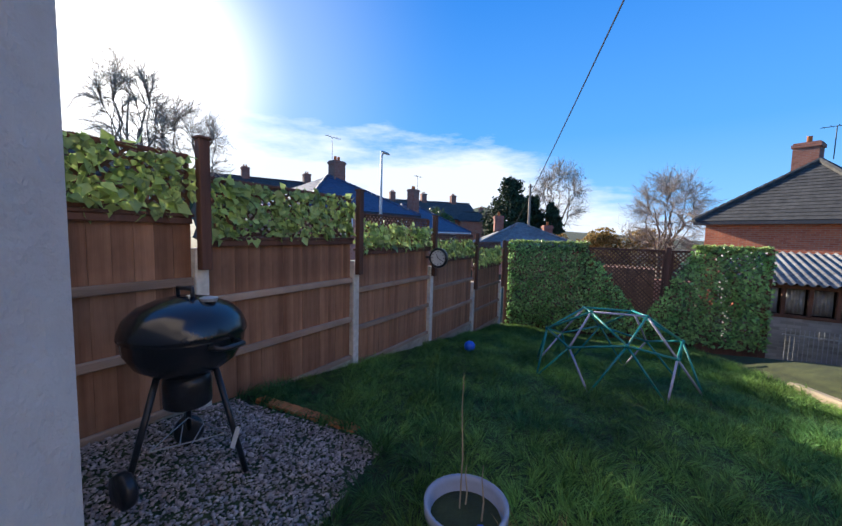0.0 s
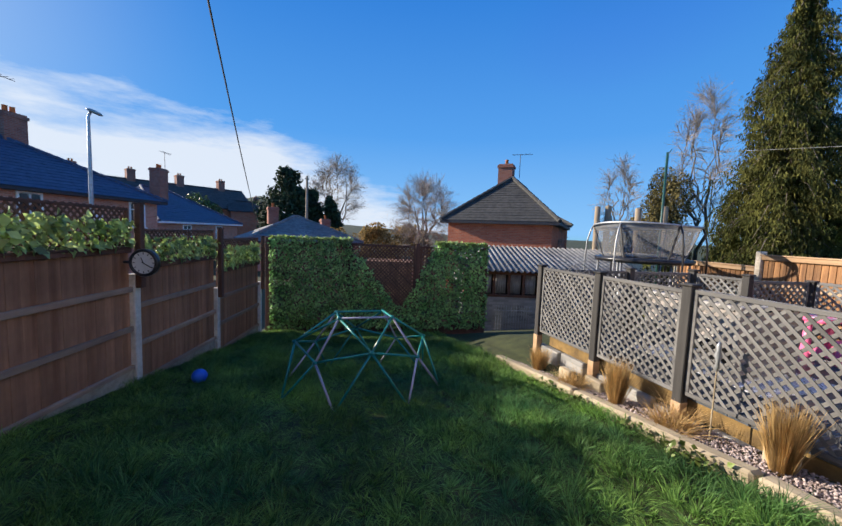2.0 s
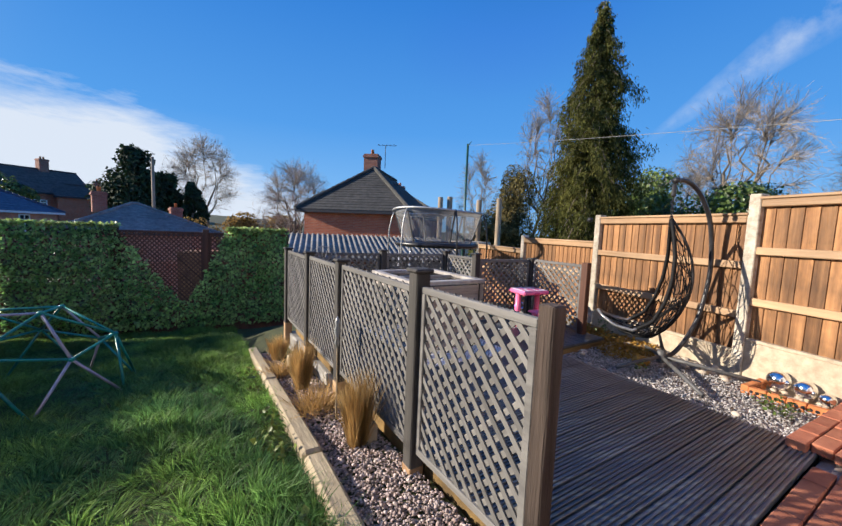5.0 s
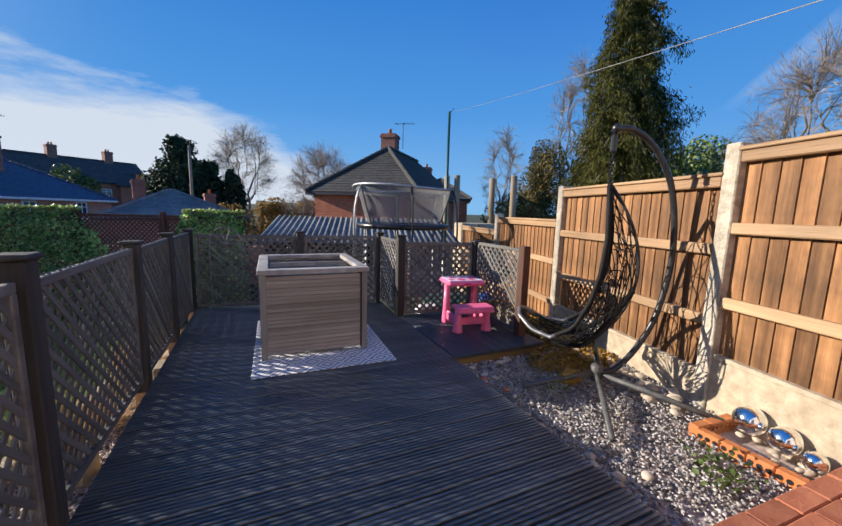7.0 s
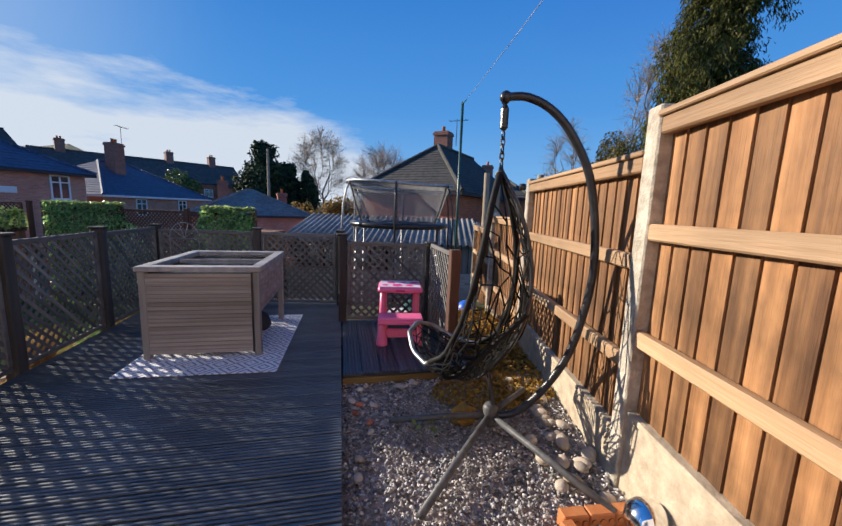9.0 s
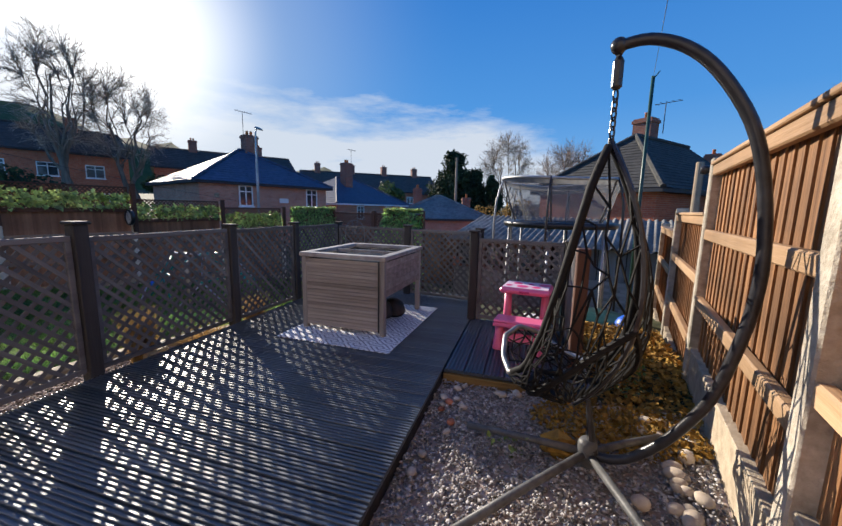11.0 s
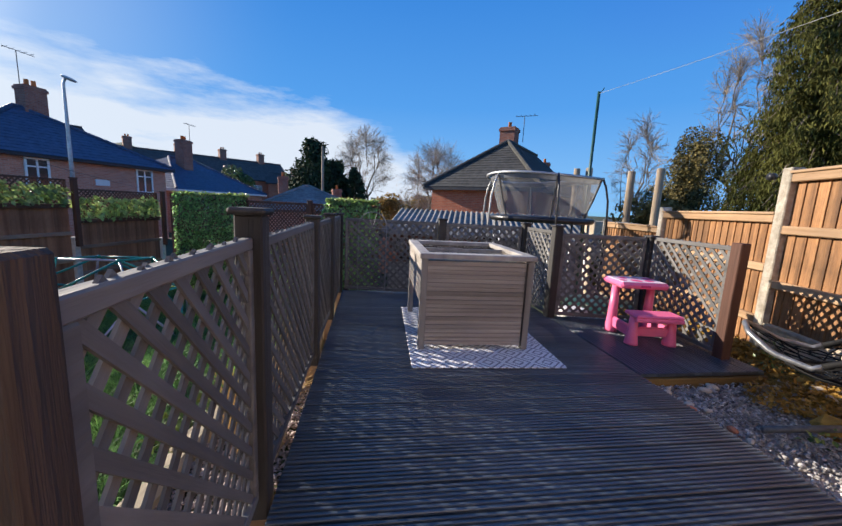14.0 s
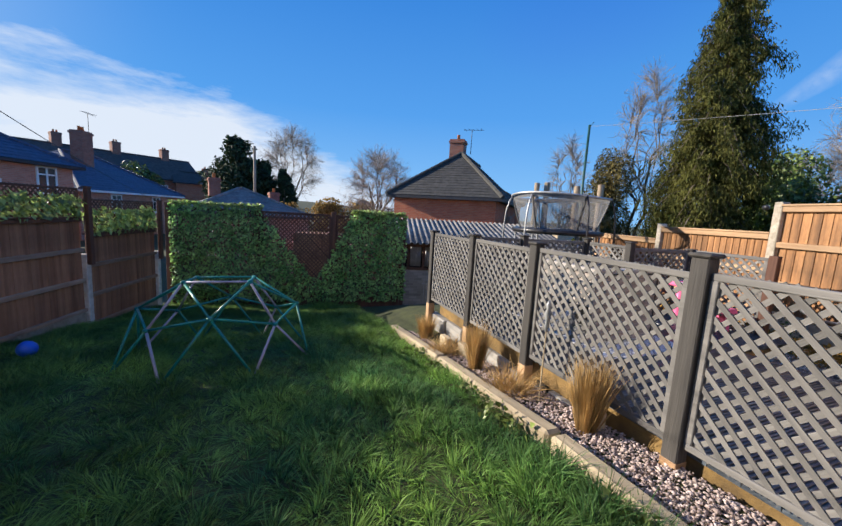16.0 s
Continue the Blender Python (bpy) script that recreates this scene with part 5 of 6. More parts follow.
unit = edging_unit().mesh("edging_tile", M_TERRA)
hole = Build()
for k in range(3):
    hole.lathe([(0.0135, -0.001), (0.0135, 0.001)], 12, pose(0.02 + 0.039 * k, -0.0325, 0.012, 90, 0, 0))
hole = hole.mesh("edging_hole", M_BLACK)
run = [heading((8.66, 1.17 - 0.122 * k - 0.122, -0.075), (8.66, 1.3)) for k in range(8)] + [heading((8.66 + 0.122 * k, 1.20 - 0.01 * k, -0.075), (9.5, 1.13)) for k in range(3)]
for mm in run:
    t_ = thing("edging_tile", "bright terracotta edging tile with a pierced border", "edging tile", mm, "terracotta edging tiles")
    part("tile", unit, M_TERRA, t_)
    part("piercing", hole, M_BLACK, t_, m=pose(0, 0.0, 0) if abs(mm[0][0]) > 0.5 else pose(0.118, 0, 0, 0, 0, 180))
pr = random.Random(12)


def pebble(x, y, z, r, label="smooth buff pebble", material=None):
    v = [Vector(p).normalized() * (1 + 0.08 * math.sin(7 * p[0] + 3 * p[1])) for p in ICO_V]
    b = Build()
    b.add([(p.x * r * 1.15, p.y * r * 0.9, p.z * r * 0.62) for p in v], ICO_F, pose(x, y, z, pr.uniform(-15, 15), pr.uniform(-15, 15), pr.uniform(0, 360)))
    ob = solid("pebble", b, material or M_PEBBLE, label, "pebble", smooth=True, group="pebbles")
    sub = ob.modifiers.new("round", "SUBSURF")
    sub.levels = sub.render_levels = 2
    return ob


for k in range(34):
    py_ = pr.uniform(0.3, 1.08)
    pebble(pr.uniform(8.74, fence_x(py_) - 0.1), py_, -0.07, pr.uniform(0.022, 0.045), "smooth buff pebble inside the terracotta edging")
for k in range(34):
    py_ = pr.uniform(1.25, 2.5)
    pebble(fence_x(py_) - pr.uniform(0.08, 0.45), py_, -0.075, pr.uniform(0.03, 0.06), "rounded buff cobble at the foot of the orange fence")
for k in range(16):
    pebble(7.8 + abs(pr.gauss(0, 0.12)), pr.uniform(1.0, 2.5), -0.08, pr.uniform(0.02, 0.042), "pale rounded cobble beside the deck edge", M_PEBBLE if k % 6 else M_BRICK)
for k in range(10):
    pebble(pr.uniform(7.85, 8.9), 2.56 - abs(pr.gauss(0, 0.05)), -0.08, pr.uniform(0.025, 0.045), "rounded cobble under the platform edge")
solid("yellow_rock", Build().add([(p[0] * 0.055, p[1] * 0.045, p[2] * 0.04) for p in ICO_V], ICO_F, pose(8.50, 2.02, -0.06)), M_MOSS, "ochre lichen-covered rock under the stand", "rock")
moss_x, moss_y = rng.uniform(8.35, 9.3, 2600), rng.uniform(2.0, 2.58, 2600)
ok = ((moss_x - 8.85) / 0.48) ** 2 + ((moss_y - 2.32) / 0.27) ** 2 < 1
leaves(np.stack([moss_x[ok], moss_y[ok], rng.uniform(-0.09, -0.045, ok.sum())], 1), np.tile(np.array((0, 0, 1.0)), (ok.sum(), 1)), 0.03, "moss_patch", M_MOSS, "rusty yellow moss over the gravel", droop=0.0)
solid("litter_bed", Build().box((8.80, 2.67, -0.5), (9.70, 4.6, -0.12)), M_SOIL, "damp soil between platform and orange fence", "soil", "structure")
n_l = 5200
lx_, ly_ = rng.uniform(8.75, 9.7, n_l), rng.uniform(2.2, 4.5, n_l)
ok = (lx_ < fence_x(ly_) - 0.07) & ((lx_ > 8.84) | (ly_ < 2.55)) & (lx_ < 9.66)
leaves(np.stack([lx_[ok], ly_[ok], rng.uniform(-0.115, -0.07, ok.sum())], 1), np.tile(np.array((0, 0, 1.0)), (ok.sum(), 1)), 0.045, "leaf_litter", M_MOSS, "fallen brown leaves at the foot of the orange fence", droop=0.0)
for wx, wy, nn in ((8.30, 0.86, 70), (8.42, 0.98, 40), (8.25, 1.9, 26), (9.02, 2.75, 90)):
    pts = np.stack([rng.normal(wx, 0.06, nn), rng.normal(wy, 0.05, nn), rng.uniform(-0.07, 0.01 if wx < 9 else 0.16, nn)], 1)
    leaves(pts, np.tile(np.array((0, 0, 1.0)), (nn, 1)), 0.032, "weeds", M_LAUREL, "small dark green weeds in the gravel", droop=-0.8)
# wire obelisk in the corner of the deck
ob_ = thing("wire_trellis", "cream wire plant trellis with an arched top", "plant support", heading((5.72, 4.86), (6.1, 4.79)))
part("outline", Build().tube([(0, 0, 0)] + [(0.17 - 0.17 * math.cos(a), 0, 0.82 + 0.17 * math.sin(a)) for a in np.linspace(0, math.pi, 14)] + [(0.34, 0, 0)], 0.005, 6), M_LINE, ob_)
for k, z_ in enumerate((0.05, 0.42, 0.80)):
    part("bar", Build().tube([(0, 0, z_), (0.34, 0, z_)], 0.004, 5), M_LINE, ob_)
for k in range(4):
    part("fan_wire", Build().tube([(0.17, 0, 0.80), (0.17 + 0.16 * math.cos(0.6 + 0.65 * k), 0, 0.82 + 0.16 * math.sin(0.6 + 0.65 * k))], 0.0035, 5), M_LINE, ob_)


# ---- own house behind the camera ----
solid("wall_garden_door", Build().box((-1.3, -0.02, -0.4), (1.34, 0.2, 5.2)), M_RENDER, "pale rendered house wall beside the garden door", "wall", "structure")
jamb = thing("door_1", "open garden door with a white painted jamb", "door", kind="structure")
part("jamb", Build().box((-0.035, -0.09, -0.3), (0.03, 0.06, 2.15), pose(1.419, 0.174, 0, 0, 0, 28), 0.008), M_RENDER, jamb, "rough white painted jamb")
part("door_edge", Build().box((-0.02, -0.08, -0.3), (0.02, 0.0, 2.1), pose(1.386, 0.074, 0, 0, 0, 28), 0.004), M_ORANGE, jamb, "varnished timber door edge")
solid("wall_house", Build().box((-1.3, -2.9, -0.6), (13.0, -2.6, 5.2)), M_RENDER, "pale rendered house wall", "wall", "structure")
solid("paving", Build().box((1.0, -2.6, -0.4), (5.5, 0.5, -0.055), None, 0.01), M_CONC, "concrete path along the house", "paving", "structure")

# ---- shed behind the lattice ----
SA = (6.35, 9.95)
sm = heading((*SA, 0), (11.2, 8.6))
shed = thing("shed", "low grey board shed with a corrugated sheet roof", "shed", sm)
part("wall", Build().box((0, 0.02, -1.6), (5.0, 0.14, -0.38)), M_RUBBLE, shed, "rough grey stone lower wall")
part("wall", Build().box((0.02, 0.14, -1.6), (0.14, 2.6, 0.36)), M_SHED, shed)
# the shade inside the shed is put into this panel's near-black colour
part("back_panel", Build().box((0.14, 0.5, -1.5), (4.9, 0.54, 0.4)), M_SHADESHEET, shed, "near-black panel standing in for the shaded shed interior")
win = part("window_frame", Build().box((0.0, 0.0, -0.38), (2.62, 0.10, -0.31), None, 0.006).box((0.0, 0.0, 0.26), (2.62, 0.10, 0.34), None, 0.006), M_BROWNPOST, shed, "dark brown window frame")
for k in range(7):
    part("mullion", Build().box((0.02 + 0.42 * k, 0.005, -0.31), (0.09 + 0.42 * k, 0.09, 0.26), None, 0.005), M_BROWNPOST, win)
for k in range(6):
    fold = Build()
    x0 = 0.11 + 0.42 * k
    gap = 0.10 if k == 0 else 0.0
    for q in range(25):
        xq = x0 + gap + (0.31 - gap) * q / 24
        yq = 0.16 + 0.018 * math.sin(q * 1.35 + k)
        fold.v += [(xq, yq, -0.30 + (0.14 if k == 0 else 0)), (xq + 0.006 * math.sin(q), yq * 0.98, 0.25)]
    fold.f = [(2 * q, 2 * q + 2, 2 * q + 3, 2 * q + 1) for q in range(24)]
    cu = part("curtain", fold, M_CURTAIN, win, "pale grey net curtain in soft folds", True)
    th_ = cu.modifiers.new("thick", "SOLIDIFY")
    th_.thickness = 0.004
for k in range(14, 26):
    part("board", Build().box((0.03 + k * 0.19, 0.03, -0.38), (0.03 + k * 0.19 + 0.17, 0.05, 0.34), None, 0.004), M_SHED, shed)
part("crate", Build().box((0.03, -0.16, -0.36), (0.27, -0.01, -0.12), None, 0.01), M_BRICK, shed, "red crate on the sill")
corr = Build()
nx = 33 * 6
for i in range(nx + 1):
    xx_ = -0.15 + 5.3 * i / nx
    zz_ = 0.03 * math.sin(2 * math.pi * i / 6)
    corr.v += [(xx_, -0.22, 0.38 + zz_), (xx_, 2.4, 1.0 + zz_)]
corr.f = [(2 * i, 2 * i + 2, 2 * i + 3, 2 * i + 1) for i in range(nx)]
ro = part("roof", corr, M_CORR, shed, "weathered corrugated cement sheets", True)
so = ro.modifiers.new("thick", "SOLIDIFY")
so.thickness = 0.008
pbuild = Build()
for k in range(14):
    pbuild.box((0.9 + k * 0.07, -0.35, -1.5), (0.9 + k * 0.07 + 0.012, -0.338, -0.55))
for z_ in (-1.35, -0.7):
    pbuild.box((0.85, -0.352, z_), (1.9, -0.336, z_ + 0.03))
solid("metal_railing", pbuild, M_GALV, "small grey metal railing in front of the shed", "railing", m=sm)

# ---- trampoline ----
TC = Vector((8.76, 6.42, 0))
tr = thing("trampoline", "round garden trampoline with sagging grey safety net", "trampoline", Matrix.Translation(TC))
part("pad", Build().lathe([(0.84, 0.92), (0.88, 0.95), (0.88, 1.0), (0.80, 1.02), (0.68, 1.0), (0.68, 0.97)], 40), M_BLACK, tr, "black padded edge", True)
part("mat", Build().lathe([(0.001, 0.96), (0.69, 0.97)], 32), M_BLACK, tr)
hoop = [(0.93 * math.cos(a), 0.93 * math.sin(a), 1.655 + 0.03 * math.sin(2 * a + 1.0)) for a in np.linspace(0, 2 * math.pi, 48, endpoint=False)]
part("hoop", Build().tube(hoop, 0.022, 8, closed=True), M_GALV, tr, "pale foam-covered top hoop", True)
seg = 72


def net_ring(r_, z_, fold, j):
    """One level of the net, drawn in between the poles and folded where it hangs slack."""
    out = []
    for a in np.linspace(0, 2 * math.pi, seg, endpoint=False):
        pull = 1 - 0.07 * abs(math.sin(3 * a - 0.6)) * (1.2 - z_ / 1.7) * 2 + fold * math.sin(11 * a + 1.7 * j)
        out.append((r_ * pull * math.cos(a), r_ * pull * math.sin(a), z_ + 0.03 * math.sin(2 * a + 1.0)))
    return out


net, skirt = Build(), Build()
for j, (r_, z_, fold) in enumerate(((0.70, 1.0, 0.02), (0.76, 1.12, 0.03), (0.80, 1.28, 0.025), (0.85, 1.45, 0.015), (0.90, 1.58, 0.006))):
    net.v += net_ring(r_, z_, fold, j)
net.f = [(j * seg + k, j * seg + (k + 1) % seg, (j + 1) * seg + (k + 1) % seg, (j + 1) * seg + k) for j in range(4) for k in range(seg)]
part("net", net, M_SAFETYNET, tr, "grey see-through safety net", True)
for j, (r_, z_, fold) in enumerate(((0.90, 1.575, 0.006), (0.92, 1.65, 0.0))):
    skirt.v += net_ring(r_, z_, fold, 4)
skirt.f = [(k, (k + 1) % seg, seg + (k + 1) % seg, seg + k) for k in range(seg)]
part("net_hem", skirt, M_GREYCLOTH, tr, "solid grey cloth band along the top of the net", True)
for k in range(6):
    a = radians(17 + 60 * k)
    c_, s_ = math.cos(a), math.sin(a)
    part("pole", Build().tube([(1.05 * c_, 1.05 * s_, -1.1), (1.06 * c_, 1.06 * s_, 0.95), (1.04 * c_, 1.04 * s_, 1.3), (0.99 * c_, 0.99 * s_, 1.52), (0.93 * c_, 0.93 * s_, 1.66)], 0.016, 8), M_GALV if k in (2, 3) else M_BLACK, tr, "bowed net pole", True)
    part("net_strap", Build().tube([(0.71 * c_, 0.71 * s_, 1.0), (0.82 * c_, 0.82 * s_, 1.3), (0.92 * c_, 0.92 * s_, 1.64)], 0.018, 4), M_GREYTUBE, tr, "grey strap")
    part("leg", Build().tube([(0.8 * c_, 0.8 * s_, 0.95), (0.85 * c_, 0.85 * s_, -1.1)], 0.02, 8), M_GALV, tr, smooth=True)

# ---- poles beyond the deck ----
for k, (x, y, top, r) in enumerate(((12.79, 12.19, 2.62, 0.10), (13.13, 12.02, 2.65, 0.11), (15.0, 12.39, 2.68, 0.12), (15.48, 11.63, 2.74, 0.12))):
    zb = ground_z(x, y) - 0.2
    b = Build().lathe([(r, zb), (r * 1.03, 0.5), (r, top - 0.02), (r * 0.9, top)], 14, pose(x, y, 0, 0, 0, 30 * k))
    solid("timber_pole", b, M_LOGPOLE, "upright round timber pole with a sawn top", "pole", smooth=False, group="timber poles")
gp = thing("washing_pole", "thin dark green metal washing-line pole", "pole", pose(10.1, 7.2, 0))
part("pole", Build().tube([(0, 0, -0.8), (0, 0, 3.4)], 0.028, 10), M_GREENPOLE, gp, smooth=True)
part("hook", Build().tube([(0, 0, 3.36), (0.05, -0.02, 3.42), (0.08, -0.03, 3.47)], 0.008, 6), M_GREENPOLE, gp)


def hung(a, b, sag, r, n_=24):
    a, b = Vector(a), Vector(b)
    return Build().tube([a.lerp(b, k / n_) - Vector((0, 0, 4 * sag * (k / n_) * (1 - k / n_))) for k in range(n_ + 1)], r, 5)


solid("washing_line", hung((10.1, 7.2, 3.37), (7.66, -2.58, 1.62), 0.05, 0.0026), M_LINE, "pale washing line from the green pole to the house", "washing line")
solid("overhead_cable", hung((2.62, -2.58, 2.72), (1.2, 9.4, 1.12), 0.22, 0.003), M_CABLE, "thin black cable from the house to the corner post", "cable")
tp = thing("telegraph_pole", "slim grey timber telegraph pole", "pole", pose(1.49, 34.5, 0))
part("pole", Build().tube([(0, 0, -2.5), (0, 0, 6.0)], [0.14, 0.1], 10), M_LOGPOLE, tp, smooth=True)
part("bracket", Build().box((-0.2, -0.05, 5.7), (0.2, 0.05, 5.8)), M_CABLE, tp)
lp = thing("street_lamp", "grey column street lamp with a short curved head", "street lamp", pose(-4.9, 15.45, 0, 0, 0, 20))
part("column", Build().tube([(0, 0, -2.0), (0, 0, 2.6), (0, 0, 4.75), (0.06, 0, 4.9)], [0.075, 0.06, 0.045, 0.04], 10), M_GALV, lp, smooth=True)
part("lantern", Build().lathe([(0.001, -0.07), (0.11, -0.05), (0.15, 0.0), (0.10, 0.06), (0.001, 0.08)], 16, pose(0.16, 0, 4.92, 0, 20, 0) @ Matrix.Diagonal((1.6, 0.9, 0.8, 1))), M_GALV, lp, smooth=True)


# ---- houses ----
def chimney(parent, x, y, z0, z1, w=0.55, d=0.55, pots=2, material=None):
    c = part("chimney", Build().box((x - w / 2, y - d / 2, z0), (x + w / 2, y + d / 2, z1)).box((x - w / 2 - 0.05, y - d / 2 - 0.05, z1 - 0.22), (x + w / 2 + 0.05, y + d / 2 + 0.05, z1 - 0.08)), material or M_SOOTBRICK, parent, "sooty brick chimney stack")
    for k in range(pots):
        part("chimney_pot", Build().lathe([(0.10, z1), (0.09, z1 + 0.28), (0.11, z1 + 0.3)], 10, pose(x + (k - (pots - 1) / 2) * 0.28, y, 0)), M_TERRA, c, smooth=True)
    return c


def aerial(parent, x, y, z0, h):
    b = Build().tube([(x, y, z0), (x, y, z0 + h)], 0.02, 5).tube([(x - 0.5, y, z0 + h), (x + 0.7, y, z0 + h - 0.05)], 0.014, 5)
    for k in range(5):
        b.tube([(x - 0.4 + 0.24 * k, y - 0.2, z0 + h), (x - 0.4 + 0.24 * k, y + 0.2, z0 + h)], 0.01, 4)
    part("aerial", b, M_CABLE, parent, "thin rooftop television aerial")


def slope(b, p0, p1, q0, q1, courses, lift=0.018):
    """A roof plane from the eave p0-p1 to the ridge q0-q1, laid in lapped courses."""
    p0, p1, q0, q1 = map(Vector, (p0, p1, q0, q1))
    nrm = (p1 - p0).cross(q0 - p0).normalized()
    if nrm.z < 0:
        nrm = -nrm
    v, f = [], []
    for k in range(courses):
        a, c = k / courses, (k + 1) / courses
        v += [p0.lerp(q0, a) + nrm * lift, p1.lerp(q1, a) + nrm * lift, p1.lerp(q1, c), p0.lerp(q0, c)]
        f.append((4 * k, 4 * k + 1, 4 * k + 2, 4 * k + 3))
        if k:
            f.append((4 * k - 1, 4 * k - 2, 4 * k + 1, 4 * k))
    b.add(v, f)


def window(parent, x, z, w, h, y=0.0, bars=1):
    f = part("window", Build().box((x, y - 0.05, z), (x + w, y + 0.02, z + 0.08)).box((x, y - 0.05, z + h - 0.08), (x + w, y + 0.02, z + h)).box((x, y - 0.05, z + 0.08), (x + 0.08, y + 0.02, z + h - 0.08)).box((x + w - 0.08, y - 0.05, z + 0.08), (x + w, y + 0.02, z + h - 0.08)), M_WHITE, parent, "white window frame")
    for k in range(bars):
        part("mullion", Build().box((x + w * (k + 1) / (bars + 1) - 0.035, y - 0.045, z + 0.08), (x + w * (k + 1) / (bars + 1) + 0.035, y + 0.015, z + h - 0.08)), M_WHITE, f)
    part("transom", Build().box((x + 0.08, y - 0.04, z + h * 0.68), (x + w - 0.08, y + 0.01, z + h * 0.68 + 0.06)), M_WHITE, f)
    part("pane", Build().box((x + 0.08, y - 0.012, z + 0.08), (x + w - 0.08, y - 0.004, z + h - 0.08)), M_DARKGLASS, f, "dark reflecting window pane")
    part("sill", Build().box((x - 0.06, y - 0.1, z - 0.07), (x + w + 0.06, y, z - 0.004)), M_WHITE, f)


def house(name, label, a, b, depth, base, eave, ridge, wall, roof, hip=True, over=0.3, courses=14, ridge_at=None, gutter=None, group=""):
    """A house whose near wall runs from a to b; y goes back from it."""
    m = heading((*a, 0), b)
    w = math.dist(a, b)
    t = thing(name, label, "house", m, group)
    part("wall", Build().box((0, 0, base), (w, depth, eave)), wall, t)
    o = over
    hipw = (depth / 2 + o) * 0.95
    planes = []

    def plane():
        planes.append(Build())
        return planes[-1]

    if hip and w < depth:      # ridge runs back from the near end
        ry0, ry1 = hipw if ridge_at is None else ridge_at, depth - 1.0
        r0, r1 = (w / 2, ry0, ridge), (w / 2, ry1, ridge)
        slope(plane(), (-o, -o, eave), (w + o, -o, eave), r0, r0, courses)
        slope(plane(), (w + o, -o, eave), (w + o, depth + o, eave), r0, r1, courses)
        slope(plane(), (-o, -o, eave), (-o, depth + o, eave), r0, r1, courses)
        slope(plane(), (-o, depth + o, eave), (w + o, depth + o, eave), r1, r1, courses)
        hips = [((-o, -o, eave), r0), ((w + o, -o, eave), r0), (r0, r1)]
    elif hip:
        r0, r1 = (hipw, depth / 2, ridge), (w - hipw, depth / 2, ridge)
        slope(plane(), (-o, -o, eave), (w + o, -o, eave), r0, r1, courses)
        slope(plane(), (-o, depth + o, eave), (w + o, depth + o, eave), r0, r1, courses)
        slope(plane(), (-o, -o, eave), (-o, depth + o, eave), r0, r0, courses)
        slope(plane(), (w + o, -o, eave), (w + o, depth + o, eave), r1, r1, courses)
        hips = [((-o, -o, eave), r0), ((w + o, -o, eave), r1), (r0, r1)]
    else:
        r0, r1 = (-o, depth / 2, ridge), (w + o, depth / 2, ridge)
        slope(plane(), (-o, -o, eave), (w + o, -o, eave), r0, r1, courses)
        slope(plane(), (-o, depth + o, eave), (w + o, depth + o, eave), r0, r1, courses)
        part("gable", Build().add([(0, 0, eave), (0, depth, eave), (0, depth / 2, ridge - 0.1), (w, 0, eave), (w, depth, eave), (w, depth / 2, ridge - 0.1)], [(0, 1, 2), (3, 5, 4), (0, 3, 4, 1)]), wall, t)
        hips = [(r0, r1)]
    slopes = [part("roof", b_, roof, t, "lapped tile roof slope") for b_ in planes]
    part("soffit", Build().box((-o, -o, eave - 0.14), (w + o, depth + o, eave - 0.002)), M_WHITE if gutter == "white" else M_CABLE, t, "eaves board and gutter")
    for p, q in hips:
        p, q = Vector(p), Vector(q)
        n_ = max(6, int((q - p).length / 0.33))
        cb = Build()
        for k in range(n_):
            cb.tube([p.lerp(q, k / n_) + Vector((0, 0, 0.03)), p.lerp(q, (k + 0.93) / n_) + Vector((0, 0, 0.04))], [0.10, 0.107], 7)
        part("ridge_tiles", cb, roof, slopes[0])
    return t


h = house("house", "red brick house with a grey tiled hipped roof", (8.75, 17.75), (12.48, 14.48), 9.0, -2.5, 2.05, 4.5, M_REDBRICK, M_ROOF, ridge_at=3.0, over=0.32, courses=18)
chimney(h, 1.62, 5.35, 3.2, 5.7, 0.85, 0.75, 1)
aerial(h, 2.4, 5.4, 4.9, 1.4)
h = house("house", "pale brick bungalow with a hipped blue slate roof", (-9.27, 15.95), (-6.05, 23.75), 8.0, -2.5, 2.5, 4.95, M_PINKBRICK, M_SLATE, over=0.35, courses=16)
window(h, 2.15, 1.1, 0.85, 1.25)
window(h, 6.75, 1.1, 0.9, 1.25)
part("plaque", Build().box((4.75, -0.05, 1.35), (5.4, 0, 1.65), None, 0.02), M_WHITE, h, "blank white plaque")
part("alarm_box", Build().lathe([(0.13, -0.03), (0.15, 0.0), (0.1, 0.04)], 12, pose(0.9, -0.04, 1.7, 90, 0, 0)), M_LOG, h, "small yellow alarm box")
chimney(h, 4.9, 4.0, 4.4, 6.05, 0.9, 0.7, 2)
aerial(h, 4.5, 4.0, 5.9, 1.7)
h = house("house", "brick bungalow with a bright blue slate roof and white gutter", (-7.6, 28.0), (-4.9, 38.5), 8.0, -2.5, 1.5, 4.1, M_PINKBRICK, M_SLATE, over=0.35, courses=16, gutter="white")
window(h, 2.6, 0.1, 1.0, 1.2)
window(h, 7.0, 0.1, 1.0, 1.2)
chimney(h, 4.2, 2.7, 2.8, 5.45, 0.95, 0.75, 2)
aerial(h, 4.9, 2.7, 4.6, 2.2)
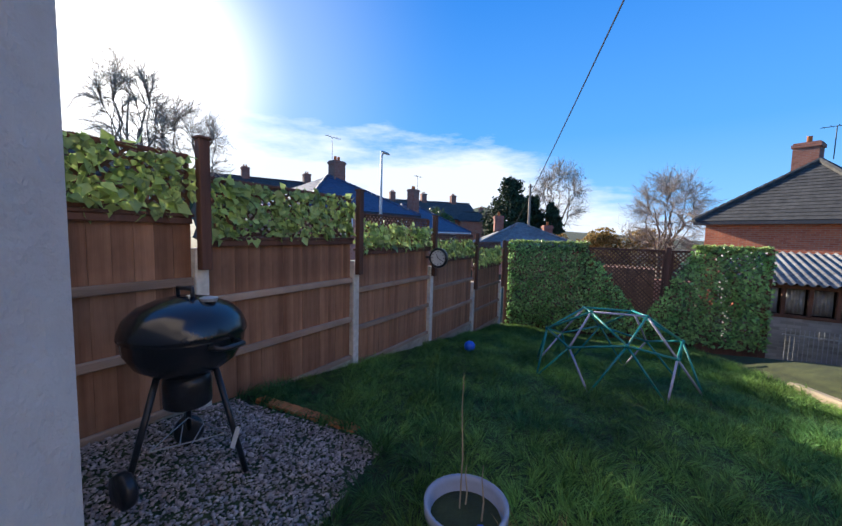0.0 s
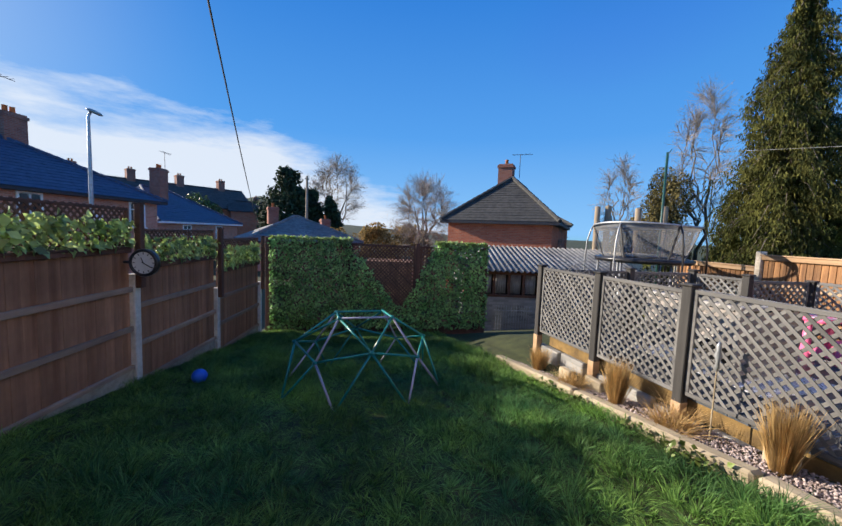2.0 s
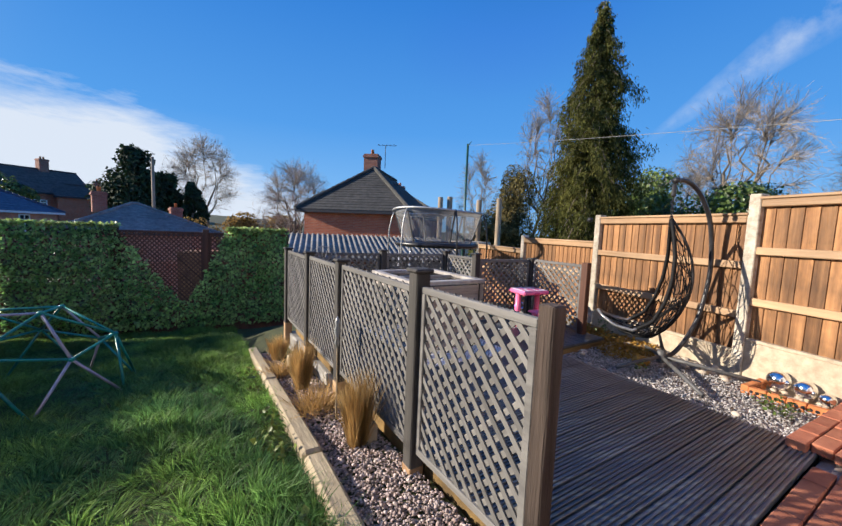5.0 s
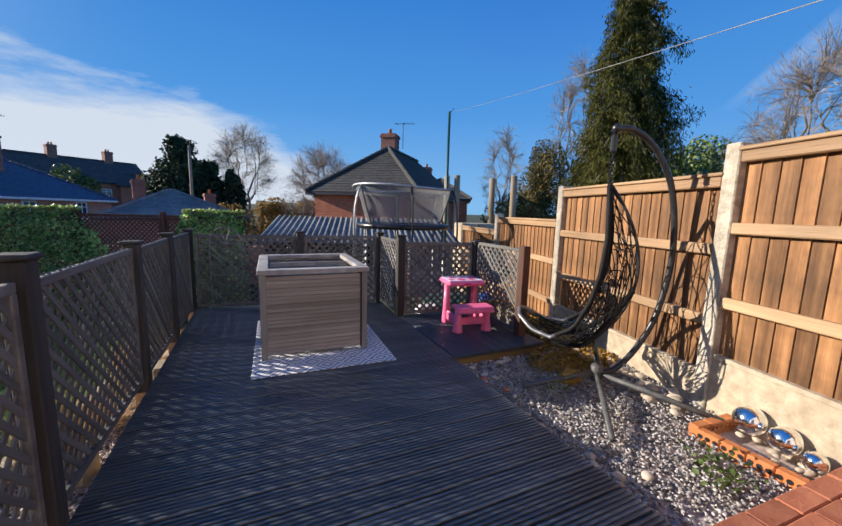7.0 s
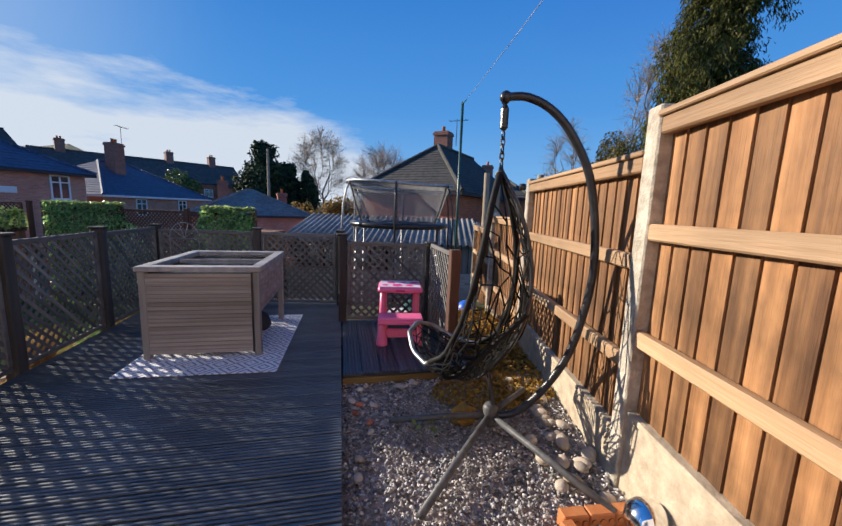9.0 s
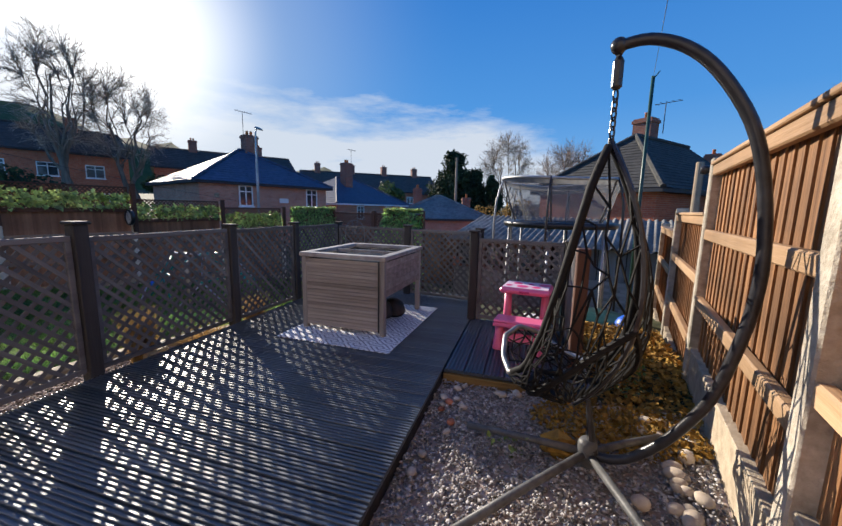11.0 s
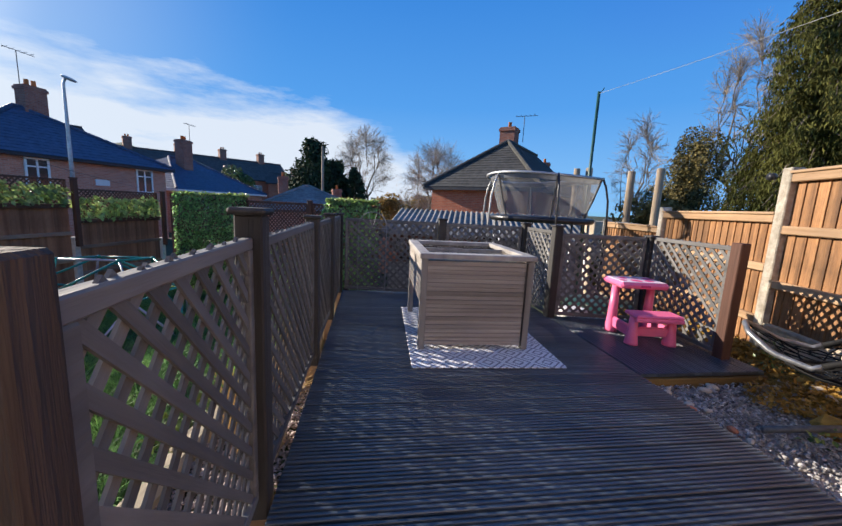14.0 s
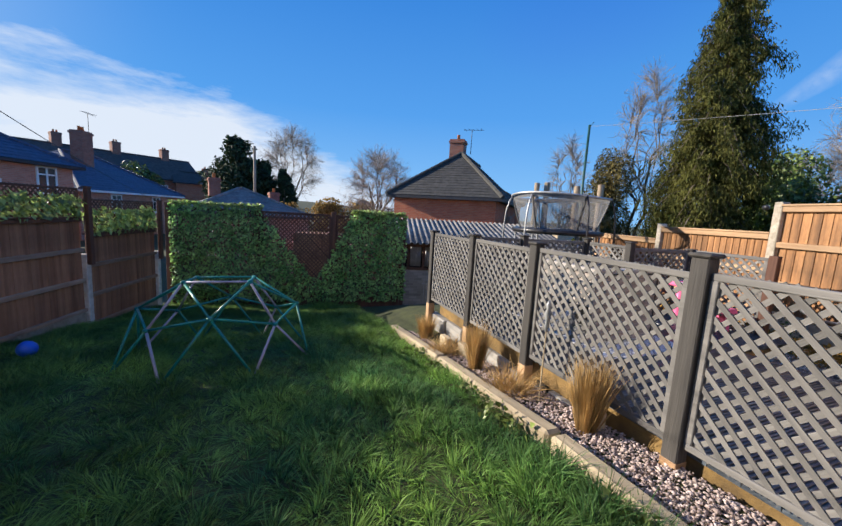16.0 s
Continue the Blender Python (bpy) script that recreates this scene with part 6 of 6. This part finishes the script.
h = house("house", "low house with a grey hipped roof behind the garden screen", (-1.9, 26.0), (5.4, 28.0), 7.0, -2.5, 0.45, 2.25, M_PINKBRICK, M_GLAREROOF, over=0.3, courses=12)
chimney(h, 2.0, 3.0, 1.6, 2.85, 0.7, 0.6, 1)
chimney(h, 6.2, 4.0, 1.0, 2.2, 0.7, 0.6, 1)
h = house("terraced_houses", "long brick terrace with a dark tiled roof on the hillside", (-31.5, 30.5), (-22.0, 42.5), 8.0, -2.5, 5.2, 7.7, M_REDBRICK, M_DARKROOF, hip=False, courses=10, group="terraces")
for k in range(4):
    window(h, 1.2 + 3.6 * k, 3.2, 1.4, 1.2)
    window(h, 1.2 + 3.6 * k, 0.6, 1.6, 1.3)
chimney(h, 4.0, 4.0, 7.2, 8.9, 0.9, 0.9, 2)
chimney(h, 11.5, 4.0, 7.2, 8.9, 0.9, 0.9, 2)
h = house("terraced_houses", "brown-brick terrace with a dark roof and several chimneys", (-25.0, 48.5), (-7.2, 62.0), 8.0, -2.5, 3.9, 6.9, M_REDBRICK, M_DARKROOF, hip=False, courses=10, group="terraces")
for k in range(7):
    window(h, 1.2 + 3.1 * k, 2.0, 1.2, 1.1)
for k in range(4):
    chimney(h, 2.5 + 5.6 * k, 4.0, 6.4, 8.2, 0.9, 0.9, 2)
h = house("terraced_houses", "shaded brick houses on the hill behind bare trees", (-36.0, 14.5), (-30.8, 27.4), 8.0, -2.5, 5.6, 8.2, M_REDBRICK, M_DARKROOF, hip=False, courses=8, group="terraces")
for k in range(4):
    window(h, 1.0 + 3.2 * k, 3.4, 1.4, 1.2)
    window(h, 1.0 + 3.2 * k, 0.8, 1.6, 1.2)
chimney(h, 4.0, 4.0, 7.6, 9.3, 0.9, 0.9, 1)
chimney(h, 10.5, 4.0, 7.6, 9.3, 0.9, 0.9, 1)
h = house("house", "small far house with a dark gabled roof", (-9.6, 58.5), (-5.2, 60.0), 7.0, -2.5, 3.6, 5.2, M_REDBRICK, M_DARKROOF, hip=False, courses=8)
chimney(h, 4.0, 3.5, 4.8, 6.0, 0.7, 0.7, 1)
h = house("house", "red brick house end behind the nearer hipped house", (17.4, 27.5), (21.6, 25.0), 8.0, -2.5, 2.4, 4.3, M_REDBRICK, M_ROOF, courses=10)
chimney(h, 1.4, 1.6, 3.2, 5.0, 0.8, 0.7, 1)
# neighbour's fence, paving and sheds seen through the screen gap
solid("garden_wall", Build().box((0, 0, -2.0), (5.5, 0.22, -0.1), heading((1.6, 14.6), (7.0, 13.6)), 0.01), M_PINKBRICK, "low red brick garden wall behind the screen", "wall", "structure")
solid("garden_shed", Build().box((0, 0, -2.0), (1.6, 1.3, 0.35), heading((3.9, 12.6), (6.0, 12.0)), 0.01), M_ORANGE, "small sunlit timber store behind the screen", "shed")
solid("site_hut", Build().box((0, 0, -1.5), (1.3, 1.2, 0.9), heading((12.6, 10.6), (14.0, 10.2)), 0.02), M_CONC, "grey-sided low outbuilding beyond the trampoline", "outbuilding")


# ---- trees ----
def bare_tree(x, y, z, height, radius, seed, label, trunk_r=0.16, low=0.25, limbs=9, tips=420, stems=1, twig_r=0.008, mat_=None):
    """A leafless tree: limbs fan out from the trunk to fill a rounded crown, and divide twice down to fine rising twigs.
    low: where the crown begins, as a share of the height."""
    g = random.Random(seed)
    t = thing("bare_tree", label, "tree", pose(x, y, z), "bare trees")
    trunk, crown = Build(), Build()
    z0 = height * low
    half_ = (height - z0) / 2

    def bend(a, d, b, n_=4):
        """A branch that leaves a along d and turns to reach b."""
        c_ = a + d * (b - a).length * 0.5
        out = []
        for k in range(n_ + 1):
            u = k / n_
            q = a * (1 - u) ** 2 + c_ * (2 * u * (1 - u)) + b * u * u
            if 0 < k < n_:
                q = q + Vector((g.gauss(0, 1), g.gauss(0, 1), g.gauss(0, 1))) * (b - a).length * 0.025
            out.append(q)
        return out

    def in_crown(f_lo, f_hi):
        """A place in the crown, f of the way out to its edge, more of them in its upper part."""
        while True:
            d = Vector((g.gauss(0, 1), g.gauss(0, 1), g.gauss(0.35, 1))).normalized()
            if d.z > -0.75:
                break
        f = g.uniform(f_lo, f_hi) * (1 + 0.12 * math.sin(5 * math.atan2(d.y, d.x) + seed) * (1 - abs(d.z)))
        return Vector((d.x * radius * f, d.y * radius * f, z0 + half_ * 0.95 + d.z * half_ * f * 1.05))

    starts = []
    for k in range(stems):
        a = 2 * math.pi * k / stems + seed
        foot = Vector((math.cos(a), math.sin(a), 0)) * (0.10 * radius if stems > 1 else 0)
        head = Vector((math.cos(a) * 0.32 * radius, math.sin(a) * 0.32 * radius, z0 + half_ * 1.25)) if stems > 1 else Vector((0.03 * radius, 0, z0 + half_ * 1.35))
        pts = bend(foot, Vector((0, 0, 1)), head, 8)
        trunk.tube(pts, [trunk_r * (1 - 0.85 * (i / 8) ** 0.8) for i in range(9)], 8, cap=False)
        starts.append(pts)
    main = []
    for k in range(limbs):
        pts = starts[k % stems]
        goal = in_crown(0.45, 0.75)
        s_ = min(0.92, max(0.30 if low > 0.15 else 0.12, (goal.z / height) * 0.62 + g.uniform(-0.08, 0.08)))
        i = int(s_ * 8)
        a = pts[i].lerp(pts[i + 1], s_ * 8 - i)
        d = (Vector((goal.x - a.x, goal.y - a.y, 0)).normalized() * 0.6 + Vector((0, 0, 0.8))).normalized()
        path = bend(a, d, goal, 6)
        r0 = trunk_r * (1 - 0.8 * s_) * 0.45
        trunk.tube(path, [max(twig_r * 1.6, r0 * (1 - 0.75 * j / 6)) for j in range(7)], 5, cap=False)
        main.append((path, r0))
    second = []
    for k in range(limbs * 8):
        goal = in_crown(0.55, 0.96)
        path, r0 = min(main, key=lambda m_: min((m_[0][j] - goal).length for j in (3, 5, 6)))
        j = min(range(1, 6), key=lambda j_: (path[j_] - goal).length + 0.35 * radius * (j_ / 6))
        d = ((path[j + 1] - path[j]).normalized() + Vector((0, 0, 0.35))).normalized()
        sub = bend(path[j], d, goal, 4)
        trunk.tube(sub, [max(twig_r, r0 * 0.36 * (1 - 0.7 * i / 4)) for i in range(5)], 4, cap=False)
        second.append(sub)
    ends = second + [m_[0] for m_ in main]
    mid_ = np.array([tuple(e[len(e) // 2 + 1]) for e in ends])
    third = []
    twig_r *= 0.75
    for k in range(tips * 2):
        goal = in_crown(0.6, 1.04)
        e = ends[int(np.argmin(((mid_ - np.array(goal)) ** 2).sum(1) ))]
        j = g.randrange(1, len(e) - 1)
        d = ((e[j + 1] - e[j]).normalized() + Vector((0, 0, 0.4))).normalized()
        sub = bend(e[j], d, goal, 3)
        crown.tube(sub, [twig_r * 1.3, twig_r * 1.1, twig_r * 0.9, twig_r * 0.6], 3, cap=False)
        third.append(sub)
    for sub in third:
        for k in range(5):
            j = g.randrange(1, 3)
            a = sub[j].lerp(sub[j + 1], g.random())
            d = (sub[j + 1] - sub[j]).normalized()
            d = (d + Vector((g.gauss(0, 0.5), g.gauss(0, 0.5), g.gauss(0.25, 0.35)))).normalized()
            l_ = radius * g.uniform(0.10, 0.22)
            b = a + d * l_ * 0.55
            crown.tube([a, b, b + (d + Vector((g.gauss(0, 0.15), g.gauss(0, 0.15), 0.25))).normalized() * l_ * 0.45], [twig_r * 0.8, twig_r * 0.65, twig_r * 0.4], 3, cap=False)
    part("trunk", trunk, M_BARK, t, "tapered trunk and forking limbs", smooth=True)
    part("crown", crown, mat_ or M_TWIG, t, "fine leafless twigs")
    return t


def conifer(x, y, z, height, radius, seed, label, boughs=380, size=0.15, per=34, stray=()):
    """A tall shaggy cypress: uneven boughs that droop at their ends and are hung with pendulous sprays.
    stray: boughs that stand out past the rest, as (height, bearing, reach)."""
    g = np.random.default_rng(seed)
    t = thing("conifer", label, "tree", pose(x, y, z))
    part("trunk", Build().tube([(0, 0, 0), (0, 0, height * 0.5), (0, 0, height * 0.96)], [0.28, 0.16, 0.02], 8), M_BARK, t, smooth=True)
    limbs = Build()
    rows = []
    for k in range(boughs):
        f_ = 0.004 + 0.976 * ((k + g.uniform(0, 1)) / boughs) ** 0.62
        lump = 0.5 + 0.5 * math.sin(17 * f_ + 2.4 * math.sin(2.399 * k))
        rows.append((height * (1 - f_), 2.399 * k + g.normal(0, 0.35), radius * (1 - math.exp(-2.2 * f_)) * (0.72 + 0.36 * lump + g.normal(0, 0.07)) + 0.05))
    pts, nrm = [], []
    for hz, a, reach in rows + list(stray):
        out = np.array([math.cos(a), math.sin(a), 0])
        drop = 0.30 * reach + 0.1

        def at(s_):
            return out * reach * s_ + np.array([0, 0, hz + 0.16 * reach * math.sin(math.pi * s_) - drop * s_ ** 2.5])
        limbs.tube([at(u) for u in (0, 0.35, 0.7, 0.95)], [0.035, 0.026, 0.016, 0.006], 4, cap=False)
        clumps = int(3 + 3.2 * reach)
        for c_ in range(clumps):
            s_ = 0.28 + 0.74 * (c_ + g.uniform(0.1, 0.9)) / clumps
            mid_ = at(s_) + np.array([-out[1], out[0], 0]) * g.normal(0, 0.12 * reach * s_)
            long_ = g.uniform(0.28, 0.62) * (0.55 + 0.3 * reach)
            d = g.beta(1.0, 1.5, per)
            wide_ = (0.02 + 0.095 * reach ** 0.6) * (1.0 - 0.65 * d)
            q = mid_ + np.stack([g.normal(0, 1, per) * wide_, g.normal(0, 1, per) * wide_, 0.06 - d * long_], 1)
            pts.append(q)
            nrm.append(np.tile(out + np.array([0, 0, 0.25]), (per, 1)))
    n_ = boughs * 22
    hz = height * (1 - g.uniform(0.05, 1, n_))
    a, rr = g.uniform(0, 2 * math.pi, n_), radius * (1 - np.exp(-2.5 * (1 - hz / height))) * 0.42 * np.sqrt(g.uniform(0, 1, n_))
    pts.append(np.stack([np.cos(a) * rr, np.sin(a) * rr, hz], 1))
    nrm.append(np.stack([np.cos(a), np.sin(a), 0 * a], 1))
    pts, nrm = np.concatenate(pts), np.concatenate(nrm)
    ok = pts[:, 2] > 0.1
    part("bough", limbs, M_BARK, t, "drooping boughs")
    leaves(pts[ok], nrm[ok], size, "crown", M_CONIFER, "drooping evergreen sprays", t, droop=2.8, slim=0.11)
    return t


def evergreen(x, y, z, height, radius, seed, label, lumps=60, n_=15000, size=0.34):
    """A broad dark evergreen with a peaked, lumpy outline."""
    g = np.random.default_rng(seed)
    t = thing("evergreen_tree", label, "tree", pose(x, y, z), "dark evergreens")
    part("trunk", Build().tube([(0, 0, 0), (0, 0, height * 0.8)], [0.3, 0.06], 7), M_BARK, t, smooth=True)
    f_ = g.uniform(0.04, 0.93, lumps)
    wide_ = radius * np.minimum(1.0, np.maximum(0.10, 1.55 * (1 - f_) ** 0.8)) * np.where(f_ < 0.18, 0.85, 1.0)
    a = g.uniform(0, 2 * math.pi, lumps)
    rr = wide_ * np.sqrt(g.uniform(0.1, 0.8, lumps))
    c = np.stack([np.cos(a) * rr, np.sin(a) * rr, height * f_], 1)
    size_ = radius * g.uniform(0.34, 0.56, lumps) * (0.45 + 0.6 * (1 - f_))
    which = g.integers(0, lumps, n_)
    d = g.normal(0, 1, (n_, 3))
    d /= np.linalg.norm(d, axis=1)[:, None]
    leaves(c[which] + d * size_[which][:, None] * np.array([1, 1, 1.15]) * g.uniform(0.5, 1.1, (n_, 1)), d + np.array([0, 0, 0.3]), size, "crown", M_YEW, "dense dark foliage", t, droop=0.2)
    return t


def bush(x, y, z, rx, ry, rz, n_, size, material, seed, label, name="evergreen_bush", lumps=9):
    """A shrub of many leaves over uneven lumps."""
    g = np.random.default_rng(seed)
    t = thing(name, label, "shrub", pose(x, y, z), "shrubs")
    part("stem", Build().tube([(0, 0, -0.6), (0, 0, rz * 0.8)], [0.12, 0.05], 6), M_BARK, t)
    c = np.stack([g.normal(0, 0.45 * rx, lumps), g.normal(0, 0.45 * ry, lumps), rz * g.uniform(0.3, 1.5, lumps)], 1)
    which = g.integers(0, lumps, n_)
    d = g.normal(0, 1, (n_, 3))
    d /= np.linalg.norm(d, axis=1)[:, None]
    rad = g.uniform(0.35, 0.62, lumps)[which][:, None] * np.array([rx, ry, rz * 0.75]) * g.uniform(0.75, 1.08, (n_, 1))
    leaves(c[which] + d * rad, d, size, "crown", material, label, t, droop=0.5)
    return t


conifer(19.0, 9.8, -0.6, 12.0, 2.35, 4, "tall shaggy green cypress behind the orange fence",
        stray=((8.3, -1.04, 1.75), (8.1, -1.2, 1.6), (6.2, -0.9, 2.25), (9.6, 2.3, 0.9), (5.0, 2.0, 2.4)))
bare_tree(10.9, 29.3, -1.6, 7.9, 2.85, 11, "rounded leafless tree with dense fine twigs", 0.17, 0.06, 16, 620, 4, 0.010)
bare_tree(5.0, 52.3, -1.6, 13.3, 4.2, 12, "tall open leafless tree in the distance", 0.24, 0.22, 10, 380, 2, 0.017)
bare_tree(-29.5, 26.4, 0.3, 13.4, 3.9, 13, "large leafless tree against the low sun", 0.30, 0.28, 11, 300, 2, 0.018)
bare_tree(-30.0, 21.6, 0.2, 15.4, 3.5, 14, "large many-limbed leafless tree against the low sun", 0.30, 0.25, 13, 340, 3, 0.018)
bare_tree(23.5, 16.3, -0.9, 11.5, 1.75, 15, "slender leafless birch beyond the fences", 0.14, 0.2, 12, 420, 2, 0.008)
bare_tree(20.2, 18.7, -0.9, 7.6, 1.5, 16, "slender leafless tree with hazy twigs", 0.10, 0.15, 9, 260, 2, 0.007)
bare_tree(32.0, 8.6, -0.6, 11.2, 3.3, 17, "broad leafless tree above the hedge", 0.22, 0.18, 12, 480, 3, 0.011)
bare_tree(33.0, 12.0, -0.6, 7.2, 2.9, 18, "leafless tree behind the hedge", 0.2, 0.15, 9, 300, 3, 0.011)
bare_tree(36.0, 3.0, -0.6, 9.0, 3.2, 19, "leafless tree beyond the orange fence", 0.2, 0.15, 10, 340, 3, 0.012)
bare_tree(17.5, 26.0, -1.5, 5.4, 1.7, 21, "small leafless tree behind the red brick house", 0.12, 0.15, 9, 260, 2, 0.009)
bare_tree(14.6, 17.9, -1.5, 4.2, 1.2, 22, "low leafless shrub tree beside the brick house", 0.1, 0.1, 9, 240, 3, 0.007)
evergreen(-0.9, 45.2, -1.2, 9.4, 3.1, 31, "dense dark evergreen tree beyond the houses")
evergreen(1.6, 46.2, -1.2, 7.4, 2.2, 32, "dark evergreen beside a taller one", 44, 9000)
evergreen(3.9, 44.6, -1.2, 6.6, 1.25, 34, "narrow dark evergreen beside the larger ones", 36, 6000)
bush(4.6, 36.0, -1.5, 1.3, 1.0, 1.7, 1200, 0.2, M_GOLD, 33, "reddish bare hedge behind the low house")
bush(7.3, 34.0, -1.5, 2.6, 2.0, 2.3, 3600, 0.22, M_GOLD, 34, "golden-brown winter shrubs beside the lane")
bush(10.2, 32.6, -1.5, 2.2, 1.6, 2.0, 2600, 0.22, M_GOLD, 35, "tawny winter shrubs beside the lane")
bush(23.8, 9.9, -0.6, 2.2, 2.2, 3.1, 17000, 0.15, M_LAUREL, 36, "glossy green evergreen hedge behind the fence", lumps=12)
bush(24.2, 6.6, -0.6, 2.6, 2.2, 2.6, 17000, 0.15, M_LAUREL, 37, "rounded green evergreen shrubs behind the fence", lumps=12)
bush(21.2, 17.4, -0.8, 1.5, 1.5, 3.7, 22000, 0.11, M_RUSSET, 38, "olive-brown cypress beyond the trampoline", "evergreen_tree", 12)
bush(18.6, 15.2, -0.8, 1.8, 1.4, 1.6, 2600, 0.2, M_GOLD, 39, "russet hedge beyond the trampoline")
bush(22.8, 13.4, -0.8, 2.0, 1.5, 2.2, 8000, 0.15, M_LAUREL, 40, "mixed green hedge beyond the fences")
bush(-26.5, 29.0, 0.0, 2.6, 2.2, 2.4, 3200, 0.26, M_YEW, 41, "dark garden shrubs on the hillside")
bush(-9.5, 47.0, -1.0, 1.8, 1.6, 3.2, 2600, 0.28, M_LAUREL, 42, "green shrub beside the terrace")
bush(-22.0, 14.0, -0.6, 2.6, 2.4, 2.0, 3200, 0.24, M_YEW, 43, "dark shrubs across the road")
bush(12.1, 9.0, -1.0, 0.6, 0.6, 1.0, 1600, 0.12, M_CONIFER, 44, "small olive shrub beside the fence end")

# toys and covers left beyond the platform
solid("toy_ball", Build().lathe(ball_profile(0.14, 14), 20, pose(9.45, 4.6, -0.12)), M_BLUE, "large blue play ball beyond the lattice", "ball", smooth=True)
cover = Build().lathe([(0.52, -0.3), (0.55, -0.22), (0.5, -0.12), (0.3, -0.08), (0.001, -0.06)], 26, pose(9.1, 4.9, 0))
solid("sandpit_cover", cover, M_GREENPOLE, "dark blue-green sandpit cover on the ground", "sandpit", smooth=True)
for k, (x, y) in enumerate(((8.3, 4.5), (8.7, 4.7), (9.0, 4.3))):
    solid("plastic_crate", Build().box((x, y, -0.35), (x + 0.3, y + 0.22, -0.1), None, 0.015), (M_WHITE, M_LOG, M_CONC)[k], "pale plastic crate stored behind the lattice", "crate", group="stored crates")

# wooded hill on the skyline
hill = Build()
for i in range(41):
    a = radians(95 + 2.2 * i)
    top = 14 + 12 * max(0.0, math.sin((i - 6) / 40 * math.pi)) + 10.0 * min(1.0, max(0.0, (i - 21) / 6)) + 2.0 * math.sin(i * 1.3) + 1.5 * math.sin(i * 2.9)
    for r_, z_ in ((150, -3), (165, top * 0.6), (190, top), (230, top * 0.9)):
        hill.v.append((r_ * math.cos(a), r_ * math.sin(a), z_))
hill.f = [(4 * i + j, 4 * (i + 1) + j, 4 * (i + 1) + j + 1, 4 * i + j + 1) for i in range(40) for j in range(3)]
solid("backdrop_hill", hill, M_FIELD, "hazy wooded hillside on the skyline", "hill", "structure", True)
